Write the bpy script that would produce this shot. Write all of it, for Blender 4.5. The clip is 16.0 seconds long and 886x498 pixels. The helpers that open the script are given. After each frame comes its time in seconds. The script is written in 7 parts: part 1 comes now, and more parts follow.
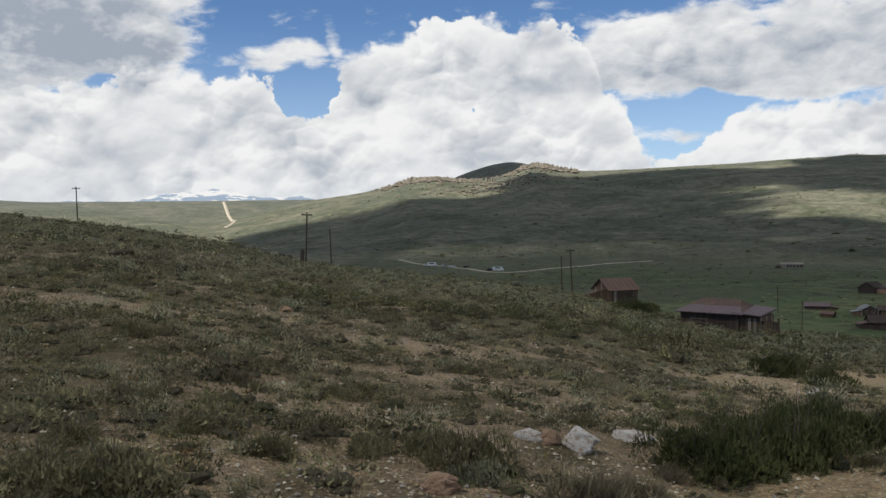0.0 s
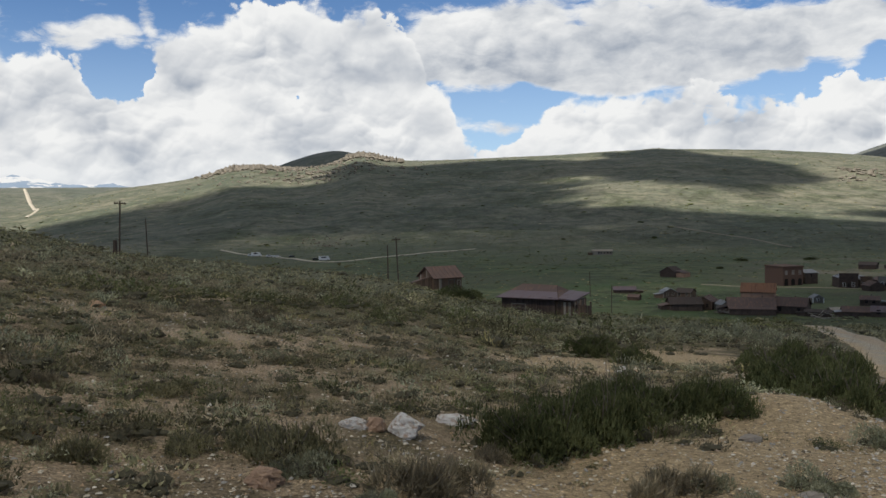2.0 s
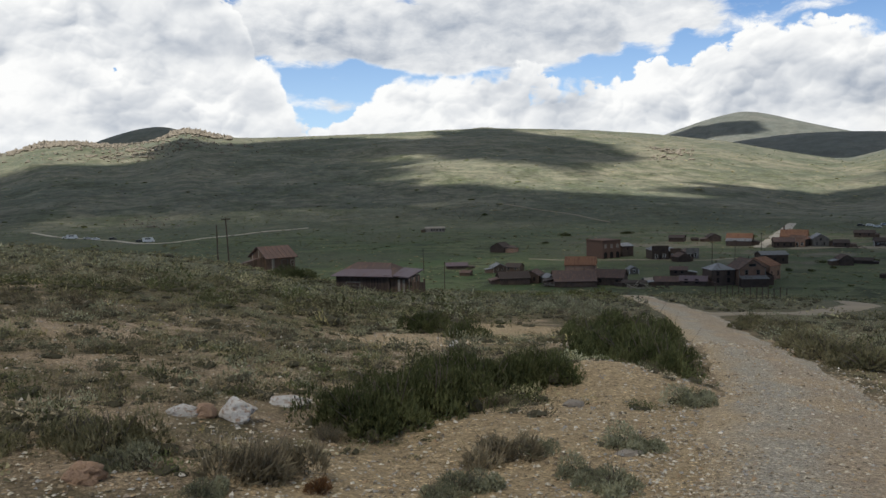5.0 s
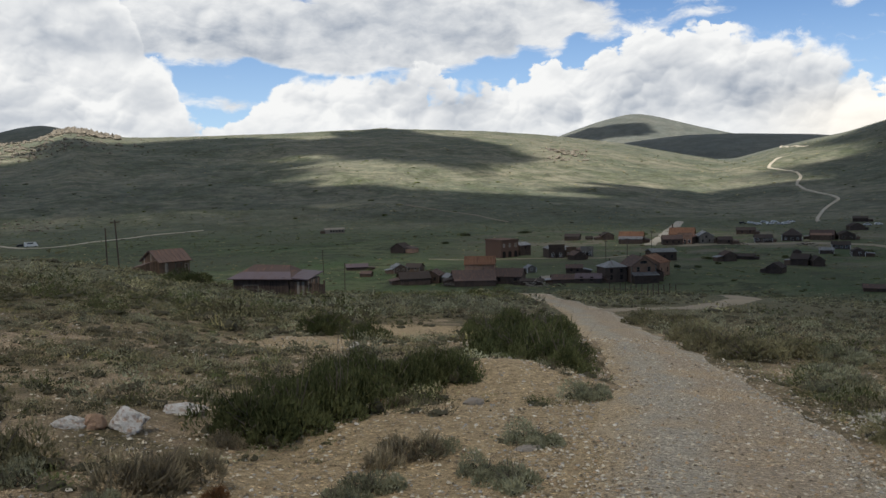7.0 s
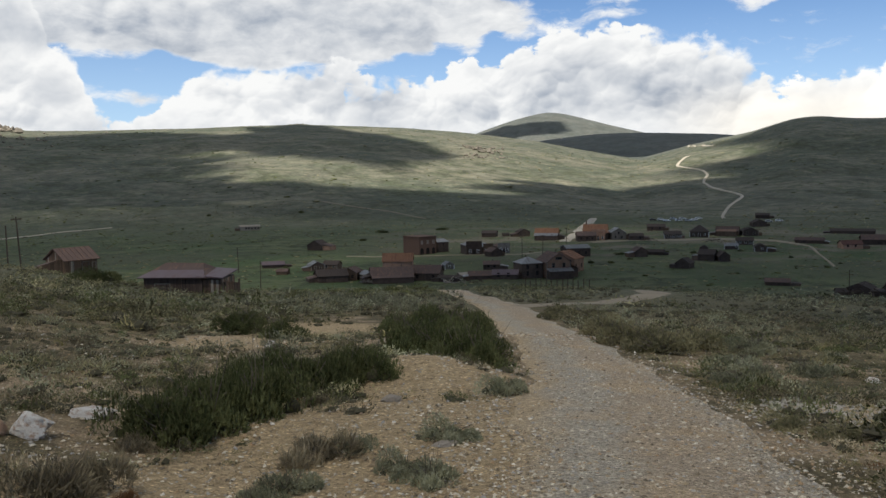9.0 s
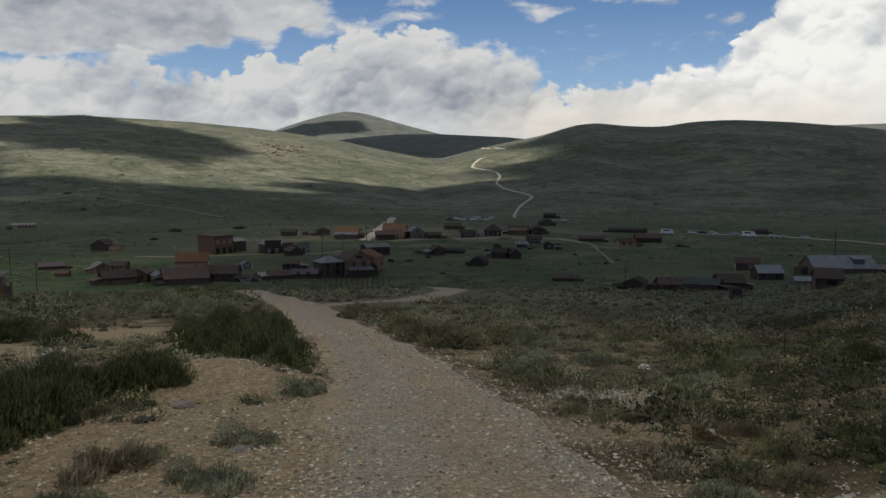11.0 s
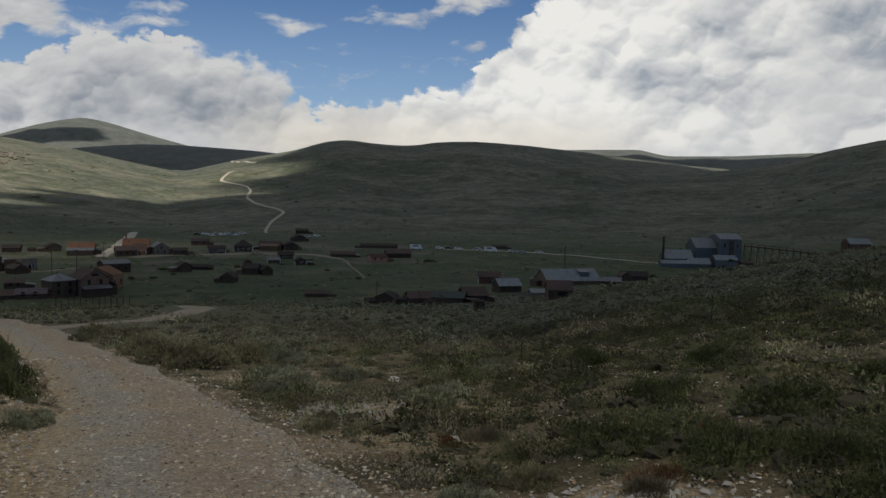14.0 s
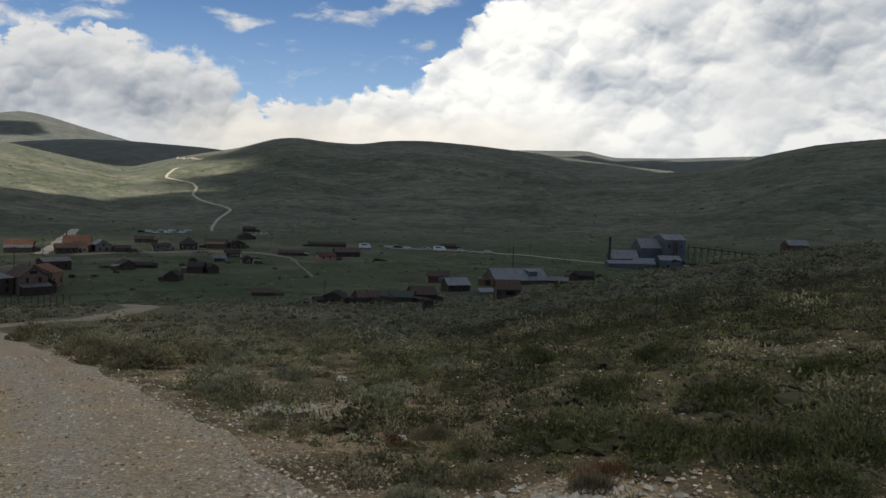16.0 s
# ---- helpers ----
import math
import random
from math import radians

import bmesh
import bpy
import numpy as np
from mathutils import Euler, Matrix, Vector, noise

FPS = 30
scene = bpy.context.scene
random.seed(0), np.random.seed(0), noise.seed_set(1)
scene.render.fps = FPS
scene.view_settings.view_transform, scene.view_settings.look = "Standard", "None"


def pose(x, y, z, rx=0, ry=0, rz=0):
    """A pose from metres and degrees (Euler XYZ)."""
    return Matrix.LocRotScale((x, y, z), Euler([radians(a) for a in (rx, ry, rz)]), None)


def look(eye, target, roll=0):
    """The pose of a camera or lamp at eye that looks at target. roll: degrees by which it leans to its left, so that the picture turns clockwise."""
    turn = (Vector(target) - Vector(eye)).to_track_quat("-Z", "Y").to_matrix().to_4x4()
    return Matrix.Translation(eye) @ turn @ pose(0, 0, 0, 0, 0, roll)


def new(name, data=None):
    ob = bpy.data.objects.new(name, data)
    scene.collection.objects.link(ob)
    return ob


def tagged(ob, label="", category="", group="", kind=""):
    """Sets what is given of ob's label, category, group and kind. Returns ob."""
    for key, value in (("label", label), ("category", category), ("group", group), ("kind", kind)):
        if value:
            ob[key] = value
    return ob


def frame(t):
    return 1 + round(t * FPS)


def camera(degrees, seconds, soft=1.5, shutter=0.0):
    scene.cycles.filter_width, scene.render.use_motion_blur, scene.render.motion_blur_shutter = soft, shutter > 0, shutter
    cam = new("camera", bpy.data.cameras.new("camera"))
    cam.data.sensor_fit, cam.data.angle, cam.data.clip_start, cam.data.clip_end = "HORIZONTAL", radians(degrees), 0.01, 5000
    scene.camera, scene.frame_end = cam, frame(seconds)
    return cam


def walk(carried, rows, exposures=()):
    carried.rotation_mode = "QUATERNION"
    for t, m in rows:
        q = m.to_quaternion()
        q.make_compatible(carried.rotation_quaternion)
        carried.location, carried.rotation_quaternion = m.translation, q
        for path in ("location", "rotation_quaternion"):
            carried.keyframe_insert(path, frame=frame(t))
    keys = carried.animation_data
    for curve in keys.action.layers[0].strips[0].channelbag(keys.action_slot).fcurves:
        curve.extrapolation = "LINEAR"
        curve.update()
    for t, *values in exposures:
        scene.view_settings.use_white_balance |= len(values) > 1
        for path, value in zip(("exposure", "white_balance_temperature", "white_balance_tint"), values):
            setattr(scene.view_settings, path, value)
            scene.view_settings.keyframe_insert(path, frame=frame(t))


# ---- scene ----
EYE = 1.6
SWING = 0.1
cam = camera(55.74, 16.0)
# seconds, heading clockwise from ahead, pitch, lean to the right
ROWS = [
    (0.0, -0.00, -2.00, 0.90),
    (0.5, 2.55, -2.38, 0.71),
    (1.0, 6.45, -2.66, 0.68),
    (1.5, 9.67, -2.78, 0.67),
    (2.0, 11.83, -2.92, 0.80),
    (2.5, 13.46, -3.09, 0.84),
    (3.0, 15.02, -3.46, 0.87),
    (3.5, 16.98, -3.71, 0.89),
    (4.0, 18.84, -3.90, 0.89),
    (4.5, 21.02, -4.32, 0.93),
    (7.0, 29.97, -4.66, 1.13),
    (7.5, 31.44, -4.86, 1.03),
    (8.0, 32.93, -4.83, 0.90),
    (10.5, 44.14, -5.26, 0.38),
    (11.0, 49.24, -5.14, -0.07),
    (11.5, 53.28, -5.17, -0.22),
    (12.0, 56.13, -5.25, -0.22),
    (12.5, 60.02, -5.08, -0.14),
    (13.0, 63.28, -4.54, -0.34),
    (13.5, 65.57, -4.03, -0.84),
    (14.0, 66.09, -3.89, -1.19),
    (14.5, 65.66, -3.67, -1.39),
    (15.0, 66.64, -3.92, -1.58),
    (15.5, 68.06, -4.19, -1.64),
    (16.0, 69.58, -3.86, -1.74),
]


def eye_pose(yaw, pitch, lean):
    a = radians(yaw)
    m = pose(SWING * math.sin(a), SWING * math.cos(a), EYE, 0, 0, -yaw)
    return m @ pose(0, 0, 0, pitch) @ pose(0, 0, 0, 0, lean) @ pose(0, 0, 0, 90)


walk(cam, [(t, eye_pose(yaw, pitch, lean)) for t, yaw, pitch, lean in ROWS],
     [(0, 0.05), (3, 0.07), (4, 0.16), (4.6, 0.22), (7, 0.13), (8.2, 0.18), (10.3, -0.08), (11, -0.4), (13, -0.5), (14.6, -0.54), (15.1, -0.48), (15.5, -0.2), (16, -0.22)])
# ---------------------------------------------------------------- sky, sun, exposure
SUN_FROM, SUN_UP = -125.0, 56.0  # heading and height of the sun, behind the viewer's left shoulder


class Nodes:
    """Short hand for a node tree."""

    def __init__(self, tree):
        self.tree = tree
        tree.nodes.clear()

    def add(self, kind):
        return self.tree.nodes.new(kind)

    def put(self, socket, value):
        if isinstance(value, bpy.types.NodeSocket):
            self.tree.links.new(value, socket)
        elif value is not None:
            socket.default_value = value

    def math(self, op, a, b=None, c=None, clamp=False):
        n = self.add("ShaderNodeMath")
        n.operation, n.use_clamp = op, clamp
        for s, v in zip(n.inputs, (a, b, c)):
            self.put(s, v)
        return n.outputs[0]

    def vec(self, op, a, b=None, out=0):
        n = self.add("ShaderNodeVectorMath")
        n.operation = op
        for s, v in zip(n.inputs, (a, b)):
            self.put(s, v)
        return n.outputs[out]

    def noise(self, where, scale, detail=4.0, rough=0.55, warp=0.0):
        n = self.add("ShaderNodeTexNoise")
        self.put(n.inputs["Vector"], where)
        n.inputs["Scale"].default_value, n.inputs["Detail"].default_value = scale, detail
        n.inputs["Roughness"].default_value, n.inputs["Distortion"].default_value = rough, warp
        return n.outputs["Fac"]

    def cells(self, where, scale, detail=0.0, out="Distance", feature="F1"):
        n = self.add("ShaderNodeTexVoronoi")
        n.feature = feature
        self.put(n.inputs["Vector"], where)
        n.inputs["Scale"].default_value, n.inputs["Detail"].default_value = scale, detail
        return n.outputs[out]

    def ramp(self, value, lo, hi, to_lo=0.0, to_hi=1.0, smooth=True):
        n = self.add("ShaderNodeMapRange")
        n.interpolation_type = "SMOOTHSTEP" if smooth else "LINEAR"
        for s, v in zip(n.inputs, (value, lo, hi, to_lo, to_hi)):
            self.put(s, v)
        return n.outputs[0]

    def mix(self, fac, a, b, how="MIX"):
        n = self.add("ShaderNodeMix")
        n.data_type, n.blend_type = "RGBA", how
        for s, v in ((n.inputs[0], fac), (n.inputs[6], a), (n.inputs[7], b)):
            self.put(s, (*v, 1) if isinstance(v, tuple) and len(v) == 3 else v)
        return n.outputs[2]


def make_world():
    world = bpy.data.worlds.new("sky")
    world.use_nodes = True
    scene.world = world
    n = Nodes(world.node_tree)
    sky = n.add("ShaderNodeTexSky")
    sky.sky_type, sky.sun_disc = "NISHITA", False
    sky.sun_elevation, sky.sun_rotation = radians(SUN_UP), radians(SUN_FROM)
    sky.altitude, sky.air_density, sky.dust_density, sky.ozone_density = 2500, 1.0, 0.4, 1.2
    way = n.add("ShaderNodeTexCoord").outputs["Generated"]
    sep = n.add("ShaderNodeSeparateXYZ")
    n.put(sep.inputs[0], n.vec("NORMALIZE", way))
    az = n.math("MULTIPLY", n.math("ARCTAN2", sep.outputs[0], sep.outputs[1]), 57.2958)
    el = n.math("MULTIPLY", n.math("ARCSINE", sep.outputs[2]), 57.2958)
    pair = n.add("ShaderNodeCombineXYZ")
    n.put(pair.inputs[0], az), n.put(pair.inputs[1], el)
    at = pair.outputs[0]

    def blobs(where, spots):
        total = None
        for a, e, w, h, weight in spots:
            d = n.vec("MULTIPLY", n.vec("SUBTRACT", where, (a, e, 0)), (1 / w, 1 / h, 0))
            f = n.math("SUBTRACT", 1.0, n.vec("DOT_PRODUCT", d, d, 1), clamp=True)
            total = n.math("MULTIPLY", f, weight) if total is None else n.math("MULTIPLY_ADD", f, weight, total)
        return total

    # the front bank of cumulus: heading and height of its top
    bank = [(-60, 8), (-28, 8.4), (-15.5, 10.4), (-11, 9.8), (-9.2, 8.4), (-7.4, 10.4), (-5.5, 12.3), (-3, 12.9), (1.4, 13.6), (4.5, 12.9), (8.3, 13.4), (10.0, 12.0), (10.8, 9.4),
            (12.2, 8.0), (12.9, 5.4), (14, 4.0), (17, 4.2), (18.4, 6.4), (20.5, 7.6), (28, 8.1), (31.5, 7.2), (36, 7.3), (39, 8.3), (42, 9.1), (46.6, 9.7), (50.5, 9.4), (54.6, 8.2), (56.4, 7.0),
            (57.6, 5.7), (60, 5.9), (63.6, 6.4)]
    tower = [(66.2, 6.9), (67.8, 8.6), (69.4, 10.4), (70.8, 12.4), (73, 14.2)]
    gaps = [(-8.8, 8.4, 2.6, 2.2, -3.6), (2.2, 7.0, 1.6, 1.7, -6.0), (78.6, 9.6, 1.6, 1.6, -0.6)]
    # the layer behind and above it: heading, height, half width, half height, weight
    layer = [(-28, 12.8, 12.5, 5.0, 2.6), (-21.5, 11.4, 6.5, 2.6, 1.4), (22, 10.7, 19, 3.4, 2.1), (12, 9.9, 9, 2.7, 1.6), (31, 10.3, 10, 2.3, 1.5), (38, 10.6, 6, 1.4, 1.1), (25, 8.4, 10, 1.5, 1.4),
             (44.6, 12.7, 7, 1.0, 0.85), (47, 11.3, 2.4, 0.8, 0.9), (40.5, 9.5, 6, 0.9, 0.75), (46.5, 10.2, 3.6, 0.6, 0.7), (55.1, 10.9, 3.4, 0.7, 0.95), (62, 11.6, 4.4, 0.7, 0.95), (67.6, 11.9, 4.2, 0.9, 1.0),
             (60.5, 10.7, 2.0, 0.4, 0.6), (68.0, 9.4, 1.0, 0.55, 0.9), (16.5, 4.9, 4.0, 0.6, 0.7), (-11, 11.2, 3.6, 1.2, 1.3), (-17, 14.2, 3, 1.0, 1.0), (-6.9, 12.4, 0.8, 1.6, 0.7),
             (88, 15, 16, 6, 1.5), (20, 25, 60, 7, 1.4), (75, 24, 40, 7, 1.4), (-50, 20, 20, 12, 1.5)]
    # where the undersides are heavy and grey
    heavy = [(-28, 11.8, 13, 4.6, 1.25), (-20, 10.6, 5, 1.6, 0.5), (20, 9.6, 20, 2.4, 0.40), (30, 11.2, 11, 1.2, 0.28), (-24, 4.6, 12, 2.6, 0.34), (-9, 4.4, 8, 1.6, 0.30), (3, 5.2, 6, 1.5, 0.30), (2, 9.4, 5, 1.4, 0.34), (-12, 6.4, 5, 1.2, 0.22),
             (10, 9.3, 6, 1.2, 0.34), (22.4, 5.6, 2.6, 1.5, 0.30), (34, 4.6, 6, 1.3, 0.30), (44, 6.9, 6.5, 1.2, 0.30), (52, 6.0, 4, 1.2, 0.20), (57, 4.9, 3, 0.8, 0.22), (84.6, 6.6, 4.6, 1.4, 0.62), (90, 6.6, 4.4, 1.6, 0.62),
             (91.4, 11.8, 3.4, 1.8, 0.9), (97, 9.0, 6, 2.6, 0.6), (79.4, 8.0, 2.4, 1.4, 0.22), (86, 10.4, 3, 1.0, 0.35), (94, 4.6, 6, 1.0, 0.35)]

    stretch = n.vec("MULTIPLY", at, (0.80, 1.0, 1.0))

    def bend(where, scale, by, detail=2.0):
        k = n.add("ShaderNodeTexNoise")
        n.put(k.inputs["Vector"], where)
        k.inputs["Scale"].default_value, k.inputs["Detail"].default_value = scale, detail
        return n.vec("ADD", where, n.vec("MULTIPLY", n.vec("SUBTRACT", k.outputs["Color"], (0.5, 0.5, 0.5)), (by, by, 0)))

    def puffs(where, scale, soft):
        """Heads of cloud packed side by side, each a rounded swelling, with its height and how far it faces up to the sun."""
        pair = []
        for shift in (None, (-0.10 / scale, 0.30 / scale, 0)):
            k = n.add("ShaderNodeTexVoronoi")
            k.feature = "SMOOTH_F1"
            n.put(k.inputs["Vector"], n.vec("ADD", where, shift) if shift else where)
            k.inputs["Scale"].default_value, k.inputs["Smoothness"].default_value = scale, soft
            d = n.math("MULTIPLY", k.outputs["Distance"], 1.35)
            pair.append(n.math("SUBTRACT", 1.0, n.math("MULTIPLY", d, d)))
        return pair[0], n.math("SUBTRACT", pair[0], pair[1])

    rolled = bend(bend(stretch, 0.28, 2.0), 1.5, 0.22, 2.0)
    big, big_lit = puffs(rolled, 0.19, 0.35)
    mid, mid_lit = puffs(rolled, 0.47, 0.22)
    small, small_lit = puffs(rolled, 1.05, 0.16)
    tiny, tiny_lit = puffs(rolled, 2.3, 0.12)
    here = n.noise(bend(stretch, 0.2, 3.0), 0.22, 4.0, 0.55)
    fine = n.math("SUBTRACT", n.noise(bend(stretch, 1.6, 0.5), 1.3, 6.0, 0.62), 0.5)
    heads = n.math("MULTIPLY_ADD", big, 0.9, n.math("MULTIPLY_ADD", mid, 0.85, n.math("MULTIPLY_ADD", small, 0.45, n.math("MULTIPLY", tiny, 0.22))))
    # heights of the bank and of the tower beside it, each over its own stretch of heading
    def skyline(points, lo, hi):
        ramp = n.add("ShaderNodeValToRGB")
        ramp.color_ramp.interpolation = "LINEAR"
        marks = ramp.color_ramp.elements
        marks[0].position, marks[1].position = 0.0, 1.0
        for mark, (_, e) in ((marks[0], points[0]), (marks[1], points[-1])):
            mark.color = (e / 20, e / 20, e / 20, 1)
        for a, e in points[1:-1]:
            marks.new((a - lo) / (hi - lo)).color = (e / 20, e / 20, e / 20, 1)
        n.put(ramp.inputs[0], n.math("MULTIPLY_ADD", az, 1 / (hi - lo), -lo / (hi - lo)))
        return n.math("MULTIPLY", ramp.outputs[0], 20.0)

    height = skyline(bank, -60, 63.6)
    height = n.math("MAXIMUM", n.math("MULTIPLY", height, n.ramp(az, 64.0, 66.4, 1.0, 0.0)), n.math("MULTIPLY", skyline(tower, 66.2, 73), n.ramp(az, 61.0, 63.4)))
    front = n.math("ADD", n.math("SUBTRACT", height, el), n.math("MULTIPLY_ADD", fine, 2.2, n.math("ADD", heads, -1.35)))
    front = n.math("ADD", front, blobs(bend(at, 0.8, 2.6, 4.0), gaps))
    feather = n.ramp(n.noise(stretch, 0.33, 2.0, 0.5), 0.42, 0.66, 0.3, 1.5)
    front_alpha = n.ramp(front, 0.0, feather)
    streak = n.math("SUBTRACT", n.noise(n.vec("MULTIPLY", bend(stretch, 0.5, 1.5, 4.0), (0.55, 1.25, 1)), 0.8, 7.0, 0.64), 0.5)
    back = n.math("ADD", n.math("MULTIPLY_ADD", n.math("SUBTRACT", here, 0.5), 1.5, n.math("MULTIPLY_ADD", streak, 2.6, n.math("MULTIPLY_ADD", mid, 0.22, -0.30))), blobs(bend(at, 0.2, 4.0), layer))
    back_alpha = n.ramp(back, 0.0, 1.0)
    # each head is bright where it faces up, grey where it turns under
    crisp = n.ramp(n.noise(stretch, 0.16, 3.0, 0.55), 0.38, 0.62, 0.35, 1.0)
    relief = n.math("MULTIPLY_ADD", big_lit, 0.60, n.math("MULTIPLY_ADD", mid_lit, 0.58, n.math("MULTIPLY_ADD", small_lit, 0.28, n.math("MULTIPLY", tiny_lit, 0.12))))
    relief = n.math("MULTIPLY", relief, crisp)
    gloom = n.math("MULTIPLY", blobs(bend(at, 0.4, 3.0, 4.0), heavy), n.ramp(n.math("MULTIPLY_ADD", fine, 0.5, here), 0.3, 0.62, 0.30, 0.72))
    gloom = n.math("ADD", gloom, n.ramp(n.noise(bend(stretch, 0.4, 1.5), 0.26, 4.0, 0.5), 0.44, 0.70, 0.0, 0.34))
    lit = n.math("ADD", n.math("ADD", 0.84, relief), n.math("MULTIPLY", fine, 0.26))
    front_shade = n.math("SUBTRACT", n.math("ADD", lit, n.ramp(front, 0.2, 1.8, 0.14, 0.0)), gloom, clamp=True)
    soft_lit = n.math("ADD", 0.74, n.math("ADD", n.math("MULTIPLY", streak, 0.9), n.math("MULTIPLY", relief, 0.55)))
    back_shade = n.math("SUBTRACT", n.math("ADD", soft_lit, n.ramp(back, 0.1, 1.2, 0.22, 0.0)), gloom, clamp=True)
    dim, bright = (0.34, 0.385, 0.455), (0.85, 0.855, 0.85)
    back_tone = n.mix(n.ramp(back_shade, 0.0, 1.0, smooth=False), dim, bright)
    tone = n.mix(n.ramp(front_shade, 0.0, 1.0, smooth=False), dim, bright)
    tone = n.mix(1.0, tone, n.mix(n.math("MULTIPLY", n.ramp(az, 50.0, 70.0), n.ramp(az, 77.0, 92.0, 1.0, 0.5)), (1, 1, 1), (1.40, 1.38, 1.33)), "MULTIPLY")  # the sun stands behind the viewer there
    low = n.ramp(el, 0.0, 5.0, 1.0, 0.0)
    tone = n.mix(n.math("MULTIPLY", low, 0.45), tone, (0.70, 0.74, 0.78))
    cream = n.math("MULTIPLY", n.ramp(el, 3.0, 6.5, 1.0, 0.0), n.math("MULTIPLY", n.ramp(az, 48, 58), n.ramp(az, 72, 84, 1.0, 0.0)))
    tone = n.mix(n.math("MULTIPLY", cream, 0.6), tone, (1.06, 0.97, 0.82))  # low cloud seen through dusty air
    overhead = n.mix(n.ramp(here, 0.3, 0.7), (0.43, 0.465, 0.51), (0.28, 0.30, 0.335))  # dark bases
    tone = n.mix(n.ramp(el, 17.0, 36.0), tone, overhead)
    clear = n.vec("MULTIPLY", sky.outputs[0], (0.060, 0.082, 0.103))
    veil = n.mix(n.ramp(el, 1.0, 14.0, 0.42, 0.03), clear, (0.66, 0.78, 0.89))
    veil = n.mix(n.ramp(el, 22.0, 40.0), veil, overhead)
    out = n.add("ShaderNodeBackground")
    behind = n.mix(back_alpha, veil, n.mix(n.ramp(el, 17.0, 36.0), back_tone, overhead))
    n.put(out.inputs[0], n.mix(front_alpha, behind, tone))
    out.inputs[1].default_value = 1.0
    n.put(n.add("ShaderNodeOutputWorld").inputs[0], out.outputs[0])


make_world()
sun = new("sun", bpy.data.lights.new("sun", "SUN"))
sun.data.energy, sun.data.angle, sun.data.color = 5.0, radians(0.53), (1.0, 0.95, 0.87)
sun_way = Vector((math.sin(radians(SUN_FROM)) * math.cos(radians(SUN_UP)), math.cos(radians(SUN_FROM)) * math.cos(radians(SUN_UP)), math.sin(radians(SUN_UP))))
sun.matrix_world = look(sun_way * 3000, (0, 0, 0))
# ---------------------------------------------------------------- materials
def material(name, paint, roughness=0.9, metallic=0.0, bump=None):
    """paint(n, where) gives a colour socket or triple; bump(n, where) a height and a depth in metres."""
    m = bpy.data.materials.new(name)
    m.use_nodes = True
    n = Nodes(m.node_tree)
    where = n.add("ShaderNodeTexCoord").outputs["Object"]
    b = n.add("ShaderNodeBsdfPrincipled")
    c = paint(n, where)
    n.put(b.inputs["Base Color"], (*c, 1) if isinstance(c, tuple) else c)
    n.put(b.inputs["Roughness"], roughness(n, where) if callable(roughness) else roughness)
    b.inputs["Metallic"].default_value = metallic
    b.inputs["Specular IOR Level"].default_value = 0.25
    if bump:
        h, depth = bump(n, where)
        k = n.add("ShaderNodeBump")
        n.put(k.inputs["Height"], h)
        k.inputs["Distance"].default_value, k.inputs["Strength"].default_value = depth, 1.0
        n.put(b.inputs["Normal"], k.outputs[0])
    n.put(n.add("ShaderNodeOutputMaterial").inputs[0], b.outputs[0])
    return m


def by_piece(n, spread=0.35):
    """A factor round 1 that differs from piece to piece."""
    return n.math("MULTIPLY_ADD", n.add("ShaderNodeObjectInfo").outputs["Random"], spread, 1 - spread / 2)


def by_island(n, spread=0.5):
    return n.math("MULTIPLY_ADD", n.add("ShaderNodeNewGeometry").outputs["Random Per Island"], spread, 1 - spread / 2)


def scaled(n, colour, factor):
    return n.mix(1.0, colour, n_grey(n, factor), "MULTIPLY")


def n_grey(n, factor):
    c = n.add("ShaderNodeCombineColor")
    for s in c.inputs:
        n.put(s, factor)
    return c.outputs[0]


def stones(n, where, scale):
    """Light and dark pebbles at two sizes, as a factor round 1."""
    total = n.ramp(n.noise(where, scale * 0.6, 6, 0.85), 0.35, 0.65, 0.6, 1.3)
    for size, share, hi, lo in ((scale, 0.72, 1.75, 0.62), (scale * 1.9, 0.62, 1.5, 0.7)):
        v = n.add("ShaderNodeTexVoronoi")
        n.put(v.inputs["Vector"], where)
        v.inputs["Scale"].default_value = size
        s = n.add("ShaderNodeSeparateColor")
        n.put(s.inputs[0], v.outputs["Color"])
        inside = n.ramp(v.outputs["Distance"], 0.30, 0.42, 1.0, 0.0)
        light = n.math("MULTIPLY", n.ramp(s.outputs[0], share, share + 0.1), inside)
        dark = n.math("MULTIPLY", n.ramp(s.outputs[1], 0.78, 0.86), inside)
        total = n.math("MULTIPLY", total, n.math("MULTIPLY_ADD", light, hi - 1, 1.0))
        total = n.math("MULTIPLY", total, n.math("MULTIPLY_ADD", dark, lo - 1, 1.0))
    return total


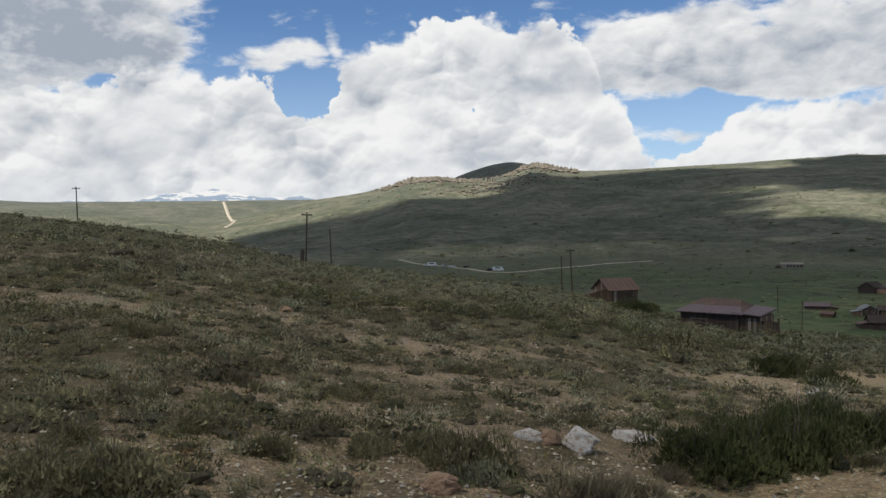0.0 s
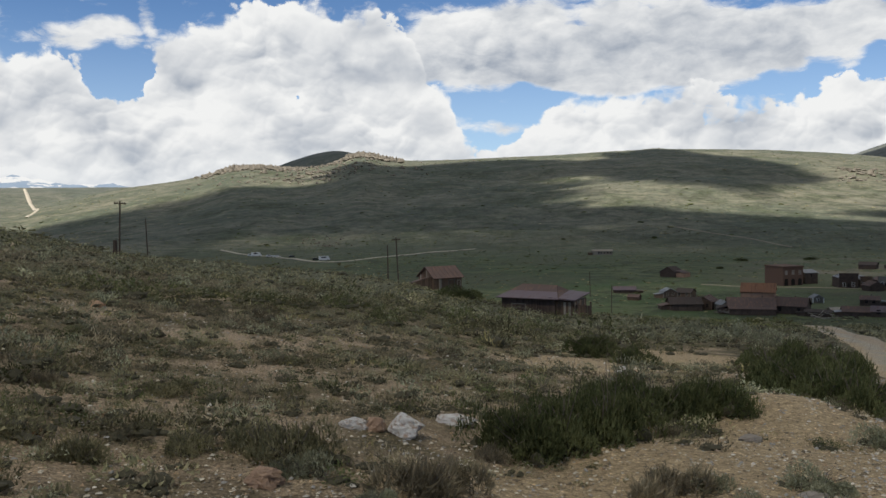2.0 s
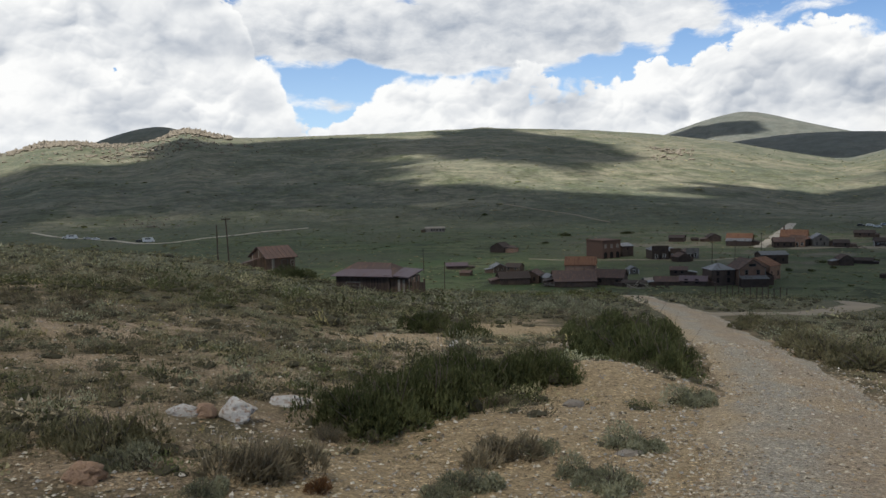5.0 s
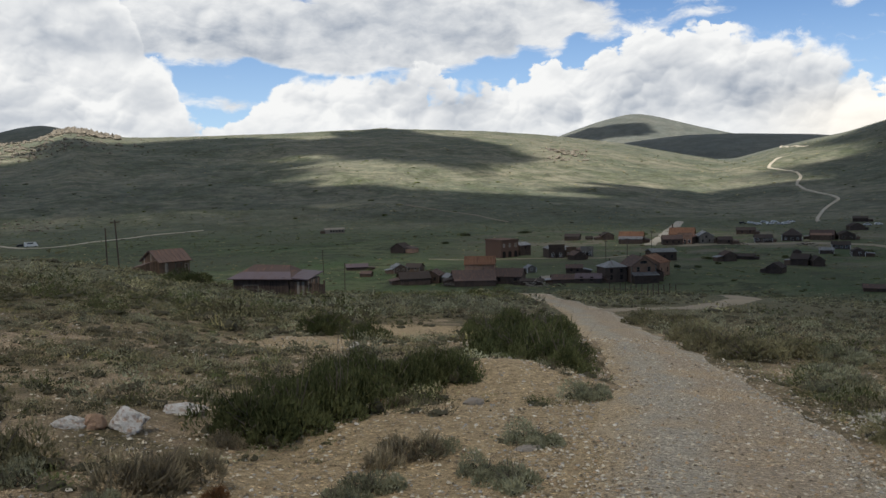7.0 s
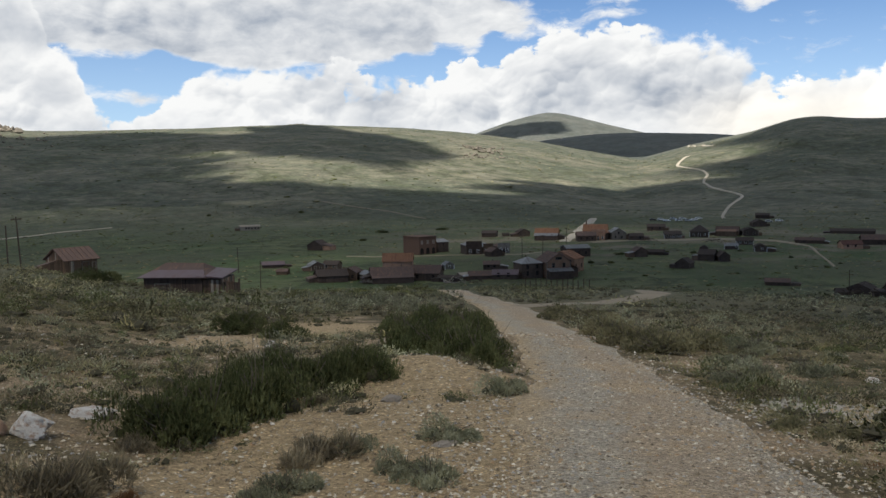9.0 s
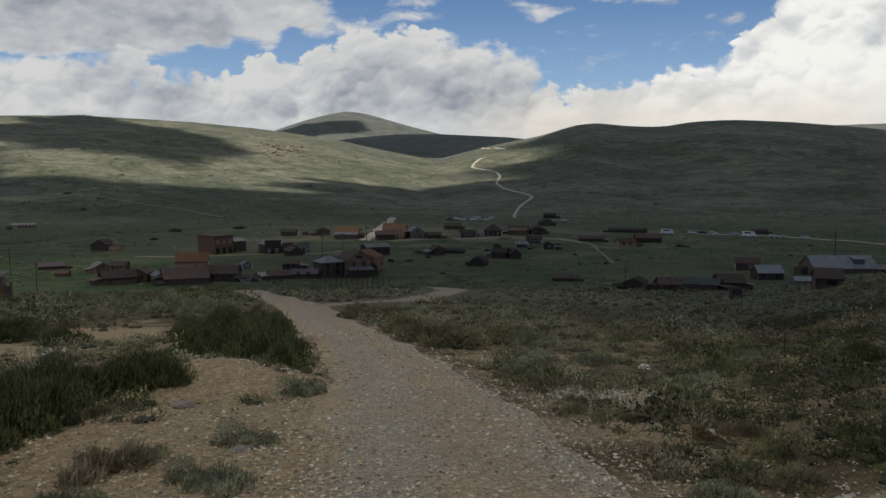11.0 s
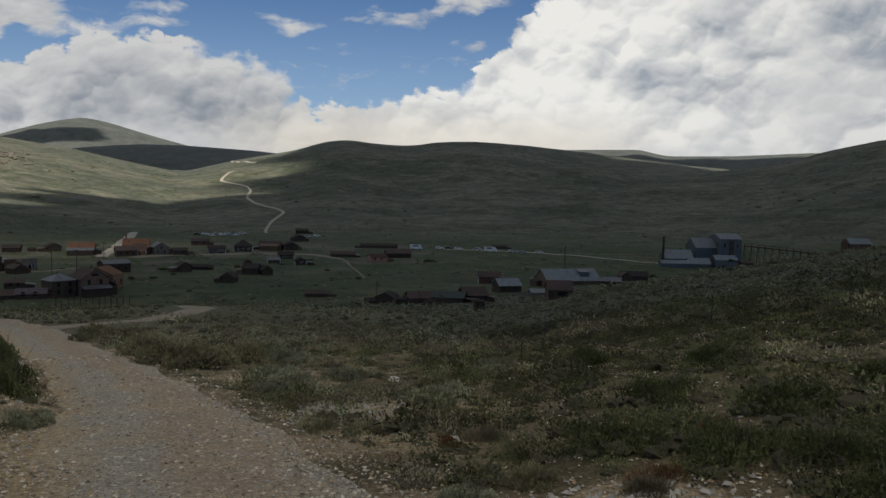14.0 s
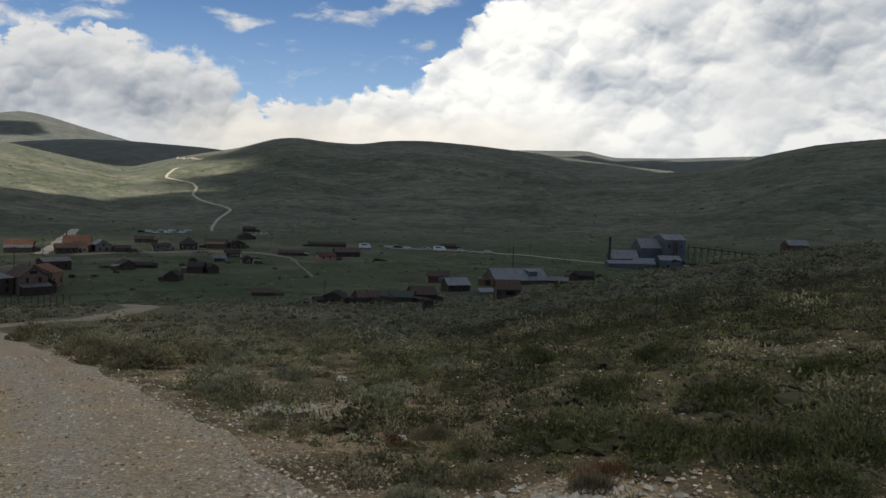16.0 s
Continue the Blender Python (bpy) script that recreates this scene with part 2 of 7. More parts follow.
def ground_paint(n, where):
    sep = n.add("ShaderNodeSeparateXYZ")
    n.put(sep.inputs[0], where)
    far = n.vec("LENGTH", n.vec("MULTIPLY", where, (1, 1, 0)), None, 1)
    # bare soil and dry grass close by
    soil = n.mix(n.noise(where, 1.7, 6, 0.6), (0.275, 0.202, 0.126), (0.44, 0.34, 0.222))
    soil = scaled(n, soil, stones(n, where, 24.0))
    grass = n.mix(n.noise(where, 0.9, 5, 0.65), (0.075, 0.066, 0.032), (0.15, 0.118, 0.064))
    grass = scaled(n, grass, n.math("MULTIPLY", n.ramp(n.noise(where, 28, 4, 0.75), 0.36, 0.64, 0.55, 1.55), n.ramp(n.noise(where, 5, 5, 0.7), 0.36, 0.64, 0.75, 1.3)))
    soil = scaled(n, soil, n.ramp(n.noise(where, 34, 4, 0.75), 0.36, 0.64, 0.75, 1.3))
    close = n.mix(n.ramp(n.math("ADD", n.noise(where, 0.35, 6, 0.62), n.ramp(far, 9, 60, 0.0, 0.28)), 0.43, 0.60), soil, grass)
    brushy = n.ramp(n.vec("DOT_PRODUCT", n.vec("NORMALIZE", n.vec("MULTIPLY", where, (1, 1, 0))), (math.sin(radians(92)), math.cos(radians(92)), 0), 1), 0.90, 0.96)
    close = n.mix(n.math("MULTIPLY", brushy, 0.85), close, grass)
    # sagebrush slope
    sage = n.mix(n.noise(where, 0.12, 5, 0.6), (0.092, 0.094, 0.052), (0.155, 0.142, 0.084))
    sage = n.mix(n.ramp(n.noise(where, 0.9, 5, 0.7), 0.45, 0.6), sage, (0.075, 0.080, 0.046))
    # heaps and washes of yellow gravel beside the lane
    heap = None
    for az, r, s in ((33.5, 11.6, 2.0), (35.5, 9.2, 2.2), (27.5, 8.2, 2.0), (32.0, 6.8, 2.6), (20.0, 6.4, 1.7), (28.1, 26.5, 4.5), (21.5, 21.5, 3.0), (79.0, 6.1, 0.8), (62.0, 11.8, 1.2)):
        d = n.vec("LENGTH", n.vec("MULTIPLY", n.vec("SUBTRACT", where, (r * math.sin(radians(az)), r * math.cos(radians(az)), 0)), (1 / s, 1 / s, 0)), None, 1)
        k = n.math("SUBTRACT", 1.0, d, clamp=True)
        heap = k if heap is None else n.math("MAXIMUM", heap, k)
    stony = n.mix(n.noise(where, 7, 6, 0.7), (0.27, 0.195, 0.105), (0.54, 0.42, 0.255))
    stony = scaled(n, stony, stones(n, where, 20.0))
    close = n.mix(n.ramp(n.math("ADD", heap, n.math("MULTIPLY", n.math("SUBTRACT", n.noise(where, 0.9, 5, 0.6), 0.5), 0.9)), 0.12, 0.4), close, stony)
    a = n.mix(n.ramp(far, 25, 90), close, sage)
    # green meadow along the valley floor
    meadow = n.mix(n.ramp(n.noise(where, 0.022, 6, 0.65), 0.4, 0.62), (0.042, 0.076, 0.023), (0.104, 0.122, 0.052))
    meadow = n.mix(n.ramp(n.noise(where, 0.35, 6, 0.75), 0.50, 0.64, 0.0, 0.55), meadow, (0.125, 0.120, 0.066))
    meadow = n.mix(n.ramp(n.noise(where, 0.09, 6, 0.75), 0.47, 0.60, 0.0, 0.8), meadow, (0.024, 0.036, 0.014))
    low = n.math("MULTIPLY", n.ramp(sep.outputs[2], -28.5, -24, 1.0, 0.0), n.ramp(far, 190, 260))
    a = n.mix(n.math("MULTIPLY", low, n.ramp(n.noise(where, 0.011, 4, 0.55), 0.3, 0.6, 0.35, 1.0)), a, meadow)
    # trodden dust among the houses
    side = n.vec("DOT_PRODUCT", n.vec("NORMALIZE", n.vec("MULTIPLY", where, (1, 1, 0))), (math.sin(radians(50)), math.cos(radians(50)), 0), 1)
    town = n.math("MULTIPLY", n.math("MULTIPLY", n.ramp(far, 290, 350), n.ramp(far, 470, 560, 1.0, 0.0)), n.ramp(side, 0.93, 0.985))
    a = n.mix(n.math("MULTIPLY", town, n.ramp(n.noise(where, 0.045, 6, 0.7), 0.46, 0.62, 0.0, 0.85)), a, (0.185, 0.158, 0.115))
    # far hillsides: grass, brush in specks and streaks, bare patches
    hill = n.mix(n.ramp(n.noise(where, 0.006, 6, 0.65), 0.38, 0.62), (0.066, 0.077, 0.052), (0.128, 0.124, 0.088))
    hill = n.mix(n.ramp(n.noise(where, 0.03, 7, 0.75), 0.50, 0.64, 0.0, 0.55), hill, (0.185, 0.170, 0.115))
    hill = n.mix(n.ramp(n.noise(where, 0.022, 7, 0.75, 0.5), 0.47, 0.60, 0.0, 0.8), hill, (0.048, 0.058, 0.030))
    speck = n.ramp(n.cells(where, 0.10, 1.0), 0.12, 0.5, 1.0, 0.0)
    hill = n.mix(n.math("MULTIPLY", speck, n.ramp(n.noise(where, 0.013, 4, 0.6), 0.35, 0.6, 0.3, 1.0)), hill, (0.030, 0.038, 0.019))
    hill = n.mix(n.ramp(n.noise(where, 0.22, 5, 0.75), 0.5, 0.66, 0.0, 0.5), hill, (0.165, 0.152, 0.098))
    hill = scaled(n, hill, n.ramp(n.noise(where, 0.075, 7, 0.8), 0.36, 0.64, 0.84, 1.60))
    # air haze painted into the hill colour, greyer and bluer with distance
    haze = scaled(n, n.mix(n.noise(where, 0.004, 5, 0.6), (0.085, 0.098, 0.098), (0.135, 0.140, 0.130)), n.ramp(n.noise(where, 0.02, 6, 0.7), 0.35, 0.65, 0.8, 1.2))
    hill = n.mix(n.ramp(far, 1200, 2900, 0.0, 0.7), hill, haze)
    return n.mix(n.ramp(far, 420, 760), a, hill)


def ground_bump(n, where):
    return n.math("ADD", n.noise(where, 9, 6, 0.7), n.math("MULTIPLY", n.noise(where, 0.3, 5, 0.65), 2.0)), 0.09


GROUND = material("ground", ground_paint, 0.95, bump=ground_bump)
def gravel_paint(n, w):
    """Grey coarse gravel along the sides, brown trodden dust towards the middle, yellow grit washed in."""
    mark = n.add("ShaderNodeAttribute")
    mark.attribute_name = "across"
    u = n.math("ADD", mark.outputs["Fac"], n.math("MULTIPLY", n.math("SUBTRACT", n.noise(w, 0.7, 5, 0.6), 0.5), 0.9))
    coarse = n.mix(n.noise(w, 4, 6, 0.7), (0.250, 0.220, 0.170), (0.46, 0.410, 0.325))
    worn = n.mix(n.noise(w, 2.2, 6, 0.65), (0.285, 0.225, 0.158), (0.42, 0.345, 0.25))
    c = n.mix(n.math("MULTIPLY", n.ramp(u, -0.25, 0.05), n.ramp(u, 0.45, 0.8, 1.0, 0.0)), coarse, worn)
    c = n.mix(n.ramp(n.noise(w, 0.45, 5, 0.6), 0.50, 0.68, 0.0, 0.7), c, (0.43, 0.32, 0.195))
    c = n.mix(n.math("MULTIPLY", n.ramp(u, -0.45, -0.85), 0.75), c, (0.42, 0.315, 0.185))
    return scaled(n, c, n.math("MULTIPLY_ADD", stones(n, w, 25.0), 1.05, 0.10))


GRAVEL = material("gravel", gravel_paint, 0.95, bump=lambda n, w: (n.math("ADD", n.noise(w, 14, 6, 0.75), n.cells(w, 24)), 0.045))
TRACK = material("pale_track", lambda n, w: n.mix(n.noise(w, 0.15, 5, 0.6), (0.20, 0.168, 0.12), (0.34, 0.285, 0.205)), 0.95)
FAR_ROAD = material("far_road", lambda n, w: n.mix(n.noise(w, 0.06, 5, 0.6), (0.36, 0.31, 0.235), (0.56, 0.50, 0.40)), 0.95)


def boards_paint(dark, light, scale=(9, 9, 0.7)):
    def paint(n, w):
        s = n.vec("MULTIPLY", w, scale)
        c = n.mix(n.noise(s, 1.0, 5, 0.65), dark, light)
        c = n.mix(n.ramp(n.noise(w, 0.7, 4, 0.6), 0.4, 0.7, 0.0, 0.5), c, tuple(0.6 * v for v in dark))
        return scaled(n, c, by_piece(n, 0.55))
    return paint


def boards_bump(n, w):
    return n.noise(n.vec("MULTIPLY", w, (18, 18, 0.8)), 1.0, 5, 0.6), 0.012


def metal_paint(a, b, c):
    def paint(n, w):
        base = n.mix(n.noise(w, 0.55, 6, 0.65), a, b)
        base = n.mix(n.ramp(n.noise(n.vec("MULTIPLY", w, (2.5, 0.5, 0.5)), 1.0, 5, 0.6), 0.5, 0.68), base, c)
        return scaled(n, base, by_piece(n, 0.25))
    return paint


WOOD = material("weathered_wood", boards_paint((0.075, 0.050, 0.036), (0.20, 0.135, 0.09)), 0.9, bump=boards_bump)
DARKWOOD = material("dark_wood", boards_paint((0.044, 0.032, 0.026), (0.115, 0.082, 0.063)), 0.9, bump=boards_bump)
GREYWOOD = material("grey_wood", boards_paint((0.10, 0.092, 0.080), (0.26, 0.235, 0.20)), 0.9, bump=boards_bump)
PALEWOOD = material("bleached_board", boards_paint((0.22, 0.19, 0.15), (0.42, 0.37, 0.30)), 0.9, bump=boards_bump)
REDWOOD = material("red_painted_wood", boards_paint((0.075, 0.036, 0.030), (0.15, 0.072, 0.056)), 0.9, bump=boards_bump)
TANWOOD = material("tan_painted_wood", boards_paint((0.25, 0.145, 0.098), (0.38, 0.245, 0.165)), 0.85, bump=boards_bump)
ORANGE_ROOF = material("orange_rust_roof", metal_paint((0.19, 0.092, 0.052), (0.28, 0.145, 0.082), (0.14, 0.07, 0.045)), 0.8)
RUST_ROOF = material("brown_rust_roof", metal_paint((0.075, 0.054, 0.047), (0.135, 0.090, 0.074), (0.165, 0.10, 0.072)), 0.8)
GREY_ROOF = material("grey_metal_roof", metal_paint((0.17, 0.175, 0.18), (0.30, 0.305, 0.31), (0.13, 0.115, 0.10)), 0.55, 0.35)
PALE_ROOF = material("pale_metal_roof", metal_paint((0.21, 0.225, 0.235), (0.33, 0.345, 0.35), (0.17, 0.155, 0.135)), 0.6, 0.1)
BLUE_METAL = material("blue_grey_metal_wall", metal_paint((0.085, 0.105, 0.118), (0.130, 0.150, 0.165), (0.085, 0.085, 0.08)), 0.6, 0.3)
DARK_ROOF = material("dark_shingle_roof", metal_paint((0.045, 0.036, 0.032), (0.085, 0.066, 0.056), (0.055, 0.038, 0.03)), 0.9)
PURPLE_ROOF = material("purple_brown_metal_roof", metal_paint((0.115, 0.088, 0.098), (0.175, 0.135, 0.145), (0.13, 0.085, 0.08)), 0.6, 0.2)
BRICK = material("brick_wall", lambda n, w: n.mix(n.noise(n.vec("MULTIPLY", w, (3, 3, 9)), 1.0, 5, 0.6), (0.075, 0.046, 0.035), (0.135, 0.082, 0.059)), 0.9)
WHITE = material("white_paint", lambda n, w: n.mix(n.noise(w, 1.5, 5, 0.6), (0.62, 0.62, 0.60), (0.80, 0.80, 0.78)), 0.6)
GLASS = material("dark_glass", lambda n, w: (0.02, 0.022, 0.025), 0.12)
# Near-black sheet set in openings; the shade indoors is put into its colour.
HOLE = material("dark_inside", lambda n, w: n.mix(n.noise(w, 2, 3, 0.5), (0.010, 0.009, 0.008), (0.022, 0.018, 0.015)), 0.95)
POLE = material("pole_wood", lambda n, w: n.mix(n.noise(n.vec("MULTIPLY", w, (12, 12, 0.6)), 1.0, 5, 0.6), (0.040, 0.030, 0.024), (0.10, 0.075, 0.058)), 0.9)
IRON = material("rusty_iron", lambda n, w: n.mix(n.noise(w, 1.2, 5, 0.6), (0.035, 0.030, 0.028), (0.085, 0.06, 0.048)), 0.7, 0.4)
ROCK_WHITE = material("white_quartz", lambda n, w: n.mix(n.ramp(n.noise(w, 7, 6, 0.65), 0.48, 0.66), (0.82, 0.79, 0.74), (0.50, 0.36, 0.26)), 0.85, bump=lambda n, w: (n.noise(w, 12, 7, 0.75), 0.06))
ROCK_TAN = material("orange_stone", lambda n, w: n.mix(n.noise(w, 6, 6, 0.65), (0.50, 0.30, 0.18), (0.70, 0.50, 0.36)), 0.9, bump=lambda n, w: (n.noise(w, 12, 7, 0.75), 0.06))
ROCK_GREY = material("grey_stone", lambda n, w: scaled(n, n.mix(n.noise(w, 6, 6, 0.65), (0.20, 0.175, 0.145), (0.38, 0.34, 0.29)), by_piece(n, 0.4)), 0.9, bump=lambda n, w: (n.noise(w, 18, 6, 0.7), 0.02))
PALE_RUBBLE = material("pale_rubble", lambda n, w: scaled(n, n.mix(n.noise(w, 6, 6, 0.65), (0.25, 0.23, 0.195), (0.43, 0.40, 0.345)), by_island(n, 0.5)), 0.9)
TOR = material("tor_granite", lambda n, w: n.mix(n.noise(w, 0.12, 6, 0.65), (0.11, 0.098, 0.078), (0.27, 0.235, 0.185)), 0.95)


def pebble_paint(n, w):
    """Brown, rusty, grey and cream stones, each of one colour."""
    k = n.add("ShaderNodeNewGeometry").outputs["Random Per Island"]
    c = n.mix(n.ramp(k, 0.0, 0.4), (0.13, 0.105, 0.075), (0.36, 0.28, 0.175))
    c = n.mix(n.ramp(k, 0.40, 0.44), c, (0.36, 0.25, 0.145))
    c = n.mix(n.ramp(k, 0.50, 0.54), c, (0.315, 0.30, 0.27))
    c = n.mix(n.ramp(k, 0.66, 0.76), c, (0.54, 0.48, 0.37))
    c = n.mix(n.ramp(k, 0.965, 0.975), c, (0.64, 0.59, 0.50))
    return scaled(n, c, n.ramp(n.noise(w, 60, 3, 0.6), 0.35, 0.65, 0.8, 1.2))


PEBBLE = material("pebbles", pebble_paint, 0.95)


def leaf(name, a, b, c, jitter=0.24):
    m = bpy.data.materials.new(name)
    m.use_nodes = True
    n = Nodes(m.node_tree)
    w = n.add("ShaderNodeTexCoord").outputs["Object"]
    base = n.mix(n.ramp(n.noise(w, 1.2, 3, 0.6), 0.34, 0.66), a, b)
    base = scaled(n, base, n.ramp(n.noise(w, 0.45, 3, 0.6), 0.34, 0.66, 0.72, 1.25))
    base = n.mix(n.ramp(n.add("ShaderNodeNewGeometry").outputs["Random Per Island"], 0.6, 0.95, 0.0, 0.28), base, c)
    base = scaled(n, base, by_island(n, jitter))
    base = scaled(n, base, by_piece(n, 0.35))
    own = n.add("ShaderNodeAttribute")
    own.attribute_name = "own_tint"  # differs from shrub to shrub
    base = scaled(n, base, n.math("MULTIPLY_ADD", own.outputs["Fac"], 0.75, 1.0))
    base = scaled(n, base, n.ramp(n.noise(w, 16.0, 4, 0.75), 0.36, 0.64, 0.78, 1.22))
    d, t, mix = n.add("ShaderNodeBsdfDiffuse"), n.add("ShaderNodeBsdfTranslucent"), n.add("ShaderNodeMixShader")
    n.put(d.inputs[0], base), n.put(t.inputs[0], base)
    mix.inputs[0].default_value = 0.22
    n.put(mix.inputs[1], d.outputs[0]), n.put(mix.inputs[2], t.outputs[0])
    n.put(n.add("ShaderNodeOutputMaterial").inputs[0], mix.outputs[0])
    return m


SAGE = leaf("sage_leaves", (0.222, 0.230, 0.145), (0.300, 0.298, 0.195), (0.37, 0.35, 0.235))
SAGE_DULL = leaf("dull_sage_leaves", (0.172, 0.166, 0.090), (0.250, 0.226, 0.130), (0.32, 0.27, 0.155))
GREENBUSH = leaf("dark_green_leaves", (0.080, 0.094, 0.040), (0.122, 0.132, 0.058), (0.18, 0.175, 0.085))
# Dark brush whose leaf colour is lowered further, in place of slope shade.
DIMMED_BRUSH = leaf("dimmed_brush_leaves", (0.066, 0.074, 0.036), (0.100, 0.102, 0.053), (0.14, 0.126, 0.07))
DRYBUSH = leaf("dry_brush_twigs", (0.185, 0.158, 0.105), (0.27, 0.23, 0.15), (0.36, 0.30, 0.20))
GRASS = leaf("dry_grass", (0.19, 0.18, 0.072), (0.30, 0.26, 0.125), (0.38, 0.325, 0.185))
RABBIT = leaf("rabbitbrush_leaves", (0.190, 0.205, 0.075), (0.265, 0.270, 0.105), (0.33, 0.31, 0.13))
RUSTPLANT = leaf("rust_brown_plant", (0.12, 0.062, 0.03), (0.18, 0.10, 0.05), (0.22, 0.14, 0.07))
# Lumps inside the shrubs: twig brown with the inner shade put into the colour.
SHADED_HEART = material("shaded_woody_heart", lambda n, w: n.mix(n.noise(w, 30, 4, 0.7), (0.040, 0.037, 0.022), (0.088, 0.080, 0.050)), 0.95)
TWIG = material("grey_twigs", lambda n, w: n.mix(n.noise(w, 20, 3, 0.5), (0.07, 0.055, 0.042), (0.17, 0.145, 0.115)), 0.9)


def make_cloud_material(name, full, colour):
    """White vapour that passes light on, thin at its rim."""
    m = bpy.data.materials.new(name)
    m.use_nodes = True
    n = Nodes(m.node_tree)
    t, d, clear = n.add("ShaderNodeBsdfTranslucent"), n.add("ShaderNodeBsdfDiffuse"), n.add("ShaderNodeBsdfTransparent")
    t.inputs[0].default_value = d.inputs[0].default_value = colour
    mix, rim = n.add("ShaderNodeMixShader"), n.add("ShaderNodeMixShader")
    mix.inputs[0].default_value = 0.6
    n.put(mix.inputs[1], t.outputs[0]), n.put(mix.inputs[2], d.outputs[0])
    mark = n.add("ShaderNodeAttribute")
    mark.attribute_name = "body"
    where = n.add("ShaderNodeTexCoord").outputs["Object"]
    dense = n.math("MULTIPLY_ADD", n.math("SUBTRACT", n.noise(where, 0.012, 5, 0.6), 0.5), 0.30, mark.outputs["Fac"])
    n.put(rim.inputs[0], n.ramp(dense, 0.0, 0.22, 0.0, full))
    n.put(rim.inputs[1], clear.outputs[0]), n.put(rim.inputs[2], mix.outputs[0])
    n.put(n.add("ShaderNodeOutputMaterial").inputs[0], rim.outputs[0])
    return m


CLOUD = make_cloud_material("thick_cloud", 1.0, (0.56, 0.58, 0.61, 1))
MID_CLOUD = make_cloud_material("broken_cloud", 0.84, (0.66, 0.68, 0.71, 1))
THIN_CLOUD = make_cloud_material("thin_cloud", 0.49, (0.84, 0.86, 0.88, 1))


def make_far_material():
    """The far snowy range: a pale backdrop that glows, haze put into its colour."""
    m = bpy.data.materials.new("glowing_far_range")
    m.use_nodes = True
    n = Nodes(m.node_tree)
    where = n.add("ShaderNodeTexCoord").outputs["Object"]
    sep = n.add("ShaderNodeSeparateXYZ")
    n.put(sep.inputs[0], where)
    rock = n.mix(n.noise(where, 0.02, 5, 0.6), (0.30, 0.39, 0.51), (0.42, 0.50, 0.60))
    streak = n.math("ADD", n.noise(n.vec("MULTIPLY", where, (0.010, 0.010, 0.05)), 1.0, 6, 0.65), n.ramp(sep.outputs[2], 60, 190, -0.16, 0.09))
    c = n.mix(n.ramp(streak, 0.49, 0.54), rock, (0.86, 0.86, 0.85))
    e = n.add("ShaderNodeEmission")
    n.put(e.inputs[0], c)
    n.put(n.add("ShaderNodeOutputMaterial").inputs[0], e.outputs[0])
    return m


FAR_RANGE = make_far_material()
# ---------------------------------------------------------------- lie of the land
# All heights are worked out from the spot where the viewer stands: heading in degrees, distance in metres.
FINE = np.arange(-180.0, 180.0, 0.2)


def table(pairs, blur=0.6):
    """A smooth curve over the heading through a few pairs of heading and value."""
    a, v = zip(*pairs)
    raw = np.interp(FINE, a, v, period=360)
    k = np.exp(-0.5 * (np.arange(-30, 31) * 0.2 / blur) ** 2)
    return np.convolve(np.concatenate([raw[-30:], raw, raw[:30]]), k / k.sum(), "valid")


def along(curve, az):
    return np.interp(az, FINE, curve, period=360)


def hash2(i, j, seed):
    v = np.sin(i * 127.1 + j * 311.7 + seed * 74.7) * 43758.5453
    return v - np.floor(v)


def value_noise(x, y, seed=0):
    i, j = np.floor(x), np.floor(y)
    u, v = x - i, y - j
    u, v = u * u * (3 - 2 * u), v * v * (3 - 2 * v)
    a, b = hash2(i, j, seed), hash2(i + 1, j, seed)
    c, d = hash2(i, j + 1, seed), hash2(i + 1, j + 1, seed)
    return (a + (b - a) * u) * (1 - v) + (c + (d - c) * u) * v - 0.5


def rough(x, y, size, octaves=3, seed=0):
    total, amp = 0.0, 1.0
    for k in range(octaves):
        total = total + amp * value_noise(x / size * 2 ** k + 17 * k, y / size * 2 ** k - 9 * k, seed + k)
        amp *= 0.5
    return total


BROW = table([(-180, 0.5), (-60, 1.6), (-27.8, 0.8), (-21.5, -0.06), (-14.5, -1.3), (-9.4, -2.74), (-5.2, -3.26), (0.6, -3.98),
              (7.9, -4.93), (13, -6.2), (18.2, -7.3), (25, -7.6), (35.4, -7.75), (49.4, -7.8), (60, -8.0), (68.6, -8.1), (72.3, -7.75), (76.5, -6.27),
              (81, -5.5), (84.6, -4.66), (88.8, -3.84), (92.2, -3.04), (95.4, -2.41), (110, -1.0)], 1.2)
BROW_AT = table([(-180, 150), (-28, 170), (-9, 150), (8, 150), (18, 92), (35, 85), (50, 95), (60, 118), (69, 135), (74, 168), (82, 200), (97, 170)], 3)
FLOOR_AT = table([(-180, 500), (-28, 430), (-5, 360), (8, 300), (20, 235), (50, 235), (62, 255), (72, 330), (97, 420)], 3)
KNEE = table([(-180, -0.02), (55, -0.02), (60, 0.014), (74, 0.014), (80, -0.02), (179, -0.02)], 1.5)  # how the slope eases past the brow
FLOOR = -30.0
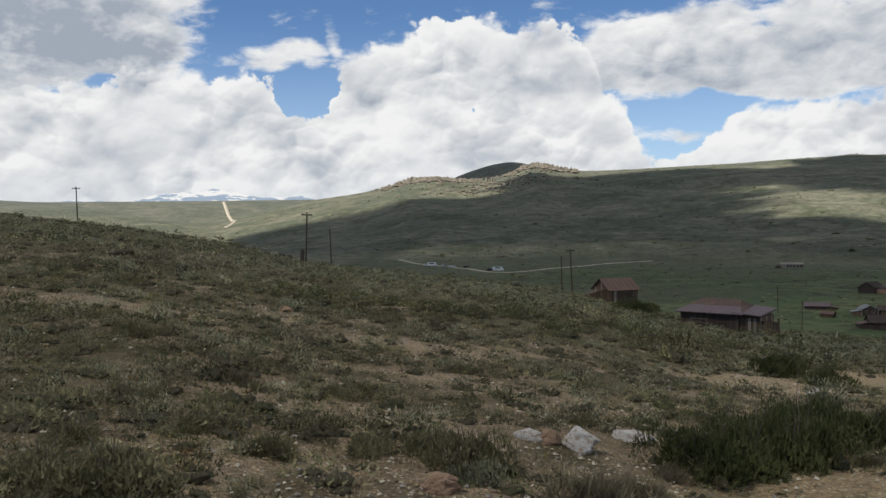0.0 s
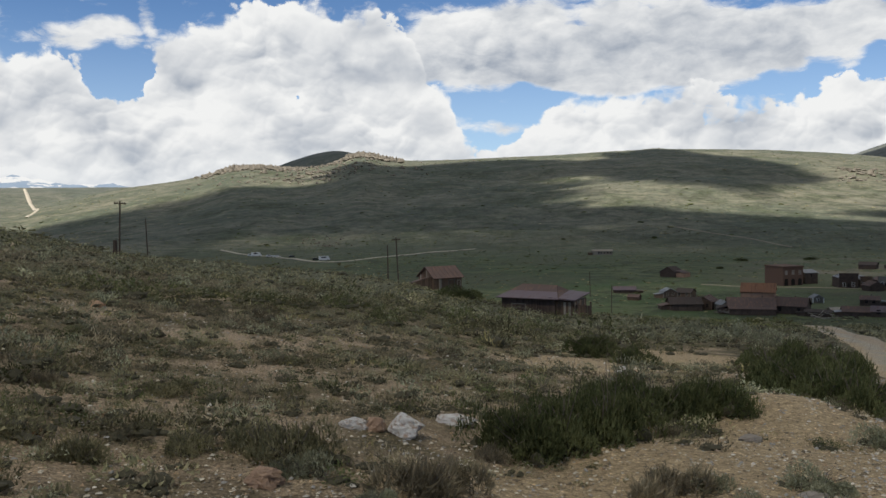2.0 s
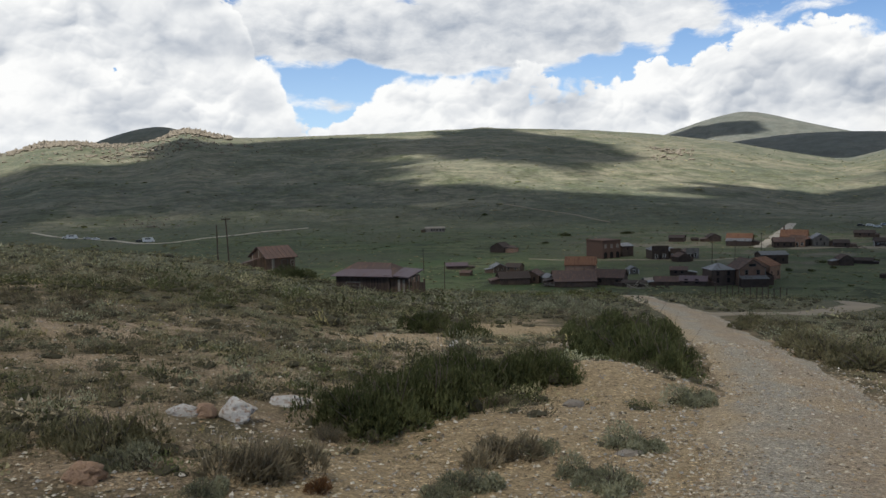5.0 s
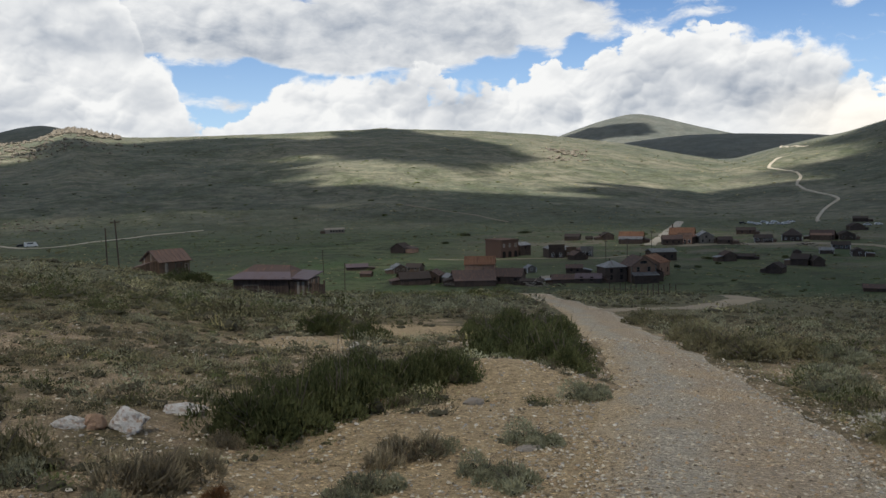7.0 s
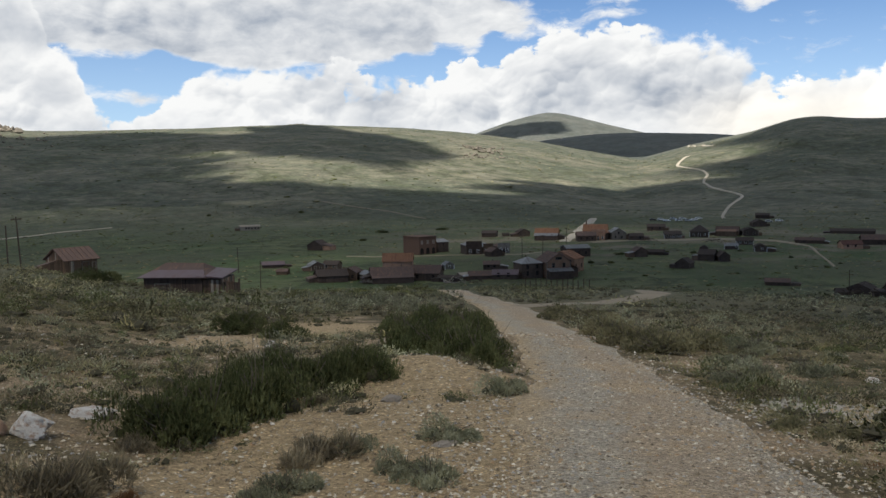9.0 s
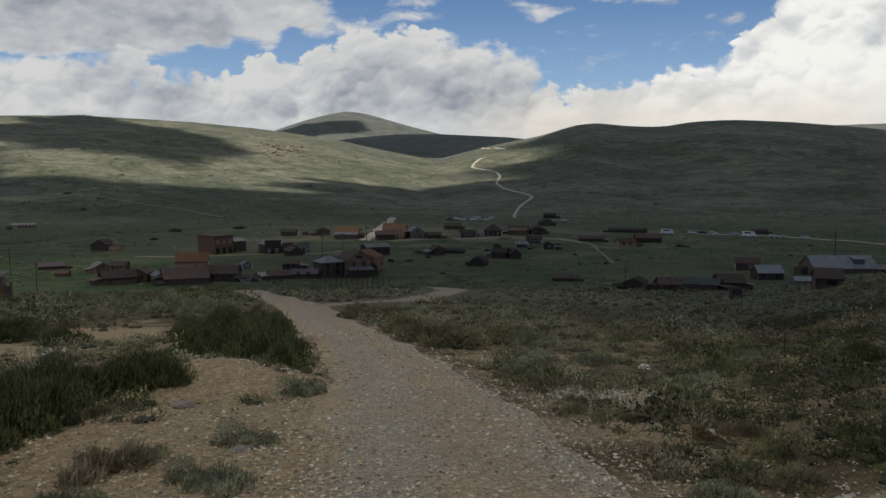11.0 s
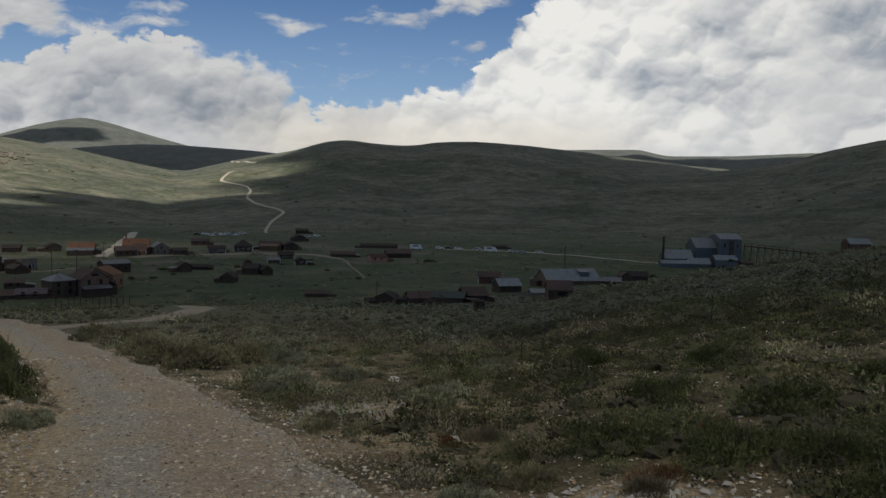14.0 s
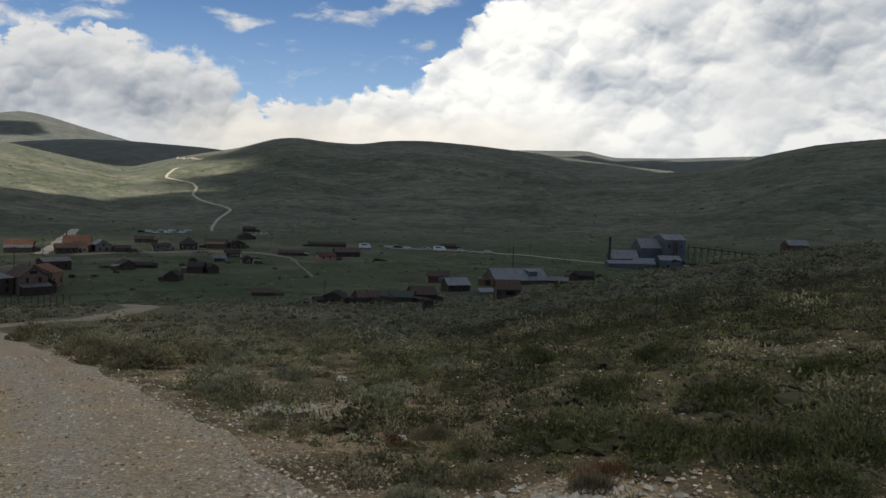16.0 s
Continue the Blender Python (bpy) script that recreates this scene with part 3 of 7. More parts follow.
HILLS = [  # crest angle over the heading, crest distance, distance of the foot, how rounded
    (table([(-40, -3), (-20, -1.5), (-13.4, 0.5), (-10.8, 1.05), (-8.5, 1.48), (-5.5, 1.86), (-3.2, 2.3), (-2.4, 2.62), (-0.5, 2.72), (0.8, 2.62),
            (2.5, 2.6), (4.2, 2.8), (5.2, 3.15), (6.2, 3.5), (8, 3.14), (9.9, 3.0), (12.1, 3.02), (15.7, 3.1), (19.2, 3.25), (22.6, 3.38), (25.3, 3.42), (26, 3.54),
            (26.8, 3.42), (29.2, 3.34), (32.7, 3.23), (36.5, 2.91), (38.3, 2.71), (42.1, 2.2), (45.7, 1.47), (48.8, 0.9), (52, 0.1),
            (56, -1.5), (70, -4)], 0.35), 1900, 560, 1.45),
    (table([(-1, 1.5), (0.5, 2.7), (1.5, 3.1), (2.5, 3.42), (3.4, 3.68), (4.7, 3.87), (5.6, 3.74), (6.6, 3.4), (8, 2.8), (10, 1)], 0.3), 2300, 1500, 1.3),
    (table([(-120, 2.5), (-60, 2.5), (-27.8, 1.59), (-23.7, 1.25), (-19.4, 0.89), (-15.2, 0.58), (-13, 0.52), (-8, 0.6), (0, 0), (10, -2)], 0.8), 2400, 900, 1.4),
    (table([(30, -1), (34, 1), (38, 2.87), (40.6, 3.73), (42.8, 4.21), (44.2, 3.97), (46.7, 3.26), (49.2, 2.63), (53, 2.0), (60, 1), (80, -1)], 0.5), 4300, 3300, 1.2),
    (table([(30, -2), (38, 1), (42.1, 2.27), (45.7, 2.64), (49.2, 2.66), (53.5, 2.46), (58, 2.0), (70, 0)], 0.6), 3300, 2300, 1.4),
    (table([(40, -3), (46, -0.2), (48.8, 0.95), (52.5, 1.87), (55.7, 2.44), (57.8, 3.09), (58.6, 3.24), (59.8, 3.28), (61.4, 3.05), (63.8, 2.88),
            (65.5, 3.2), (68.2, 3.33), (71.9, 3.1), (75.5, 2.75), (79, 2.3), (83, 1.9), (88, 1.5), (100, 0.5), (120, -1)], 0.5), 2300, 620, 1.5),
    (table([(60, 0), (70, 2.6), (73.8, 2.99), (79.1, 3.06), (80.2, 2.78), (80.9, 2.64), (85, 2.68), (89.8, 2.9), (100, 2.9), (140, 2)], 0.3), 3300, 2300, 1.3),
    (table([(60, -3), (76, 0.6), (80, 1.4), (85, 1.75), (88.2, 2.2), (90.2, 2.86), (93.4, 3.54), (97.1, 3.89), (110, 4.6), (140, 3), (180, 1)], 0.5), 1700, 520, 1.4),
]


def land(x, y):
    """The height of the ground."""
    x, y = np.asarray(x, float), np.asarray(y, float)
    r = np.hypot(x, y) + 1e-6
    az = np.degrees(np.arctan2(x, y))
    d, f = along(BROW_AT, az), along(FLOOR_AT, az)
    top = EYE + d * np.tan(np.radians(along(BROW, az)))
    slope = top / d
    near = top * (r / d)
    u = np.clip((r - d) / (f - d), 0, 1)
    h00, h10, h01 = 2 * u ** 3 - 3 * u ** 2 + 1, u ** 3 - 2 * u ** 2 + u, 3 * u ** 2 - 2 * u ** 3
    beyond = h00 * top + h10 * (f - d) * np.minimum(slope + along(KNEE, az), -0.03) + h01 * FLOOR
    z = np.where(r < d, near, beyond)
    z = z + np.clip((r - 4) / 40, 0, 1) * 0.5 * rough(x, y, 22, 3, 5) + np.clip(r / 6, 0, 1) * 0.10 * rough(x, y, 2.6, 2, 8)
    for a, c, s, h in ((33.9, 12.6, 1.3, 0.42), (27.5, 9.0, 1.2, 0.12), (36.5, 19.0, 2.6, 0.25)):  # heaps beside the lane
        z = z + h * np.exp(-((x - c * math.sin(radians(a))) ** 2 + (y - c * math.cos(radians(a))) ** 2) / (s * s))
    for crest, far, foot, bend in HILLS:
        peak = EYE + far * np.tan(np.radians(along(crest, az)))
        v = np.clip((r - foot) / (far - foot), 0, 1)
        rise = 1 - (1 - v) ** bend
        rise = 0.55 * rise + 0.45 * v * v * (3 - 2 * v)
        back = np.clip(r - far, 0, None)
        bump = 30 * rough(x, y, 420, 4, far % 97) * v * (1 - v) * 4 * (0.25 + 0.75 * (1 - v))
        bump = bump + (9 * rough(x, y, 120, 4, far % 89) - 5 * np.abs(rough(x, y, 230, 3, far % 83))) * v * (1 - v) * 4 * (1 - v) ** 0.5
        h = FLOOR - 3 + (peak - FLOOR + 3) * rise + bump - 0.22 * back - 8 * (r < foot)
        over = 4.0
        z = np.where(r > foot - 60, np.maximum(z, h) + over * 0.25 * np.clip(1 - np.abs(z - h) / over, 0, 1) ** 2, z)
    return z


def ground_at(x, y):
    return float(land(x, y))


def spot(az, r, up=0.0):
    """The place on the ground at a heading and a distance."""
    x, y = r * math.sin(radians(az)), r * math.cos(radians(az))
    return Vector((x, y, ground_at(x, y) + up))
# ---------------------------------------------------------------- building helpers
def mesh_from(name, verts, faces, mat, smooth=False):
    me = bpy.data.meshes.new(name)
    me.from_pydata(verts, [], faces)
    if mat:
        me.materials.append(mat)
    if smooth:
        me.polygons.foreach_set("use_smooth", [True] * len(me.polygons))
    me.update()
    return me


def fast_mesh(name, verts, quads, mat, smooth=False):
    """A mesh from whole arrays, for what comes in thousands."""
    me = bpy.data.meshes.new(name)
    k = quads.shape[1]
    me.vertices.add(len(verts))
    me.vertices.foreach_set("co", np.asarray(verts, np.float32).ravel())
    me.loops.add(quads.size)
    me.loops.foreach_set("vertex_index", quads.astype(np.int32).ravel())
    me.polygons.add(len(quads))
    me.polygons.foreach_set("loop_start", np.arange(0, quads.size, k, dtype=np.int32))
    me.polygons.foreach_set("use_smooth", np.full(len(quads), smooth))
    me.update(calc_edges=True)
    me.materials.append(mat)
    return me


def part(name, bm, mat, parent, label=""):
    """Links a bmesh as one mesh object under a thing or a part."""
    me = bpy.data.meshes.new(name)
    bm.to_mesh(me)
    bm.free()
    me.materials.append(mat)
    ob = new(name, me)
    ob.parent = parent
    return tagged(ob, label)


def box(bm, x0, x1, y0, y1, z0, z1):
    v = [bm.verts.new(p) for p in ((x0, y0, z0), (x1, y0, z0), (x1, y1, z0), (x0, y1, z0), (x0, y0, z1), (x1, y0, z1), (x1, y1, z1), (x0, y1, z1))]
    for f in ((3, 2, 1, 0), (4, 5, 6, 7), (0, 1, 5, 4), (1, 2, 6, 5), (2, 3, 7, 6), (3, 0, 4, 7)):
        bm.faces.new([v[i] for i in f])
    return bm


def boxed(*b):
    return box(bmesh.new(), *b)


def slab(points, thick):
    """A plate with the outline points, thickened along its normal."""
    bm = bmesh.new()
    p = [Vector(q) for q in points]
    nrm = (p[1] - p[0]).cross(p[2] - p[0]).normalized() * thick
    a, b = [bm.verts.new(q) for q in p], [bm.verts.new(q + nrm) for q in p]
    bm.faces.new(list(reversed(a))), bm.faces.new(b)
    for i in range(len(p)):
        j = (i + 1) % len(p)
        bm.faces.new((a[i], a[j], b[j], b[i]))
    return bm


def rod(bm, a, b, r0, r1, n=7):
    a, b = Vector(a), Vector(b)
    d = (b - a).normalized()
    s = d.orthogonal().normalized()
    t = d.cross(s)
    rings = []
    for p, r in ((a, r0), (b, r1)):
        rings.append([bm.verts.new(p + (s * math.cos(k * math.tau / n) + t * math.sin(k * math.tau / n)) * r) for k in range(n)])
    for k in range(n):
        j = (k + 1) % n
        bm.faces.new((rings[0][k], rings[0][j], rings[1][j], rings[1][k]))
    bm.faces.new(rings[1])
    bm.faces.new(list(reversed(rings[0])))
    return bm


def thing(name, label, category, at, turn=0.0, group="", kind=""):
    ob = new(name)
    ob.empty_display_size = 0.3
    ob.matrix_world = pose(at[0], at[1], at[2], 0, 0, turn)
    return tagged(ob, label, category, group, kind)


# ---------------------------------------------------------------- ground and roads
def make_ground():
    az = np.concatenate([np.arange(-34, 102, 0.36), np.arange(102, 326, 2.5)])
    r = np.concatenate([[0.0], np.geomspace(0.8, 300, 140), np.geomspace(306, 4980, 170)])
    a, rr = np.meshgrid(np.radians(az), r)
    x, y = rr * np.sin(a), rr * np.cos(a)
    z = land(x, y)
    z[0] = 0.0
    n, m = len(r), len(az)
    verts = np.stack([x, y, z], -1).reshape(-1, 3)
    i, j = np.meshgrid(np.arange(n - 1), np.arange(m), indexing="ij")
    k = (j + 1) % m
    quads = np.stack([i * m + j, (i + 1) * m + j, (i + 1) * m + k, i * m + k], -1).reshape(-1, 4)[:, ::-1]
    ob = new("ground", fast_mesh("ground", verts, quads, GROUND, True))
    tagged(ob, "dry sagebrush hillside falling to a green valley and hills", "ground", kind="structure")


make_ground()


def smooth_line(points, step):
    """A rounded line through a few points, in even steps."""
    p = [np.array(q, float) for q in points]
    p = [2 * p[0] - p[1]] + p + [2 * p[-1] - p[-2]]
    out = []
    for a, b, c, d in zip(p, p[1:], p[2:], p[3:]):
        for t in np.linspace(0, 1, max(2, int(np.linalg.norm((c - b)[:2]) / step)), endpoint=False):
            out.append(0.5 * (2 * b + (c - a) * t + (2 * a - 5 * b + 4 * c - d) * t * t + (3 * b - a - 3 * c + d) * t ** 3))
    return np.array(out + [p[-2]])


def ribbon(name, label, places, lift, mat, step=1.0, across=5, ragged=0.12):
    """A road along places of heading, distance and width, laid on the ground."""
    line = smooth_line([(r * math.sin(radians(a)), r * math.cos(radians(a)), w) for a, r, w in places], step)
    d = np.gradient(line[:, :2], axis=0)
    side = np.stack([d[:, 1], -d[:, 0]], 1) / np.linalg.norm(d, axis=1)[:, None]
    u = np.linspace(-1, 1, across)
    wob = ragged * np.stack([rough(line[:, 0], line[:, 1], 2.5 * step, 3, s) for s in (3, 4)], 1)
    half = line[:, 2:3] / 2 * (1 + np.where(u < 0, wob[:, :1], wob[:, 1:]) * 2)
    x, y = line[:, :1] + side[:, :1] * u * half, line[:, 1:2] + side[:, 1:] * u * half
    z = land(x, y) + lift * (1 - np.abs(u) ** 4 * 1.6)
    n, m = x.shape
    i, j = np.meshgrid(np.arange(n - 1), np.arange(m - 1), indexing="ij")
    quads = np.stack([i * m + j, i * m + j + 1, (i + 1) * m + j + 1, (i + 1) * m + j], -1).reshape(-1, 4)[:, ::-1]
    me = fast_mesh(name, np.stack([x, y, z], -1).reshape(-1, 3), quads, mat, True)
    me.attributes.new("across", "FLOAT", "POINT").data.foreach_set("value", np.tile(u, n).astype(np.float32))
    ob = new(name, me)
    return tagged(ob, label, "road", kind="structure")


LANE = [(235, 9, 3.0), (232, 3, 3.0), (60, 1.2, 3.0), (52, 5, 3.0), (48.5, 9, 2.8), (46.6, 13, 2.6), (43.6, 19, 2.5), (41.8, 26, 2.6), (40.0, 38, 2.8), (38.0, 60, 3.0), (36.2, 88, 3.2), (35.0, 120, 3.2)]
ribbon("road", "stony gravel lane worn down to pale dust", LANE, 0.07, GRAVEL, 0.4, 21)
# ---------------------------------------------------------------- far roads
ribbon("road", "pale dirt road climbing the far hillside in bends", [(54.2, 590, 3.0), (54.1, 637, 3.0), (54.5, 737, 3.4), (55.25, 820, 3.8), (54.9, 866, 3.8), (53.4, 917, 4.1), (52.9, 985, 4.1), (53.1, 1065, 4.5),
       (52.7, 1138, 4.5), (52.0, 1179, 5.2), (51.25, 1207, 5.2), (51.45, 1262, 5.2), (52.0, 1330, 5.2)], 0.9, FAR_ROAD, 8, 5)
ribbon("road", "pale dirt road over the saddle", [(53.5, 1565, 6), (53.0, 1590, 6), (52.6, 1700, 6), (52.35, 1830, 6), (51.9, 2050, 6), (52.0, 2250, 6)], 1.0, FAR_ROAD, 12, 5)
ribbon("road", "white dirt road over a pass", [(-14.55, 1400, 7), (-14.42, 1450, 7), (-13.95, 1540, 7.5), (-14.1, 1700, 8), (-14.4, 1930, 9), (-14.6, 2150, 9)], 1.5, FAR_ROAD, 12, 5)
ribbon("road", "pale valley road through the meadow", [(-3, 640, 3.5), (-1.5, 594, 3.5), (0.6, 556, 3.5), (2.6, 512, 4), (4.45, 492, 4), (6, 508, 4), (7.7, 528, 4), (9.5, 553, 4), (11.3, 577, 3.6), (14, 596, 3)], 0.25, FAR_ROAD, 6, 5)
ribbon("road", "pale dusty main street of the town", [(43.8, 396, 7), (44.1, 415, 8), (44.5, 440, 8), (45.0, 487, 8), (45.45, 535, 8), (45.8, 600, 7)], 0.2, FAR_ROAD, 6, 5)
ribbon("road", "dusty back street between the houses", [(45.5, 392, 10), (48, 404, 11), (51, 408, 12), (54, 416, 11), (57, 412, 10), (58.6, 392, 5), (59.4, 376, 2), (59.8, 350, 1.4), (60.8, 303, 1.2)], 0.2, TRACK, 6, 5)
ribbon("road", "light dirt street past the brick hotel", [(29, 338, 2), (32, 333, 2.2), (35.6, 335, 2.4), (38.3, 335, 2.4), (40.5, 335, 2.4), (42.5, 345, 2.2)], 0.15, TRACK, 5, 5)
ribbon("road", "thin pale road towards the mill", [(66, 462, 4), (70, 458, 4), (72.7, 450, 4), (76.2, 432, 3.5), (80.7, 408, 3), (84, 402, 3)], 0.2, FAR_ROAD, 6, 5)
ribbon("path", "thin pale footpath on the far slope", [(27.5, 690, 2.5), (30, 660, 2.5), (32, 640, 2.5), (34.5, 600, 2.2)], 0.3, TRACK, 8, 5)
SIDE_TRACK = [(40.4, 42, 1.8), (43.5, 47.5, 2.0), (46, 52.5, 2.2), (47.4, 60, 2.4), (48.8, 67, 2.6), (49.8, 79, 3.2), (49.4, 92, 3.4), (48.0, 104, 2.4)]
ribbon("path", "sandy side track bending off the lane", SIDE_TRACK, 0.06, TRACK, 1.0, 7, 0.3)


# ---------------------------------------------------------------- houses
SQUAT = 0.82  # the old houses stand low in their own dirt


def roof_parts(base, w, d, h, rise, mat, over=0.35, ridge="x", name="roof"):
    """Two sloping plates that meet at a ridge."""
    t = 0.12
    if ridge == "x":
        ends = [((-w / 2 - over, -d / 2 - over), (w / 2 + over, -d / 2 - over)), ((w / 2 + over, d / 2 + over), (-w / 2 - over, d / 2 + over))]
        tops = [((w / 2 + over, 0), (-w / 2 - over, 0)), ((-w / 2 - over, 0), (w / 2 + over, 0))]
        drop = rise * over / (d / 2)
    else:
        ends = [((-w / 2 - over, d / 2 + over), (-w / 2 - over, -d / 2 - over)), ((w / 2 + over, -d / 2 - over), (w / 2 + over, d / 2 + over))]
        tops = [((0, -d / 2 - over), (0, d / 2 + over)), ((0, d / 2 + over), (0, -d / 2 - over))]
        drop = rise * over / (w / 2)
    for (a, b), (c, e) in zip(ends, tops):
        plate = part(name, slab([(*a, h - drop), (*b, h - drop), (*c, h + rise), (*e, h + rise)], t), mat, base)
        # standing seams up the slope
        lo0, lo1 = Vector((*a, h - drop)), Vector((*b, h - drop))
        hi0, hi1 = Vector((*e, h + rise)), Vector((*c, h + rise))
        count = max(2, int((lo1 - lo0).length / 0.9))
        up = (lo1 - lo0).cross(hi0 - lo0).normalized() * (t + 0.02)
        bm = bmesh.new()
        for k in range(count + 1):
            rod(bm, lo0.lerp(lo1, k / count) + up, hi0.lerp(hi1, k / count) + up, 0.035, 0.035, 4)
        part("seam", bm, mat, plate)


def hip_roof(base, w, d, h, rise, mat, over=0.3):
    x, y, k = w / 2 + over, d / 2 + over, max(0.0, w / 2 - d / 2)
    low, top = h - 0.1, h + rise
    for pts in ([(-x, -y), (x, -y), (k, 0), (-k, 0)], [(x, y), (-x, y), (-k, 0), (k, 0)]):
        z = [low, low, top, top]
        pts = [(*p, q) for p, q in zip(pts, z)]
        if k == 0:
            pts = pts[:3]
        part("roof", slab(pts, 0.1), mat, base)
    for s in (1, -1):
        part("roof", slab([(s * x, -s * y, low), (s * x, s * y, low), (s * k, 0, top)], 0.1), mat, base)


def body(base, w, d, h, rise, mat, ridge="x", sink=1.2):
    bm = bmesh.new()
    if ridge == "x":
        prof = [(-d / 2, -sink), (d / 2, -sink), (d / 2, h), (0, h + rise), (-d / 2, h)]
        ends = [[bm.verts.new((x, y, z)) for y, z in prof] for x in (-w / 2, w / 2)]
    else:
        prof = [(-w / 2, -sink), (w / 2, -sink), (w / 2, h), (0, h + rise), (-w / 2, h)]
        ends = [[bm.verts.new((x, y, z)) for x, z in prof] for y in (d / 2, -d / 2)]
    bm.faces.new(ends[0][::-1]), bm.faces.new(ends[1])
    for k in range(5):
        j = (k + 1) % 5
        bm.faces.new((ends[0][k], ends[0][j], ends[1][j], ends[1][k]))
    bmesh.ops.recalc_face_normals(bm, faces=bm.faces)
    return part("wall", bm, mat, base)


def opening(base, side, u, z, w, h, wd, dd, frame_mat, kind="window", pane_mat=None):
    """A framed window or door on a side of the house: front, back, left, right."""
    turn, off = {"front": (0, dd / 2), "right": (90, wd / 2), "back": (180, dd / 2), "left": (-90, wd / 2)}[side]
    bm = bmesh.new()
    t = 0.08
    for b in ((-w / 2 - t, -w / 2, 0, h), (w / 2, w / 2 + t, 0, h), (-w / 2 - t, w / 2 + t, h, h + t), (-w / 2 - t, w / 2 + t, -t, 0)):
        box(bm, b[0], b[1], -0.09, 0.02, b[2], b[3])
    if kind == "window":
        box(bm, -w / 2, w / 2, -0.06, 0.0, h * 0.48, h * 0.53)
    holder = part(kind, bm, frame_mat, base)
    holder.matrix_local = pose(0, 0, 0, 0, 0, turn) @ pose(u, -off, z)
    part("pane" if kind == "window" else "door_leaf", boxed(-w / 2, w / 2, -0.03, 0.01, 0, h), pane_mat or GLASS, holder)
    return holder


def corner_boards(base, w, d, h, mat):
    for x, y in ((-w / 2, -d / 2), (w / 2, -d / 2), (w / 2, d / 2), (-w / 2, d / 2)):
        part("corner_board", boxed(x - 0.09, x + 0.09, y - 0.09, y + 0.09, -1.0, h), mat, base)


def planks(base, side, wd, dd, h, mat, rise=0.0, step=0.3, gable=False, seed=1, pale=()):
    """Separate upright boards nailed on one side of a building."""
    rng = random.Random(seed)
    turn, off, length = {"front": (0, dd / 2, wd), "right": (90, wd / 2, dd), "back": (180, dd / 2, wd), "left": (-90, wd / 2, dd)}[side]
    count = int(length / step)
    for k in range(count):
        u = -length / 2 + (k + 0.5) * length / count
        top = h + (rise * (1 - abs(u) / (length / 2)) if gable else 0) - rng.uniform(0.02, 0.12)
        g = step * rng.uniform(0.40, 0.47)
        ob = part("plank", boxed(-g, g, -0.035, 0.0, -0.9 + rng.uniform(0, 0.1), top), PALEWOOD if k in pale else mat, base)
        ob.matrix_local = pose(0, 0, 0, 0, 0, turn) @ pose(u, -off - 0.004 - rng.uniform(0, 0.02), 0, 0, rng.uniform(-1, 1), 0)


def house(label, az, r, w, d, h, rise, turn=0.0, wall=None, roof=None, ridge="x", holes=(), chimney=None, name="house", trim=None, group="houses of the town", hip=False, tall=SQUAT):
    """turn: how far the front is turned from facing the viewer's hill."""
    base = thing(name, label, name.replace("_", " "), spot(az, r), -az + turn, group)
    base.matrix_world = base.matrix_world @ Matrix.Diagonal((1, 1, tall, 1))
    if hip:
        part("wall", boxed(-w / 2, w / 2, -d / 2, d / 2, -1.2, h), wall or WOOD, base)
        hip_roof(base, w, d, h, rise, roof or RUST_ROOF)
    else:
        body(base, w, d, h, rise, wall or WOOD, ridge)
        roof_parts(base, w, d, h, rise, roof or RUST_ROOF, min(0.35, 0.05 * w), ridge)
    corner_boards(base, w, d, h - 0.05, trim or wall or WOOD)
    for kind, side, u, z, ow, oh in holes:
        opening(base, side, u, z, ow, oh, w, d, trim or wall or WOOD, kind, HOLE if kind == "window" else DARKWOOD)
    if chimney:
        x, y, top = chimney
        part("chimney", boxed(x - 0.3, x + 0.3, y - 0.3, y + 0.3, h, top), BRICK, base)
    rng = random.Random(int(az * 100))
    if w > 4.5 and not hip and rng.random() < 0.6:  # a low wing patched on later
        s, deep = rng.choice((-1, 1)), d * rng.uniform(0.5, 0.85)
        wide, back = rng.uniform(1.8, 3.4), rng.uniform(-0.5, 0.5) * (d - deep)
        x0, x1 = sorted((s * w / 2, s * (w / 2 + wide)))
        leanto(base, x0, x1, back - deep / 2, back + deep / 2, h * rng.uniform(0.8, 0.95), h * rng.uniform(0.5, 0.7), rng.choice((DARKWOOD, WOOD)), rng.choice((RUST_ROOF, DARK_ROOF, RUST_ROOF, GREY_ROOF)), "left" if s < 0 else "right")
    if name == "house" and rng.random() < 0.7:
        x, y = rng.uniform(-0.3, 0.3) * w, rng.uniform(0.05, 0.25) * d
        part("stovepipe", rod(bmesh.new(), (x, y, h), (x, y, h + rise + 0.6), 0.12, 0.12, 8), IRON, base)
    return base


def wins(*u, side="front", z=1.0, w=0.8, h=1.3):
    return tuple(("window", side, k, z, w, h) for k in u)


def door(u, side="front", h=2.0):
    return (("door", side, u, 0.05, 0.95, h),)


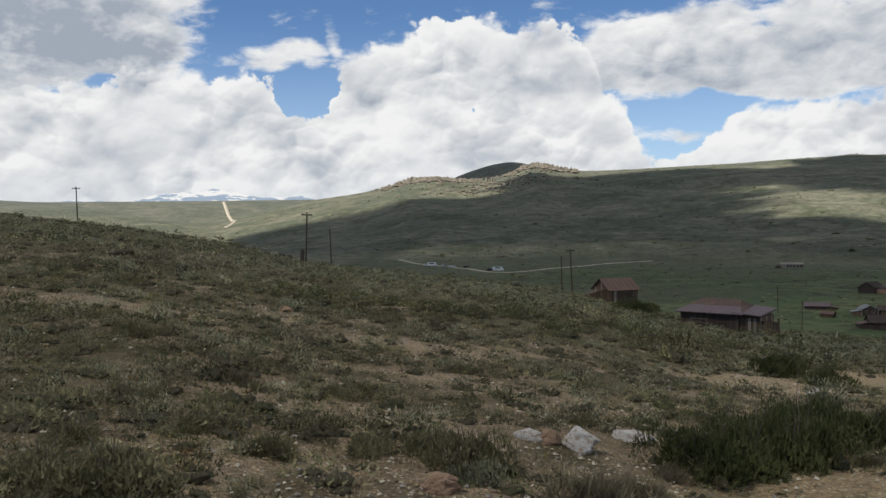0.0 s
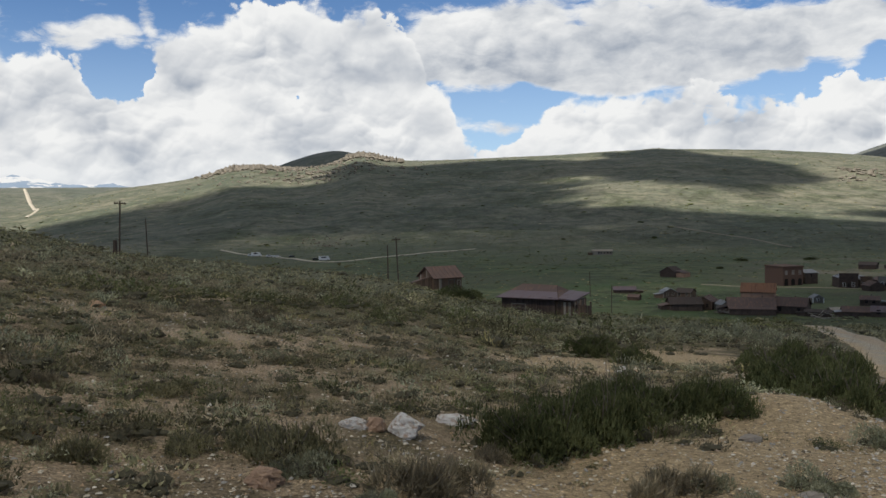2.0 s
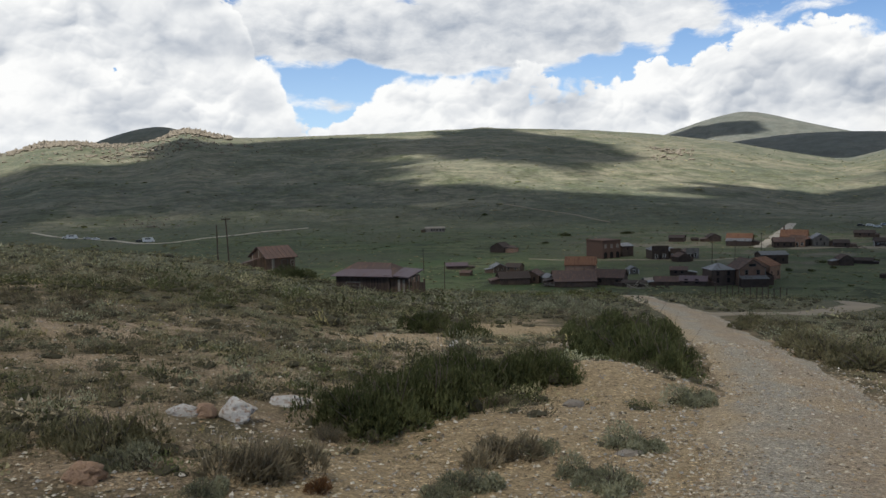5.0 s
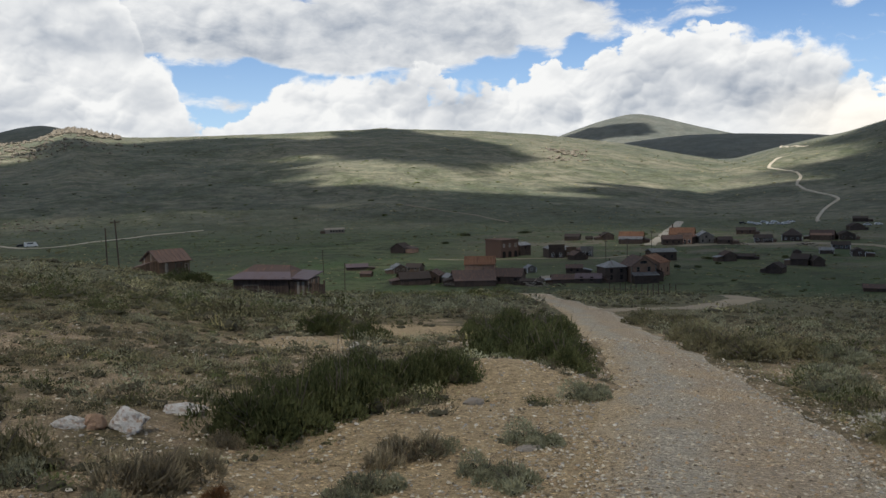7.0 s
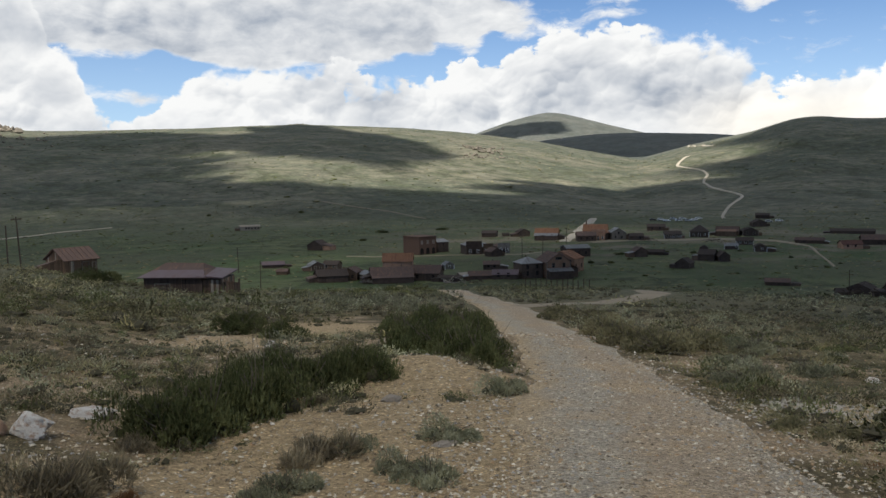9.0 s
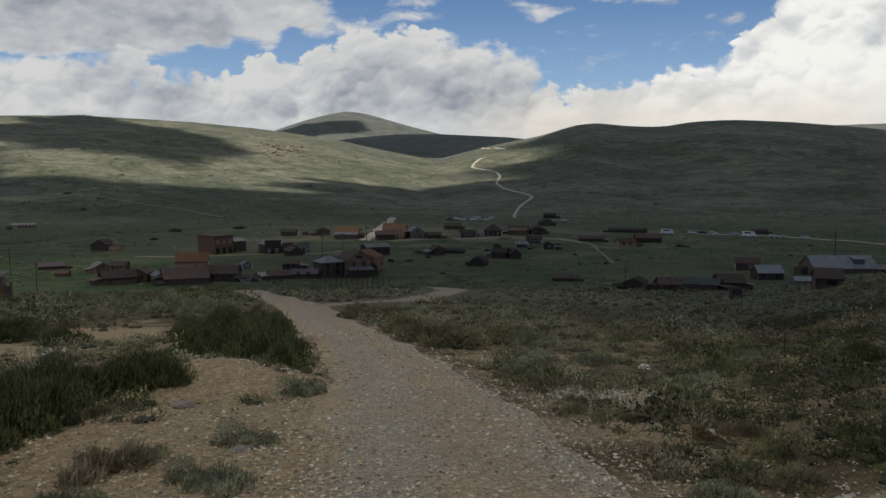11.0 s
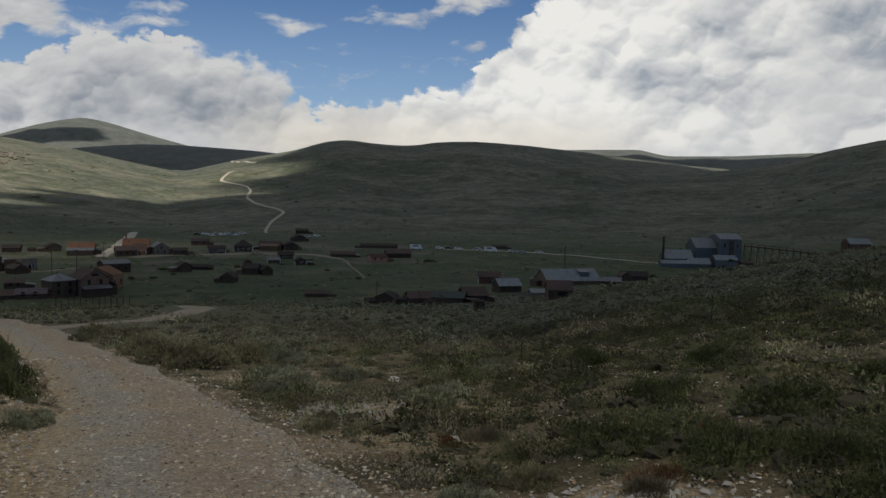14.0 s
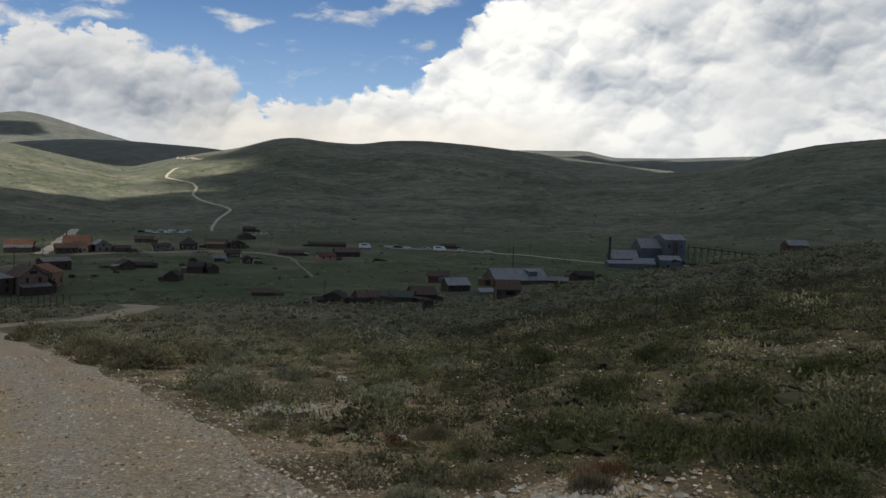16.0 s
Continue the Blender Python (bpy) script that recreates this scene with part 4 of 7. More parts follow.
def leanto(base, x0, x1, y0, y1, high, low, wall, roof, towards="front"):
    """A low addition under one sloping plate."""
    part("lean_to_wall", boxed(x0, x1, y0, y1, -1.2, low), wall, base)
    if towards == "front":
        pts = [(x0 - 0.2, y0 - 0.25, low), (x1 + 0.2, y0 - 0.25, low), (x1 + 0.2, y1, high), (x0 - 0.2, y1, high)]
    elif towards == "left":
        pts = [(x0 - 0.25, y1 + 0.2, low), (x0 - 0.25, y0 - 0.2, low), (x1, y0 - 0.2, high), (x1, y1 + 0.2, high)]
    else:
        pts = [(x1 + 0.25, y0 - 0.2, low), (x1 + 0.25, y1 + 0.2, low), (x0, y1 + 0.2, high), (x0, y0 - 0.2, high)]
    part("lean_to_roof", slab(pts, 0.1), roof, base)


# --- the two buildings on the hillside
def make_barn():
    base = thing("barn", "weathered plank barn with rusty roof and long lean-to", "barn", spot(11.6, 150, 0.7), -11.6 + 30, "buildings on the hillside")
    w, d, h, rise = 5.6, 5.6, 2.5, 1.7
    body(base, w, d, h, rise, DARKWOOD, "x")
    roof_parts(base, w, d, h, rise, RUST_ROOF, 0.35, "x")
    planks(base, "front", w, d, h, WOOD, seed=3, pale=(3, 4))
    planks(base, "left", w, d, h, WOOD, rise, gable=True, seed=4, pale=(2, 9))
    opening(base, "front", 0.7, 0.1, 1.1, 1.9, w, d, GREYWOOD, "door", HOLE)
    opening(base, "front", 2.2, 0.9, 0.6, 0.9, w, d, PALEWOOD, "window", HOLE)
    bm = bmesh.new()
    prof = [(-11.6, -2.2), (-2.8, -2.2), (-2.8, 2.6), (-11.6, 0.5)]
    ends = [[bm.verts.new((x, y, z - (0.75 if y > 0 and z > 0 else 0))) for x, z in prof] for y in (-2.2, 2.2)]
    bm.faces.new(ends[0]), bm.faces.new(ends[1][::-1])
    for k in range(4):
        j = (k + 1) % 4
        bm.faces.new((ends[0][j], ends[0][k], ends[1][k], ends[1][j]))
    part("lean_to_wall", bm, DARKWOOD, base)
    rng = random.Random(8)
    for k in range(28):
        x = -11.4 + k * 0.315
        top = 0.8 + (x + 11.6) / 8.8 * 2.1 - rng.uniform(0.0, 0.22)
        part("plank", boxed(x - 0.13, x + 0.13, -2.25, -2.205, -2.0, top), (PALEWOOD if k in (5, 13) else WOOD), base)
    part("lean_to_roof", slab([(-11.9, -2.15, 0.52), (-2.9, -2.15, 2.68), (-2.9, 2.5, 1.86), (-11.9, 2.5, -0.30)], 0.1), RUST_ROOF, base)


def make_shed():
    base = thing("shed", "low plank shed with a purple-brown rusted metal roof", "shed", spot(18.2, 84), -18.2 - 22, "buildings on the hillside")
    w, d, h = 5.6, 4.6, 1.75
    part("wall", boxed(-w / 2, w / 2, -d / 2, d / 2, -1.2, h), DARKWOOD, base)
    x, y, low = w / 2 + 0.45, d / 2 + 0.45, h - 0.1
    m0, m1, r0, r1 = (-2.45, -0.9, h + 0.42), (2.5, -0.9, h + 0.42), (-1.7, 0.5, h + 0.98), (2.0, 0.5, h + 0.92)
    part("roof", slab([(-x, -y, low), (x, -y, low), m1, m0], 0.08), PURPLE_ROOF, base)
    part("roof", slab([m0, m1, r1, r0], 0.08), RUST_ROOF, base, "rust-brown upper slope")
    part("roof", slab([(x, y, low), (-x, y, low), r0, r1], 0.08), RUST_ROOF, base)
    for pts in ([(-x, y, low), (-x, -y, low), m0], [(-x, y, low), m0, r0], [(x, -y, low), (x, y, low), m1], [(x, y, low), r1, m1]):
        part("roof", slab(pts, 0.08), RUST_ROOF, base)
    wing = 1.75
    part("side_wall", boxed(w / 2, w / 2 + wing, -d / 2 + 0.25, d / 2 - 0.6, -1.4, h - 0.25), DARKWOOD, base)
    part("side_roof", slab([(w / 2 - 0.6, -d / 2 - 0.2, h + 0.02), (w / 2 + wing + 0.3, -d / 2 - 0.2, h - 0.18), (w / 2 + wing + 0.3, d / 2 - 0.3, h + 0.15), (w / 2 - 0.6, d / 2 - 0.3, h + 0.35)], 0.1), PURPLE_ROOF, base)
    rng = random.Random(5)
    for k in range(7):
        x = w / 2 + 0.13 + k * 0.25
        part("plank", boxed(x - 0.11, x + 0.11, -d / 2 + 0.20, -d / 2 + 0.245, -1.2, h - 0.3 - rng.uniform(0, 0.06)), PALEWOOD if k in (3, 5) else WOOD, base)
    planks(base, "front", w, d, h, DARKWOOD, seed=6)
    opening(base, "front", 1.7, 0.0, 1.6, 1.5, w, d, DARKWOOD, "door", HOLE)
    opening(base, "front", -1.0, 0.35, 1.4, 0.7, w, d, GREYWOOD, "window", HOLE)
    # tan and pale end boards, chosen lighter for the light on this face
    for k in range(14):
        y = -d / 2 + 0.36 + k * 0.262
        part("plank", boxed(w / 2 + wing + 0.005, w / 2 + wing + 0.05, y - 0.118, y + 0.118, -1.2, h - 0.28 - rng.uniform(0, 0.06)), (WOOD, PALEWOOD, TANWOOD, WOOD, GREYWOOD)[k % 5], base)
    for k in range(6):  # boards standing beside it
        x = w / 2 + wing + 0.25 + k * 0.24
        part("plank", boxed(x - 0.105, x + 0.105, -d / 2 + 0.4, -d / 2 + 0.46, -1.4, 1.25 + rng.uniform(-0.1, 0.1)), WOOD if k < 4 else DARKWOOD, base)
    x += 0.2
    part("post", boxed(x - 0.07, x + 0.07, -d / 2 + 0.38, -d / 2 + 0.52, -1.4, 1.5), DARKWOOD, base)


make_barn()
make_shed()

# --- the meadow and the near row
house("long pale shed with open bays alone in the meadow", 22.6, 528, 12.0, 4, 2.4, 0.9, 5, PALEWOOD, PALEWOOD, holes=wins(-2.2, -0.6, 1.2, 3.2, 5, z=0.8, w=0.8, h=1.1), name="shed", trim=GREYWOOD, tall=1.0)
b = house("dark barn with an open gable front and tan side", 27.1, 374, 7, 6.5, 2.6, 2.6, -30, DARKWOOD, DARK_ROOF, "y", (("door", "front", 0, 0.0, 2.6, 2.6),), name="barn")
leanto(b, 3.5, 7.5, -2.5, 2.5, 3.4, 2.2, TANWOOD, RUST_ROOF, "right")
house("small brown cabin with a white gable edge", 26.9, 290, 4.6, 5, 2.3, 1.5, 15, DARKWOOD, GREY_ROOF, "y", wins(-0.9, 0.9, w=0.6, h=1.0), name="cabin", trim=PALEWOOD)
house("small brown cabin beside another cabin", 28.0, 291, 5.2, 5, 2.2, 1.5, -20, WOOD, DARK_ROOF, "x", wins(-1.2, 1.3, w=0.6, h=1.0), name="cabin", trim=PALEWOOD)
house("low dark shed with a purple-brown roof", 24.05, 305, 7.5, 4.5, 1.5, 1.2, 4, DARKWOOD, PURPLE_ROOF, name="shed")
house("tiny leaning dark plank hut", 24.7, 282, 3.6, 3.2, 1.3, 0.9, -15, WOOD, RUST_ROOF, name="shed")
b = house("large dark barn with a low shingled roof", 27.9, 258, 9, 7, 2.6, 2.0, 12, DARKWOOD, DARK_ROOF, "x", (("door", "front", -3, 0, 1.6, 2.0), ("door", "front", 1.4, 0, 1.6, 2.0)), name="barn")
house("narrow brown house with a rusty roof", 29.3, 262, 5, 7, 3.0, 1.7, -15, WOOD, RUST_ROOF, "y", wins(-1.2, 1.2))
house("small shed with a pale grey metal roof", 30.4, 259, 3.8, 4.5, 2.2, 1.4, 25, GREYWOOD, GREY_ROOF, "y", door(0), name="shed", trim=PALEWOOD)
b = house("wide brown store under a low rusty roof", 32.0, 255, 12.5, 8, 3.0, 2.4, 6, WOOD, RUST_ROOF, "x", wins(-4.5, -2.2, 2.2, 4.5) + door(0))
leanto(b, -6.2, 6.2, -6.2, -4.0, 2.9, 2.1, DARKWOOD, RUST_ROOF)
house("long house with an orange rusted metal roof", 32.5, 275, 9.5, 7, 4.4, 2.3, -4, TANWOOD, ORANGE_ROOF, "x", wins(-3, 0, 3), tall=1.0)
house("brown house with a broad weathered roof", 34.5, 257, 8.5, 7, 3.0, 2.5, -12, DARKWOOD, RUST_ROOF, "x", wins(-2.5, 2.5) + door(0))
house("small grey-roofed plank hut", 35.9, 287, 3.2, 3.4, 1.9, 1.2, 20, GREYWOOD, GREY_ROOF, "y", wins(0, w=0.7, h=0.9), name="hut", trim=WHITE)
house("low brown shed with a flat dark roof", 36.0, 252, 6.5, 4, 1.6, 0.6, 0, DARKWOOD, DARK_ROOF, name="shed")
house("low shed under a pale bleached roof", 37.05, 262, 3.9, 3.6, 1.0, 0.8, 18, GREYWOOD, PALEWOOD, name="shed")
house("long low shed with a brown metal roof", 38.2, 256, 7.4, 4.5, 1.6, 1.4, 5, DARKWOOD, RUST_ROOF, name="shed")
house("long low shed with a grey-brown roof", 39.85, 255, 7.4, 4.5, 1.8, 1.5, -3, DARKWOOD, PURPLE_ROOF, name="shed", holes=wins(-2, 1))
house("rust-roofed house half hidden behind sheds", 38.9, 284, 5.4, 5, 2.2, 1.2, 0, DARKWOOD, RUST_ROOF, "x", wins(-1, 1))


def make_brick():
    base = thing("hotel", "two-storey red brick hotel with arched ground-floor doorways", "hotel", spot(34.0, 345), -34.0 + 38, "houses of the town")
    base.matrix_world = base.matrix_world @ Matrix.Diagonal((1, 1, 0.86, 1))
    w, d, h = 9.0, 10.5, 8.0
    part("wall", boxed(-w / 2, w / 2, -d / 2, d / 2, -1.2, h), BRICK, base)
    part("cornice", boxed(-w / 2 - 0.25, w / 2 + 0.25, -d / 2 - 0.25, d / 2 + 0.25, h, h + 0.45), BRICK, base)
    for k in range(3):
        x = -3.0 + 3.0 * k
        bm = bmesh.new()
        pts = [(x - 0.8, -d / 2 - 0.02, 0.0), (x + 0.8, -d / 2 - 0.02, 0.0)] + [(x + 0.8 * math.cos(a), -d / 2 - 0.02, 2.2 + 0.8 * math.sin(a)) for a in np.linspace(0, math.pi, 9)]
        v, u = [bm.verts.new(p) for p in pts], [bm.verts.new((p[0], p[1] - 0.05, p[2])) for p in pts]
        bm.faces.new(u)
        for i in range(len(v)):
            j = (i + 1) % len(v)
            bm.faces.new((v[i], v[j], u[j], u[i]))
        part("doorway", bm, HOLE, base, "dark arched doorway")
        opening(base, "front", x, 4.8, 0.95, 1.7, w, d, PALEWOOD, "window", GREYWOOD)
    for k in range(2):
        opening(base, "right", -2.6 + 5.2 * k, 4.8, 0.95, 1.7, w, d, WHITE, "window", PALEWOOD)
        opening(base, "right", -2.6 + 5.2 * k, 0.9, 0.95, 1.8, w, d, DARKWOOD, "window", HOLE)



make_brick()
house("dark two-storey annex with a grey metal roof", 35.25, 353, 5.5, 7, 5.2, 1.3, 38, DARKWOOD, GREY_ROOF, "x", wins(0, z=3.2))


def false_front(label, az, r, w, d, h, front, turn, wall, roof, face, n=2, upper=False):
    """A store whose front wall stands higher than its roof."""
    base = thing("store", label, "store", spot(az, r), -az + turn, "houses of the town")
    base.matrix_world = base.matrix_world @ Matrix.Diagonal((1, 1, SQUAT, 1))
    body(base, w, d, h, 1.2, wall, "y")
    roof_parts(base, w, d, h, 1.2, roof, 0.15, "y")
    part("false_front", boxed(-w / 2 - 0.15, w / 2 + 0.15, -d / 2 - 0.2, -d / 2 - 0.02, -1.0, front), face, base)
    part("cornice", boxed(-w / 2 - 0.3, w / 2 + 0.3, -d / 2 - 0.45, -d / 2 - 0.15, front, front + 0.25), face, base)
    for k in range(n):
        u = (k + 0.5) / n * w - w / 2
        opening(base, "front", u, 0.8, 0.9, 1.7, w, d + 0.4, WHITE, "window", HOLE)
        if upper:
            opening(base, "front", u, 3.6, 0.8, 1.3, w, d + 0.4, PALEWOOD, "window", HOLE)
    opening(base, "front", 0, 0.0, 0.9, 2.1, w, d + 0.4, DARKWOOD, "door", HOLE)
    return base


false_front("dark plank store with a tall false front and pale windows", 37.5, 341, 6.2, 9, 4.4, 6.4, 16, DARKWOOD, GREY_ROOF, DARKWOOD)
false_front("narrow dark store with pale window frames", 38.5, 344, 3.8, 8, 3.8, 5.0, 16, DARKWOOD, GREY_ROOF, WOOD)
false_front("small store with a white painted false front", 39.55, 347, 5.0, 7, 3.2, 4.9, 20, DARKWOOD, RUST_ROOF, GREYWOOD)
house("dark shed with a rusty gable", 39.05, 328, 5.0, 5, 2.4, 1.7, 30, DARKWOOD, RUST_ROOF, "y", name="shed")
house("dark barn at the meadow's edge", 38.8, 434, 7.2, 6, 2.4, 1.5, -10, DARKWOOD, DARK_ROOF, name="barn")
house("low dark outbuilding in the grass", 39.9, 436, 3.2, 3, 1.3, 0.8, 10, DARKWOOD, DARK_ROOF, name="shed")
house("dark square house with a grey hipped metal roof", 41.4, 259, 6.8, 6.5, 4.6, 1.7, 24, DARKWOOD, GREY_ROOF, holes=wins(-1.6, 1.6, z=0.9) + wins(-1.6, 1.6, z=3.0, h=1.1) + wins(0, side="right"), hip=True, tall=1.0)


def make_tan_house():
    b = house("two-storey tan plank house with a rust-edged gable", 43.1, 261, 7.6, 9, 5.0, 2.6, 22, TANWOOD, RUST_ROOF, "y",
              wins(-1.7, 1.7, z=3.3, w=0.85, h=1.3) + (("window", "front", 0, 5.7, 2.0, 0.7),), trim=GREYWOOD, tall=1.0)
    leanto(b, -3.8, 3.8, -7.0, -4.5, 3.0, 2.3, DARKWOOD, GREY_ROOF)
    leanto(b, 3.8, 6.8, -3.5, 3.5, 3.4, 2.0, REDWOOD, RUST_ROOF, "right")
    house("tan outbuilding with an orange metal roof", 43.9, 276, 6.5, 10, 3.8, 1.9, 62, TANWOOD, ORANGE_ROOF, "x", wins(-2, 2), tall=1.15)


make_tan_house()
b = house("long dark house with a low grey roof and tan end", 44.6, 327, 9.5, 6.5, 4.0, 1.3, 22, DARKWOOD, GREY_ROOF, "x", wins(-3, 0, 3, z=1.2))
part("end_wall", boxed(4.76, 4.82, -3.2, 3.2, -1.0, 4.2), TANWOOD, b, "tan painted end wall")
b = house("brown house with an orange and grey metal roof", 42.7, 412, 11.0, 7.5, 3.6, 3.0, -6, DARKWOOD, ORANGE_ROOF, "x", wins(-3.5, 3.5) + door(0))
leanto(b, -5.5, 5.5, -6.0, -3.75, 4.0, 2.6, DARKWOOD, GREY_ROOF)
house("dark shed at the street corner", 41.05, 435, 6, 5, 2.8, 1.8, 20, DARKWOOD, DARK_ROOF, "y", name="shed")
b = false_front("dark store with orange upper front boards", 46.3, 408, 6.2, 10, 4.0, 6.2, -14, DARKWOOD, ORANGE_ROOF, TANWOOD, 3)
house("tall house with a wide orange rusted roof", 45.95, 424, 11.5, 8, 4.5, 3.6, -5, DARKWOOD, ORANGE_ROOF, "x", wins(-3, 3, z=1.0), (-4.6, 0, 10.2))
house("brown store with a rust-orange roof on the street", 45.3, 400, 8.6, 7, 3.2, 2.0, 8, DARKWOOD, RUST_ROOF, "x", wins(-2.6, 0, 2.6))
house("grey gabled wooden house", 47.35, 413, 6.6, 8, 4.2, 2.5, 12, GREYWOOD, GREY_ROOF, "y", wins(-1.5, 1.5, z=0.9) + wins(0, z=3.2))
house("small brown shed leaning by the tan house", 44.35, 262, 3.0, 3.4, 2.0, 1.1, -10, WOOD, RUST_ROOF, "y", name="shed")

# --- the far row along the back street
W2 = wins(-1.7, 1.7, w=0.9, h=1.3)
house("small dark house on the back street", 48.6, 406, 6.2, 5.5, 2.6, 1.5, 8, DARKWOOD, DARK_ROOF, "x", wins(1.5))
house("low dark house with a brown roof", 49.9, 476, 9.4, 6, 2.6, 1.6, 0, DARKWOOD, DARK_ROOF, "x", wins(-2, 2))
house("dark cottage with two white-framed windows", 50.95, 416, 7.6, 6, 2.7, 1.7, 4, DARKWOOD, DARK_ROOF, "x", wins(-2.4, 1.0, 2.6) + door(-0.6), trim=WHITE)
house("square dark house with a tall hipped roof", 52.65, 431, 8.8, 8, 3.4, 3.6, 0, DARKWOOD, DARK_ROOF, holes=wins(-2.6, 2.6) + door(0), trim=WHITE, hip=True)
b = house("brown house with a pale orange metal roof", 54.4, 442, 10.5, 7, 3.0, 2.6, -6, WOOD, RUST_ROOF, "x", wins(-3.5, 0, 3.5))
leanto(b, -4.5, 4.5, -6.2, -3.5, 4.0, 2.9, WOOD, TANWOOD)
house("dark gabled house beside the wide road", 55.7, 444, 7.4, 7, 3.0, 2.0, 14, DARKWOOD, DARK_ROOF, "y", W2, trim=PALEWOOD)
house("dark cottage with white window frames", 55.45, 384, 6.6, 5, 2.4, 1.5, 4, DARKWOOD, DARK_ROOF, "x", wins(-1.8, 0.2, 2.0), trim=WHITE)
house("little grey-roofed plank cabin", 54.65, 362, 5.2, 4, 1.7, 1.1, 0, DARKWOOD, GREY_ROOF, "x", wins(1.9, w=0.7, h=1.0), name="cabin", trim=WHITE)
house("little dark gabled cabin with a white window", 56.4, 353, 4.6, 5, 2.1, 1.6, 6, DARKWOOD, DARK_ROOF, "y", wins(0.4, w=0.7, h=1.0), name="cabin", trim=WHITE)
house("dark barn among tall bushes", 53.2, 315, 5.6, 5.5, 2.8, 1.9, -14, DARKWOOD, DARK_ROOF, "x", name="barn")
house("narrow dark house with one bright corner", 54.1, 313, 3.8, 4.5, 2.4, 1.8, 20, DARKWOOD, DARK_ROOF, "y", name="shed", trim=DARKWOOD)
house("tiny dark plank outhouse", 52.95, 352, 3.0, 3, 1.7, 1.0, 0, DARKWOOD, DARK_ROOF, "y", name="outhouse")
house("lone dark gabled shed in the meadow", 51.75, 288, 4.6, 5, 2.3, 1.9, -18, DARKWOOD, DARK_ROOF, "y", name="shed")
house("dark shed with an open rear wing", 48.8, 324, 4.6, 5, 2.8, 1.7, 22, DARKWOOD, RUST_ROOF, "y", name="shed")
house("low dark wing of a ruined shed", 49.8, 333, 7.0, 4, 1.5, 1.0, -4, DARKWOOD, DARK_ROOF, name="shed")
house("dark house far up the road", 56.5, 601, 8.6, 6, 2.6, 1.5, 0, DARKWOOD, DARK_ROOF)
house("dark gabled house up the road", 56.25, 515, 7.6, 6, 2.6, 2.2, 18, DARKWOOD, DARK_ROOF, "y")
house("low long hut with a brown-red roof in the grass", 57.45, 250, 6.2, 4, 1.3, 1.0, 3, WOOD, RUST_ROOF, name="hut")
house("low dark sheds in a row", 59.3, 400, 11.5, 5, 1.8, 1.3, -4, DARKWOOD, RUST_ROOF, name="shed")
house("very long dark low barn", 61.7, 466, 20, 6, 1.8, 1.2, 2, DARKWOOD, DARK_ROOF, name="barn")
house("broad dark red barn", 63.0, 400, 11.5, 8, 2.8, 2.2, 8, DARKWOOD, RUST_ROOF, name="barn", holes=(("door", "front", 2.5, 0, 0.8, 1.4),), trim=WOOD)
house("small house with a pale orange front", 61.6, 378, 7.6, 6, 2.4, 1.7, 20, TANWOOD, REDWOOD, "x", wins(-2, 1))
house("dark low building beyond the parked vans", 69.95, 477, 8, 5, 1.6, 1.0, 0, DARKWOOD, DARK_ROOF, name="shed")

# --- the group below the slope
house("half-ruined dark plank shed in the brush", 62.3, 221, 5.0, 5, 1.9, 1.4, -16, DARKWOOD, DARK_ROOF, "y", name="shed", trim=WOOD)
house("collapsed low shed of grey boards", 61.4, 220, 4.2, 3, 0.9, 0.9, 12, GREYWOOD, DARK_ROOF, name="shed")
house("low plank shed with a rusty sloping roof", 64.75, 196, 7.0, 5.5, 2.0, 1.5, 12, WOOD, RUST_ROOF, name="shed", holes=(("door", "front", -1, 0, 1.2, 1.6),))
house("long shed with a dull green metal roof", 66.6, 194, 7.2, 5, 2.0, 1.3, -10, DARKWOOD, material("green_metal_roof", metal_paint((0.055, 0.075, 0.062), (0.085, 0.105, 0.088), (0.07, 0.06, 0.05)), 0.6, 0.2), name="shed")
house("dark brown barn with a steep roof", 68.2, 198, 5.6, 5.5, 2.4, 2.0, 18, DARKWOOD, RUST_ROOF, "x", name="barn")
house("lonely narrow outhouse of dark boards", 68.65, 146, 1.5, 1.5, 2.0, 0.35, 14, DARKWOOD, DARK_ROOF, "x", door(0), name="outhouse")
house("faded red house with two white-framed windows", 69.3, 293, 7.4, 6, 3.0, 1.8, 0, REDWOOD, RUST_ROOF, "x", wins(0.8, 2.2, w=0.7, h=1.4), trim=WHITE)
house("dark house with a grey corrugated roof", 70.5, 250, 6.8, 6, 2.7, 2.2, 22, DARKWOOD, PALE_ROOF, "x", wins(-2, 1.5), trim=WOOD)


def make_great_barn():
    b = house("great plank barn under a long blue-grey metal roof", 74.6, 279, 18.5, 11, 2.6, 4.0, 24, WOOD, PALE_ROOF, "x", (("door", "front", -4, 0, 1.8, 2.2), ("window", "left", -1.5, 1.2, 0.9, 1.2)), name="barn", trim=WOOD)
    part("dormer", boxed(3.0, 6.0, -4.0, -1.5, 3.0, 5.9), BLUE_METAL, b)
    part("dormer_roof", slab([(2.7, -4.3, 5.7), (6.3, -4.3, 5.7), (6.3, -0.6, 6.4), (2.7, -0.6, 6.4)], 0.12), GREY_ROOF, b)
    leanto(b, 9.25, 13.5, -4.8, 4.8, 3.4, 1.6, DARKWOOD, PALE_ROOF, "right")
    leanto(b, -9.2, -4, -8.0, -5.5, 2.6, 1.6, GREYWOOD, GREY_ROOF)


